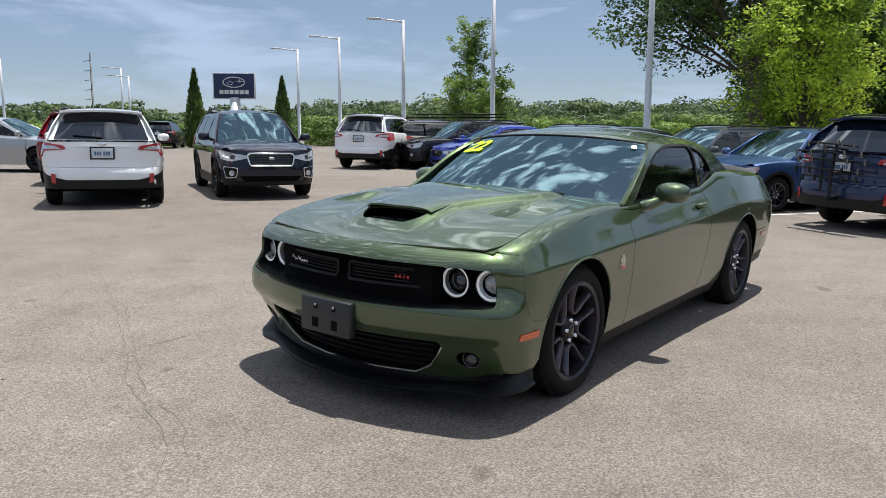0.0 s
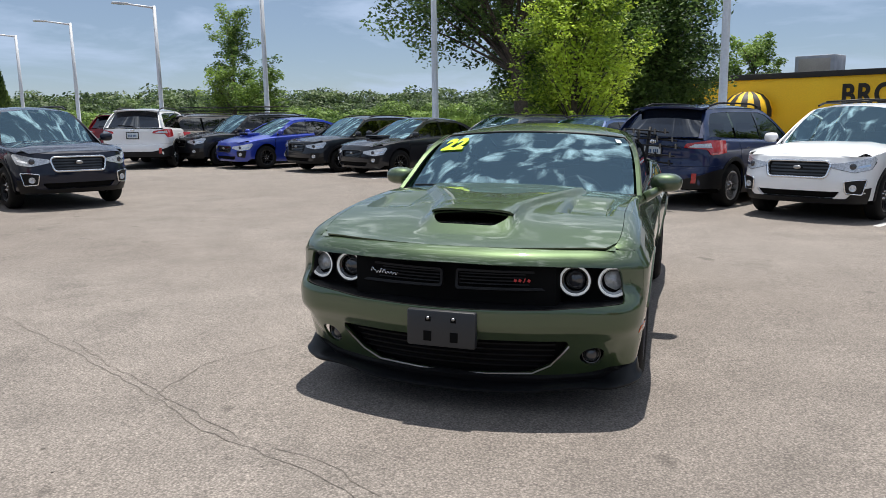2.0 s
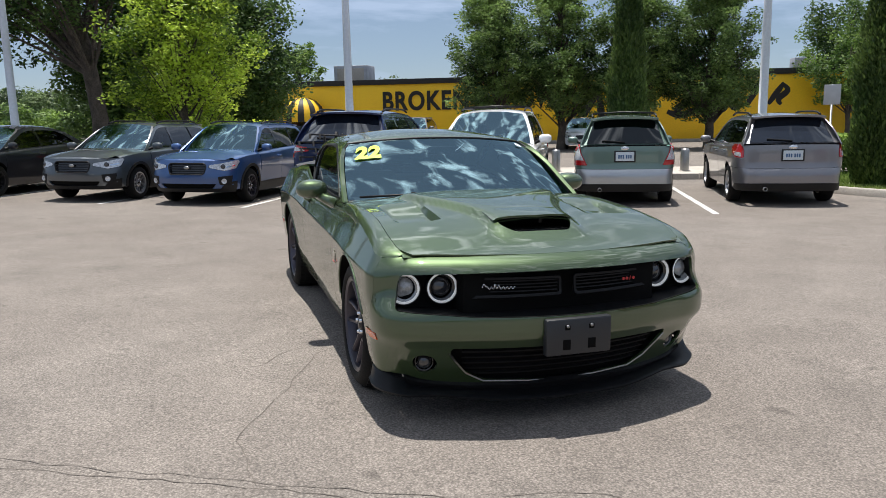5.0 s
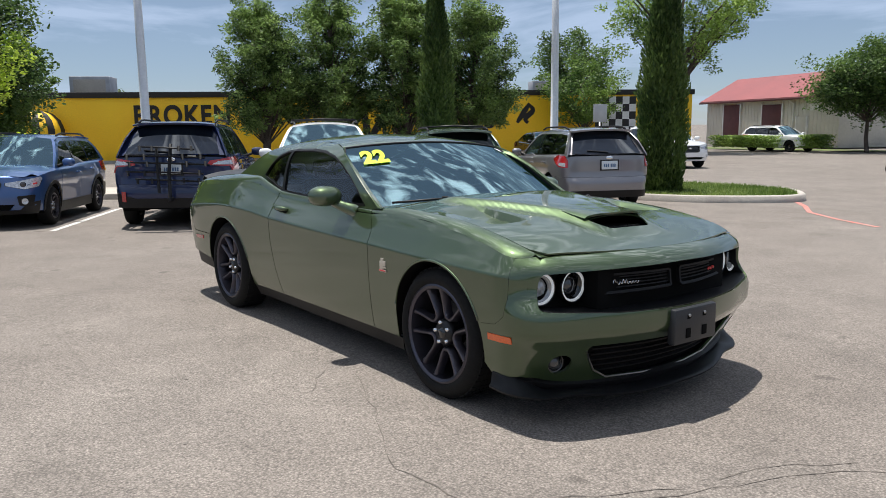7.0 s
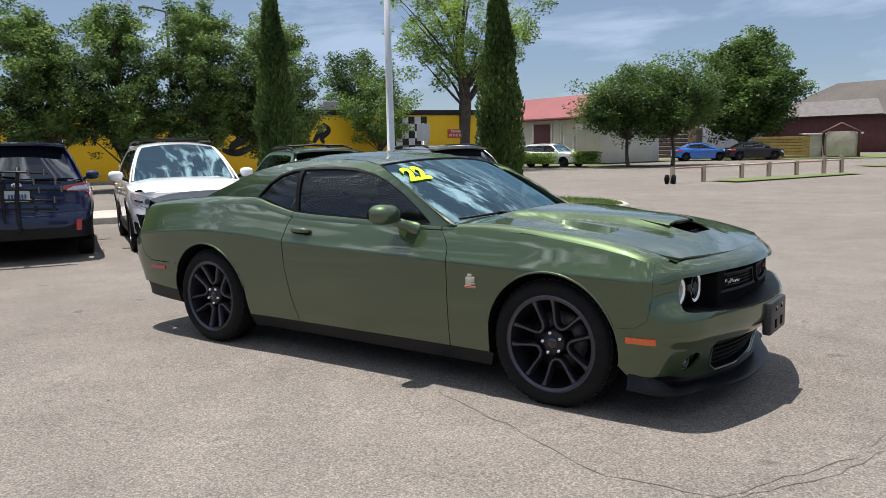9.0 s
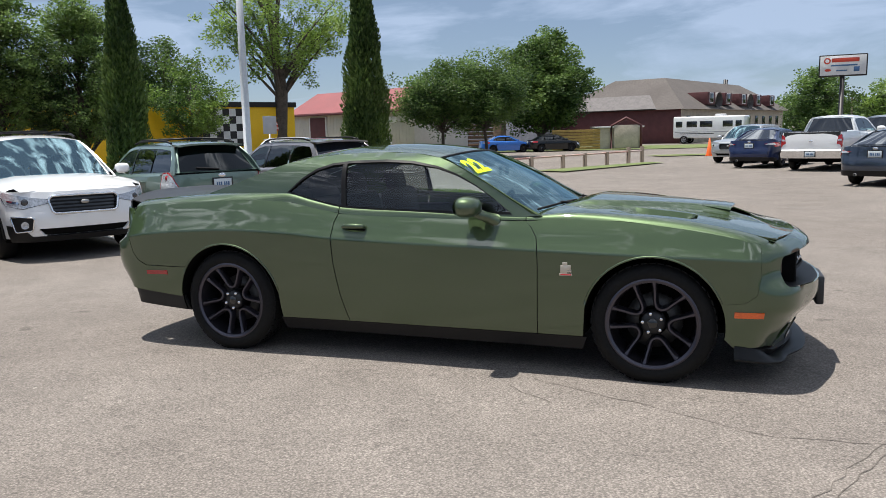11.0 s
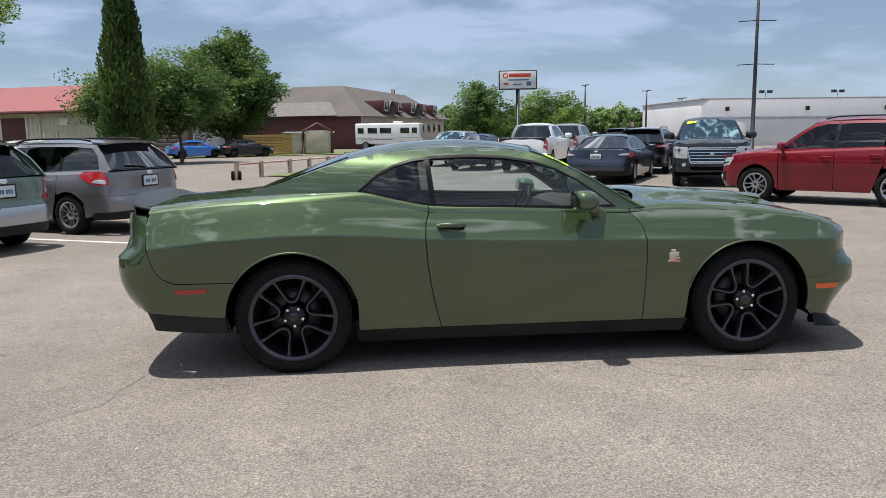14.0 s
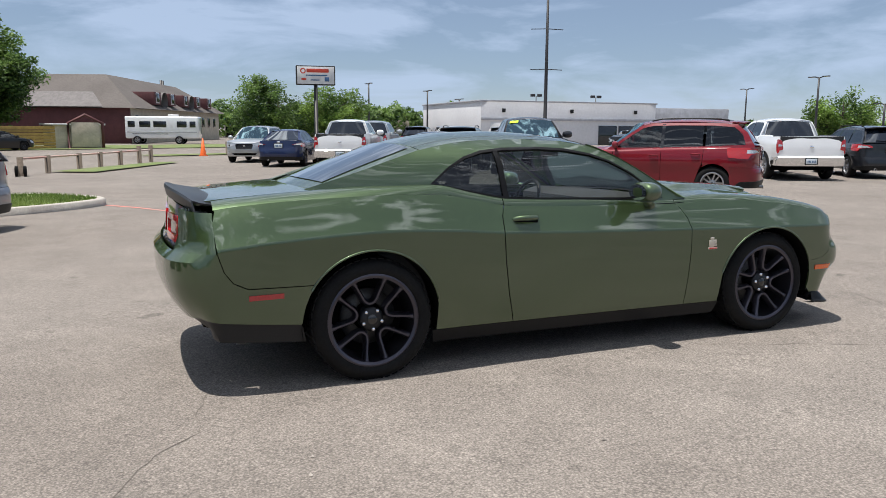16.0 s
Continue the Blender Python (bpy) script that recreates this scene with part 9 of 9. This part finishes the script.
def tree(x, y, h, cr, z0, n, leaf, material, tr, seed, label, squash=1.0, clumps=46, spread=0.34, trunks=1, sparse=0.0, base=None, lean=(0, 0), crown_x=(0, 0), ovate=0.0):
    """A tapered trunk whose limbs rise to the crown's edge; the leaves hang in sprays along the limbs, with gaps between them."""
    rnd = np.random.default_rng(seed)
    gz = ground_z(x, y) if base is None else base
    ob = thing("tree", pose(x, y, gz - 0.05), label, "tree")
    cz, rz = (h + z0) / 2, (h - z0) / 2
    b = bmesh.new()
    stems = []
    for k in range(trunks):
        ox = 0.0 if trunks == 1 else (k - (trunks - 1) / 2) * tr * 5
        top = Vector((ox * 1.4 + crown_x[0] * 0.7 + lean[0], crown_x[1] * 0.7 + lean[1], z0 + (h - z0) * 0.80))
        stem = [Vector((ox, 0, 0))] + [lerp(Vector((ox, 0, 0)), top, f) + Vector((rnd.normal() * tr * 0.5, rnd.normal() * tr * 0.5, 0)) for f in (0.15, 0.35, 0.55, 0.8)] + [top]
        tube(b, stem, [tr * 1.35, tr * 1.05, tr * 0.9, tr * 0.62, tr * 0.34, tr * 0.08], 10)
        stems.append(stem)
    cl, rad = [], []
    for k in range(clumps):
        stem = stems[k % trunks]
        az = 2.39996 * k + rnd.uniform(-0.5, 0.5)
        up = rnd.uniform(-0.75, 0.98)
        ring = math.sqrt(max(0.0, 1 - up * up))
        reach = rnd.uniform(0.72, 1.06)
        ov = 1 - ovate * up
        end = Vector((math.cos(az) * ring * cr * reach * ov + crown_x[0], math.sin(az) * ring * cr * reach * squash * ov + crown_x[1], cz + up * rz * reach))
        zs = min(max(z0 * 0.75, end.z - ring * cr * rnd.uniform(0.5, 1.1) - 0.1 * h), stem[-1].z * 0.95)
        i = min(int(np.searchsorted([q.z for q in stem], zs)), len(stem) - 1)
        s0 = lerp(stem[i - 1], stem[i], (zs - stem[i - 1].z) / max(stem[i].z - stem[i - 1].z, 1e-3)) if i else stem[0]
        bow = lerp(s0, end, 0.5) + Vector((0, 0, 0.10 * (end - s0).length)) + Vector(rnd.normal(size=3).tolist()) * 0.05 * cr
        limb = [(1 - t) ** 2 * s0 + 2 * t * (1 - t) * bow + t * t * end for t in (0, 0.25, 0.5, 0.75, 1.0)]
        tube(b, limb, [tr * 0.26, tr * 0.20, tr * 0.13, tr * 0.07, tr * 0.02], 5)
        for t in np.linspace(0.42, 1.0, 6):
            p = (1 - t) ** 2 * s0 + 2 * t * (1 - t) * bow + t * t * end
            cl.append(np.array(p) + rnd.normal(size=3) * cr * 0.10)
            rad.append(cr * spread * rnd.uniform(0.38, 0.85))
    cl, rad = np.array(cl), np.array(rad)
    pick = rnd.choice(len(cl), n, p=(rad ** 1.6) / (rad ** 1.6).sum())
    g = rnd.normal(size=(n, 3))
    g *= (rnd.uniform(0, 1, n) ** 0.42 / np.linalg.norm(g, axis=1))[:, None] * np.array([1.0, 1.0, 0.72])
    pts = cl[pick] + g * rad[pick][:, None]
    o = new("crown", leaf_mesh("crown", pts, leaf * rnd.uniform(0.6, 1.3, n), material, rnd))
    o.parent = ob
    part("trunk", b, M_BARK, ob)
    return ob


tree(-16.7, -1.8, 6.6, 2.05, 0.5, 27000, 0.060, L_YG, 0.10, 11, "bright yellow-green young tree behind the parked row", spread=0.27, clumps=64, ovate=0.2)
tree(-22.7, -4.5, 13.0, 4.8, 4.1, 46000, 0.085, L_DARK, 0.25, 12, "large old tree with thick spreading limbs and thin foliage", spread=0.25, clumps=54, lean=(0.2, -0.2), crown_x=(0.0, -1.1))
tree(-26.6, 0.1, 7.6, 2.5, 0.3, 52000, 0.080, L_DARK, 0.2, 14, "dense dark green tree beside the yellow building", spread=0.42, clumps=84)
tree(-26.0, -3.2, 7.4, 2.9, 0.3, 46000, 0.085, L_DARK, 0.2, 34, "dense dark green tree behind the old tree", spread=0.42, clumps=80)
tree(-24.3, -17.6, 6.4, 1.45, 1.0, 11000, 0.062, L_MID, 0.09, 15, "slim young tree with open branches", spread=0.30, clumps=40, ovate=0.3)
tree(-22.9, -15.5, 4.0, 1.2, 0.6, 6500, 0.065, L_WOOD, 0.06, 35, "young bushy tree behind the car rows", spread=0.36, clumps=26)
for tx, ty, th, sd in ((-28.1, 11.9, 7.7, 16), (-26.6, 14.6, 8.0, 17), (-24.7, 17.4, 8.3, 18), (-22.8, 19.8, 7.6, 19)):
    tree(tx, ty, th, 2.15, 1.3, 46000, 0.064, L_PEAR, 0.17, sd, "round-headed ornamental tree before the yellow wall", spread=0.28, clumps=84, ovate=0.30)
tree(-23.2, 35.6, 14.5, 4.8, 5.2, 26000, 0.09, L_MID, 0.42, 20, "tall open tree with bare twigs before the yellow wall", spread=0.24, clumps=28)
tree(-24.6, 29.3, 5.4, 2.2, 1.8, 11000, 0.075, L_WOOD, 0.12, 21, "low pale green tree before the yellow wall", spread=0.30, clumps=34)
tree(-14.4, 40.8, 6.0, 3.05, 2.2, 30000, 0.085, L_DARK, 0.10, 22, "broad flat-topped shade tree", spread=0.36, clumps=66, ovate=0.2)
tree(-12.1, 42.2, 6.3, 2.9, 2.3, 30000, 0.085, L_DARK, 0.10, 24, "broad flat-topped shade tree", spread=0.36, clumps=66, ovate=0.2)
tree(-12.4, 60.0, 10.0, 4.0, 1.6, 56000, 0.13, L_DARK, 0.32, 23, "tall dark shade tree", spread=0.34, clumps=84, ovate=0.2)
tree(-33.0, 37.5, 8.4, 3.0, 2.4, 17000, 0.10, L_DARK, 0.25, 25, "dark tree behind the yellow building", spread=0.32, clumps=50)
tree(-47.0, 5.5, 6.6, 2.2, 2.0, 9500, 0.115, L_MID, 0.2, 26, "tree behind the yellow building", spread=0.34, clumps=34)
tree(10.5, 72.0, 6.2, 3.2, 0.6, 16000, 0.125, L_DARK, 0.2, 27, "dense rounded dark tree by the lane", spread=0.36, clumps=50)
tree(17.0, 70.0, 5.4, 3.4, 1.0, 14000, 0.125, L_WOOD, 0.2, 28, "pale green tree by the lane", spread=0.32, clumps=46)
tree(58.0, 46.0, 5.0, 3.4, 1.0, 13000, 0.125, L_WOOD, 0.2, 29, "pale green tree beyond the car rows", spread=0.32, clumps=46)


def column_tree(x, y, h, r, n, leaf, seed, label):
    rnd = np.random.default_rng(seed)
    gz = ground_z(x, y)
    ob = thing("cypress_tree", pose(x, y, gz - 0.05), label, "tree", "columnar cypresses")
    t = rnd.uniform(0, 1, n) ** 1.15
    prof = r * np.minimum(1, (1 - t) * 1.75) ** 0.8 * (0.62 + 0.38 * np.minimum(1, t * 7 + 0.3)) * (1 - 0.25 * t)
    a = rnd.uniform(0, 2 * np.pi, n)
    lump = 1 + 0.10 * np.sin(5 * a + 17 * t) + 0.08 * np.sin(3 * a - 29 * t)
    rr = prof * lump * rnd.uniform(0.62, 1.04, n)
    pts = np.stack([rr * np.cos(a), rr * np.sin(a), 0.15 + t * (h - 0.15)], 1)
    d = np.stack([np.cos(a) * 0.45, np.sin(a) * 0.45, np.ones(n)], 1) + rnd.normal(size=(n, 3)) * 0.3
    d /= np.linalg.norm(d, axis=1)[:, None]
    e = np.cross(d, rnd.normal(size=(n, 3)))
    e /= np.linalg.norm(e, axis=1)[:, None]
    s = (leaf * rnd.uniform(0.6, 1.4, n))[:, None]
    v = np.empty((n, 4, 3))
    v[:, 0], v[:, 1], v[:, 2], v[:, 3] = pts - d * s, pts - e * s * 0.35, pts + d * s, pts + e * s * 0.35
    me_ = bpy.data.meshes.new("crown")
    me_.from_pydata(v.reshape(-1, 3).tolist(), [], np.arange(n * 4).reshape(-1, 4).tolist())
    me_.materials.append(L_CYP)
    o = new("crown", me_)
    o.parent = ob
    part("trunk", tube(bmesh.new(), [(0, 0, 0), (0, 0, h * 0.5), (0, 0, h * 0.93)], [r * 0.42, r * 0.36, 0.02], 8), L_CYP, ob)


column_tree(-10.12, 7.92, 6.0, 0.47, 26000, 0.05, 41, "tall narrow dark cypress behind the row")
column_tree(-5.9, 10.95, 6.0, 0.56, 30000, 0.05, 42, "tall narrow dark cypress on the island")
column_tree(-24.4, -38.2, 4.8, 0.62, 2500, 0.15, 43, "narrow dark cypress by the sign")
column_tree(-28.8, -35.2, 4.5, 0.62, 2500, 0.15, 44, "narrow dark cypress by the sign")


def woods(name, label, material, a0, a1, r0, r1, h0, h1, n, leaf, seed, z_base=0.0):
    """A far belt of trees: many overlapping crowns with uneven tops."""
    rnd = np.random.default_rng(seed)
    crowns = []
    ang = a0
    while ang < a1:
        r_ = rnd.uniform(r0, r1)
        hgt = rnd.uniform(h0, h1)
        wdt = hgt * rnd.uniform(0.5, 0.85)
        crowns.append((r_ * math.cos(radians(ang)), r_ * math.sin(radians(ang)), hgt, wdt))
        ang += math.degrees(wdt * rnd.uniform(0.32, 0.8) / r_)
    c = np.array(crowns)
    k = rnd.choice(len(c), n, p=c[:, 2] * c[:, 3] / (c[:, 2] * c[:, 3]).sum())
    d = rnd.normal(size=(n, 3))
    d /= np.linalg.norm(d, axis=1)[:, None]
    d[:, 2] = np.where((d[:, 2] < 0) & (rnd.uniform(0, 1, n) < 0.5), -d[:, 2], d[:, 2])
    q = rnd.uniform(0.3, 1.0, n)[:, None] ** 0.22
    lump = 1 + 0.16 * np.sin(7 * d[:, :1] + 3 * k[:, None]) + 0.14 * np.sin(9 * d[:, 2:] + 5 * k[:, None])
    pts = np.stack([c[k, 0], c[k, 1], z_base + c[k, 2] * 0.5], 1) + d * q * lump * np.stack([c[k, 3], c[k, 3], c[k, 2] * 0.5], 1)
    o = new(name, leaf_mesh(name, pts, leaf * rnd.uniform(0.6, 1.4, n), material, rnd, d))
    tagged(o, label, "woodland", kind="stuff")


woods("far_wood", "pale green thicket beyond the car park", L_WOOD, 163, 228, 50, 62, 1.5, 2.6, 110000, 0.12, 51)
woods("far_wood", "low pale thicket beyond the sign", L_WOOD, 228, 252, 50, 62, 0.9, 1.9, 36000, 0.12, 57)
woods("far_wood", "mixed green wood behind the thicket", L_HILL, 160, 227, 78, 100, 2.4, 4.1, 80000, 0.20, 52)
woods("far_wood", "low wood behind the sign", L_HILL, 227, 255, 78, 100, 1.8, 3.2, 30000, 0.20, 58)
woods("far_wood", "wooded rise in the distance", L_HILL, 155, 226, 150, 190, 5.6, 8.6, 80000, 0.38, 53)
woods("far_wood", "lower wooded rise in the distance", L_HILL, 226, 262, 150, 190, 4.0, 6.4, 36000, 0.38, 59)
woods("far_wood", "trees beyond the sign", L_DARK, 58, 104, 118, 135, 3.8, 6.0, 36000, 0.34, 54)
woods("far_wood", "trees beyond the car rows", L_DARK, 30, 60, 92, 112, 1.7, 3.0, 22000, 0.30, 55)
woods("far_wood", "distant trees around", L_HILL, -100, 30, 160, 200, 6, 9, 12000, 0.9, 56)


def hedge(x0, y0, x1, y1, h, w_, n, seed):
    rnd = np.random.default_rng(seed)
    t = rnd.uniform(0, 1, n)
    pts = np.stack([x0 + (x1 - x0) * t, y0 + (y1 - y0) * t, np.zeros(n)], 1)
    pts[:, :2] += rnd.uniform(-w_ / 2, w_ / 2, (n, 2))
    pts[:, 2] = rnd.uniform(0.05, h, n) ** 0.8
    o = new("hedge", leaf_mesh("hedge", pts, 0.07 * rnd.uniform(0.6, 1.4, n), L_MID, rnd))
    tagged(o, "clipped green hedge", "hedge", kind="stuff")


hedge(-23.5, 40.6, -19.0, 39.4, 0.75, 0.9, 5000, 61)
hedge(-17.6, 40.2, -16.2, 40.0, 0.8, 0.9, 2500, 62)
hedge(-9.3, 11.7, -8.4, 12.8, 0.9, 0.8, 2500, 63)
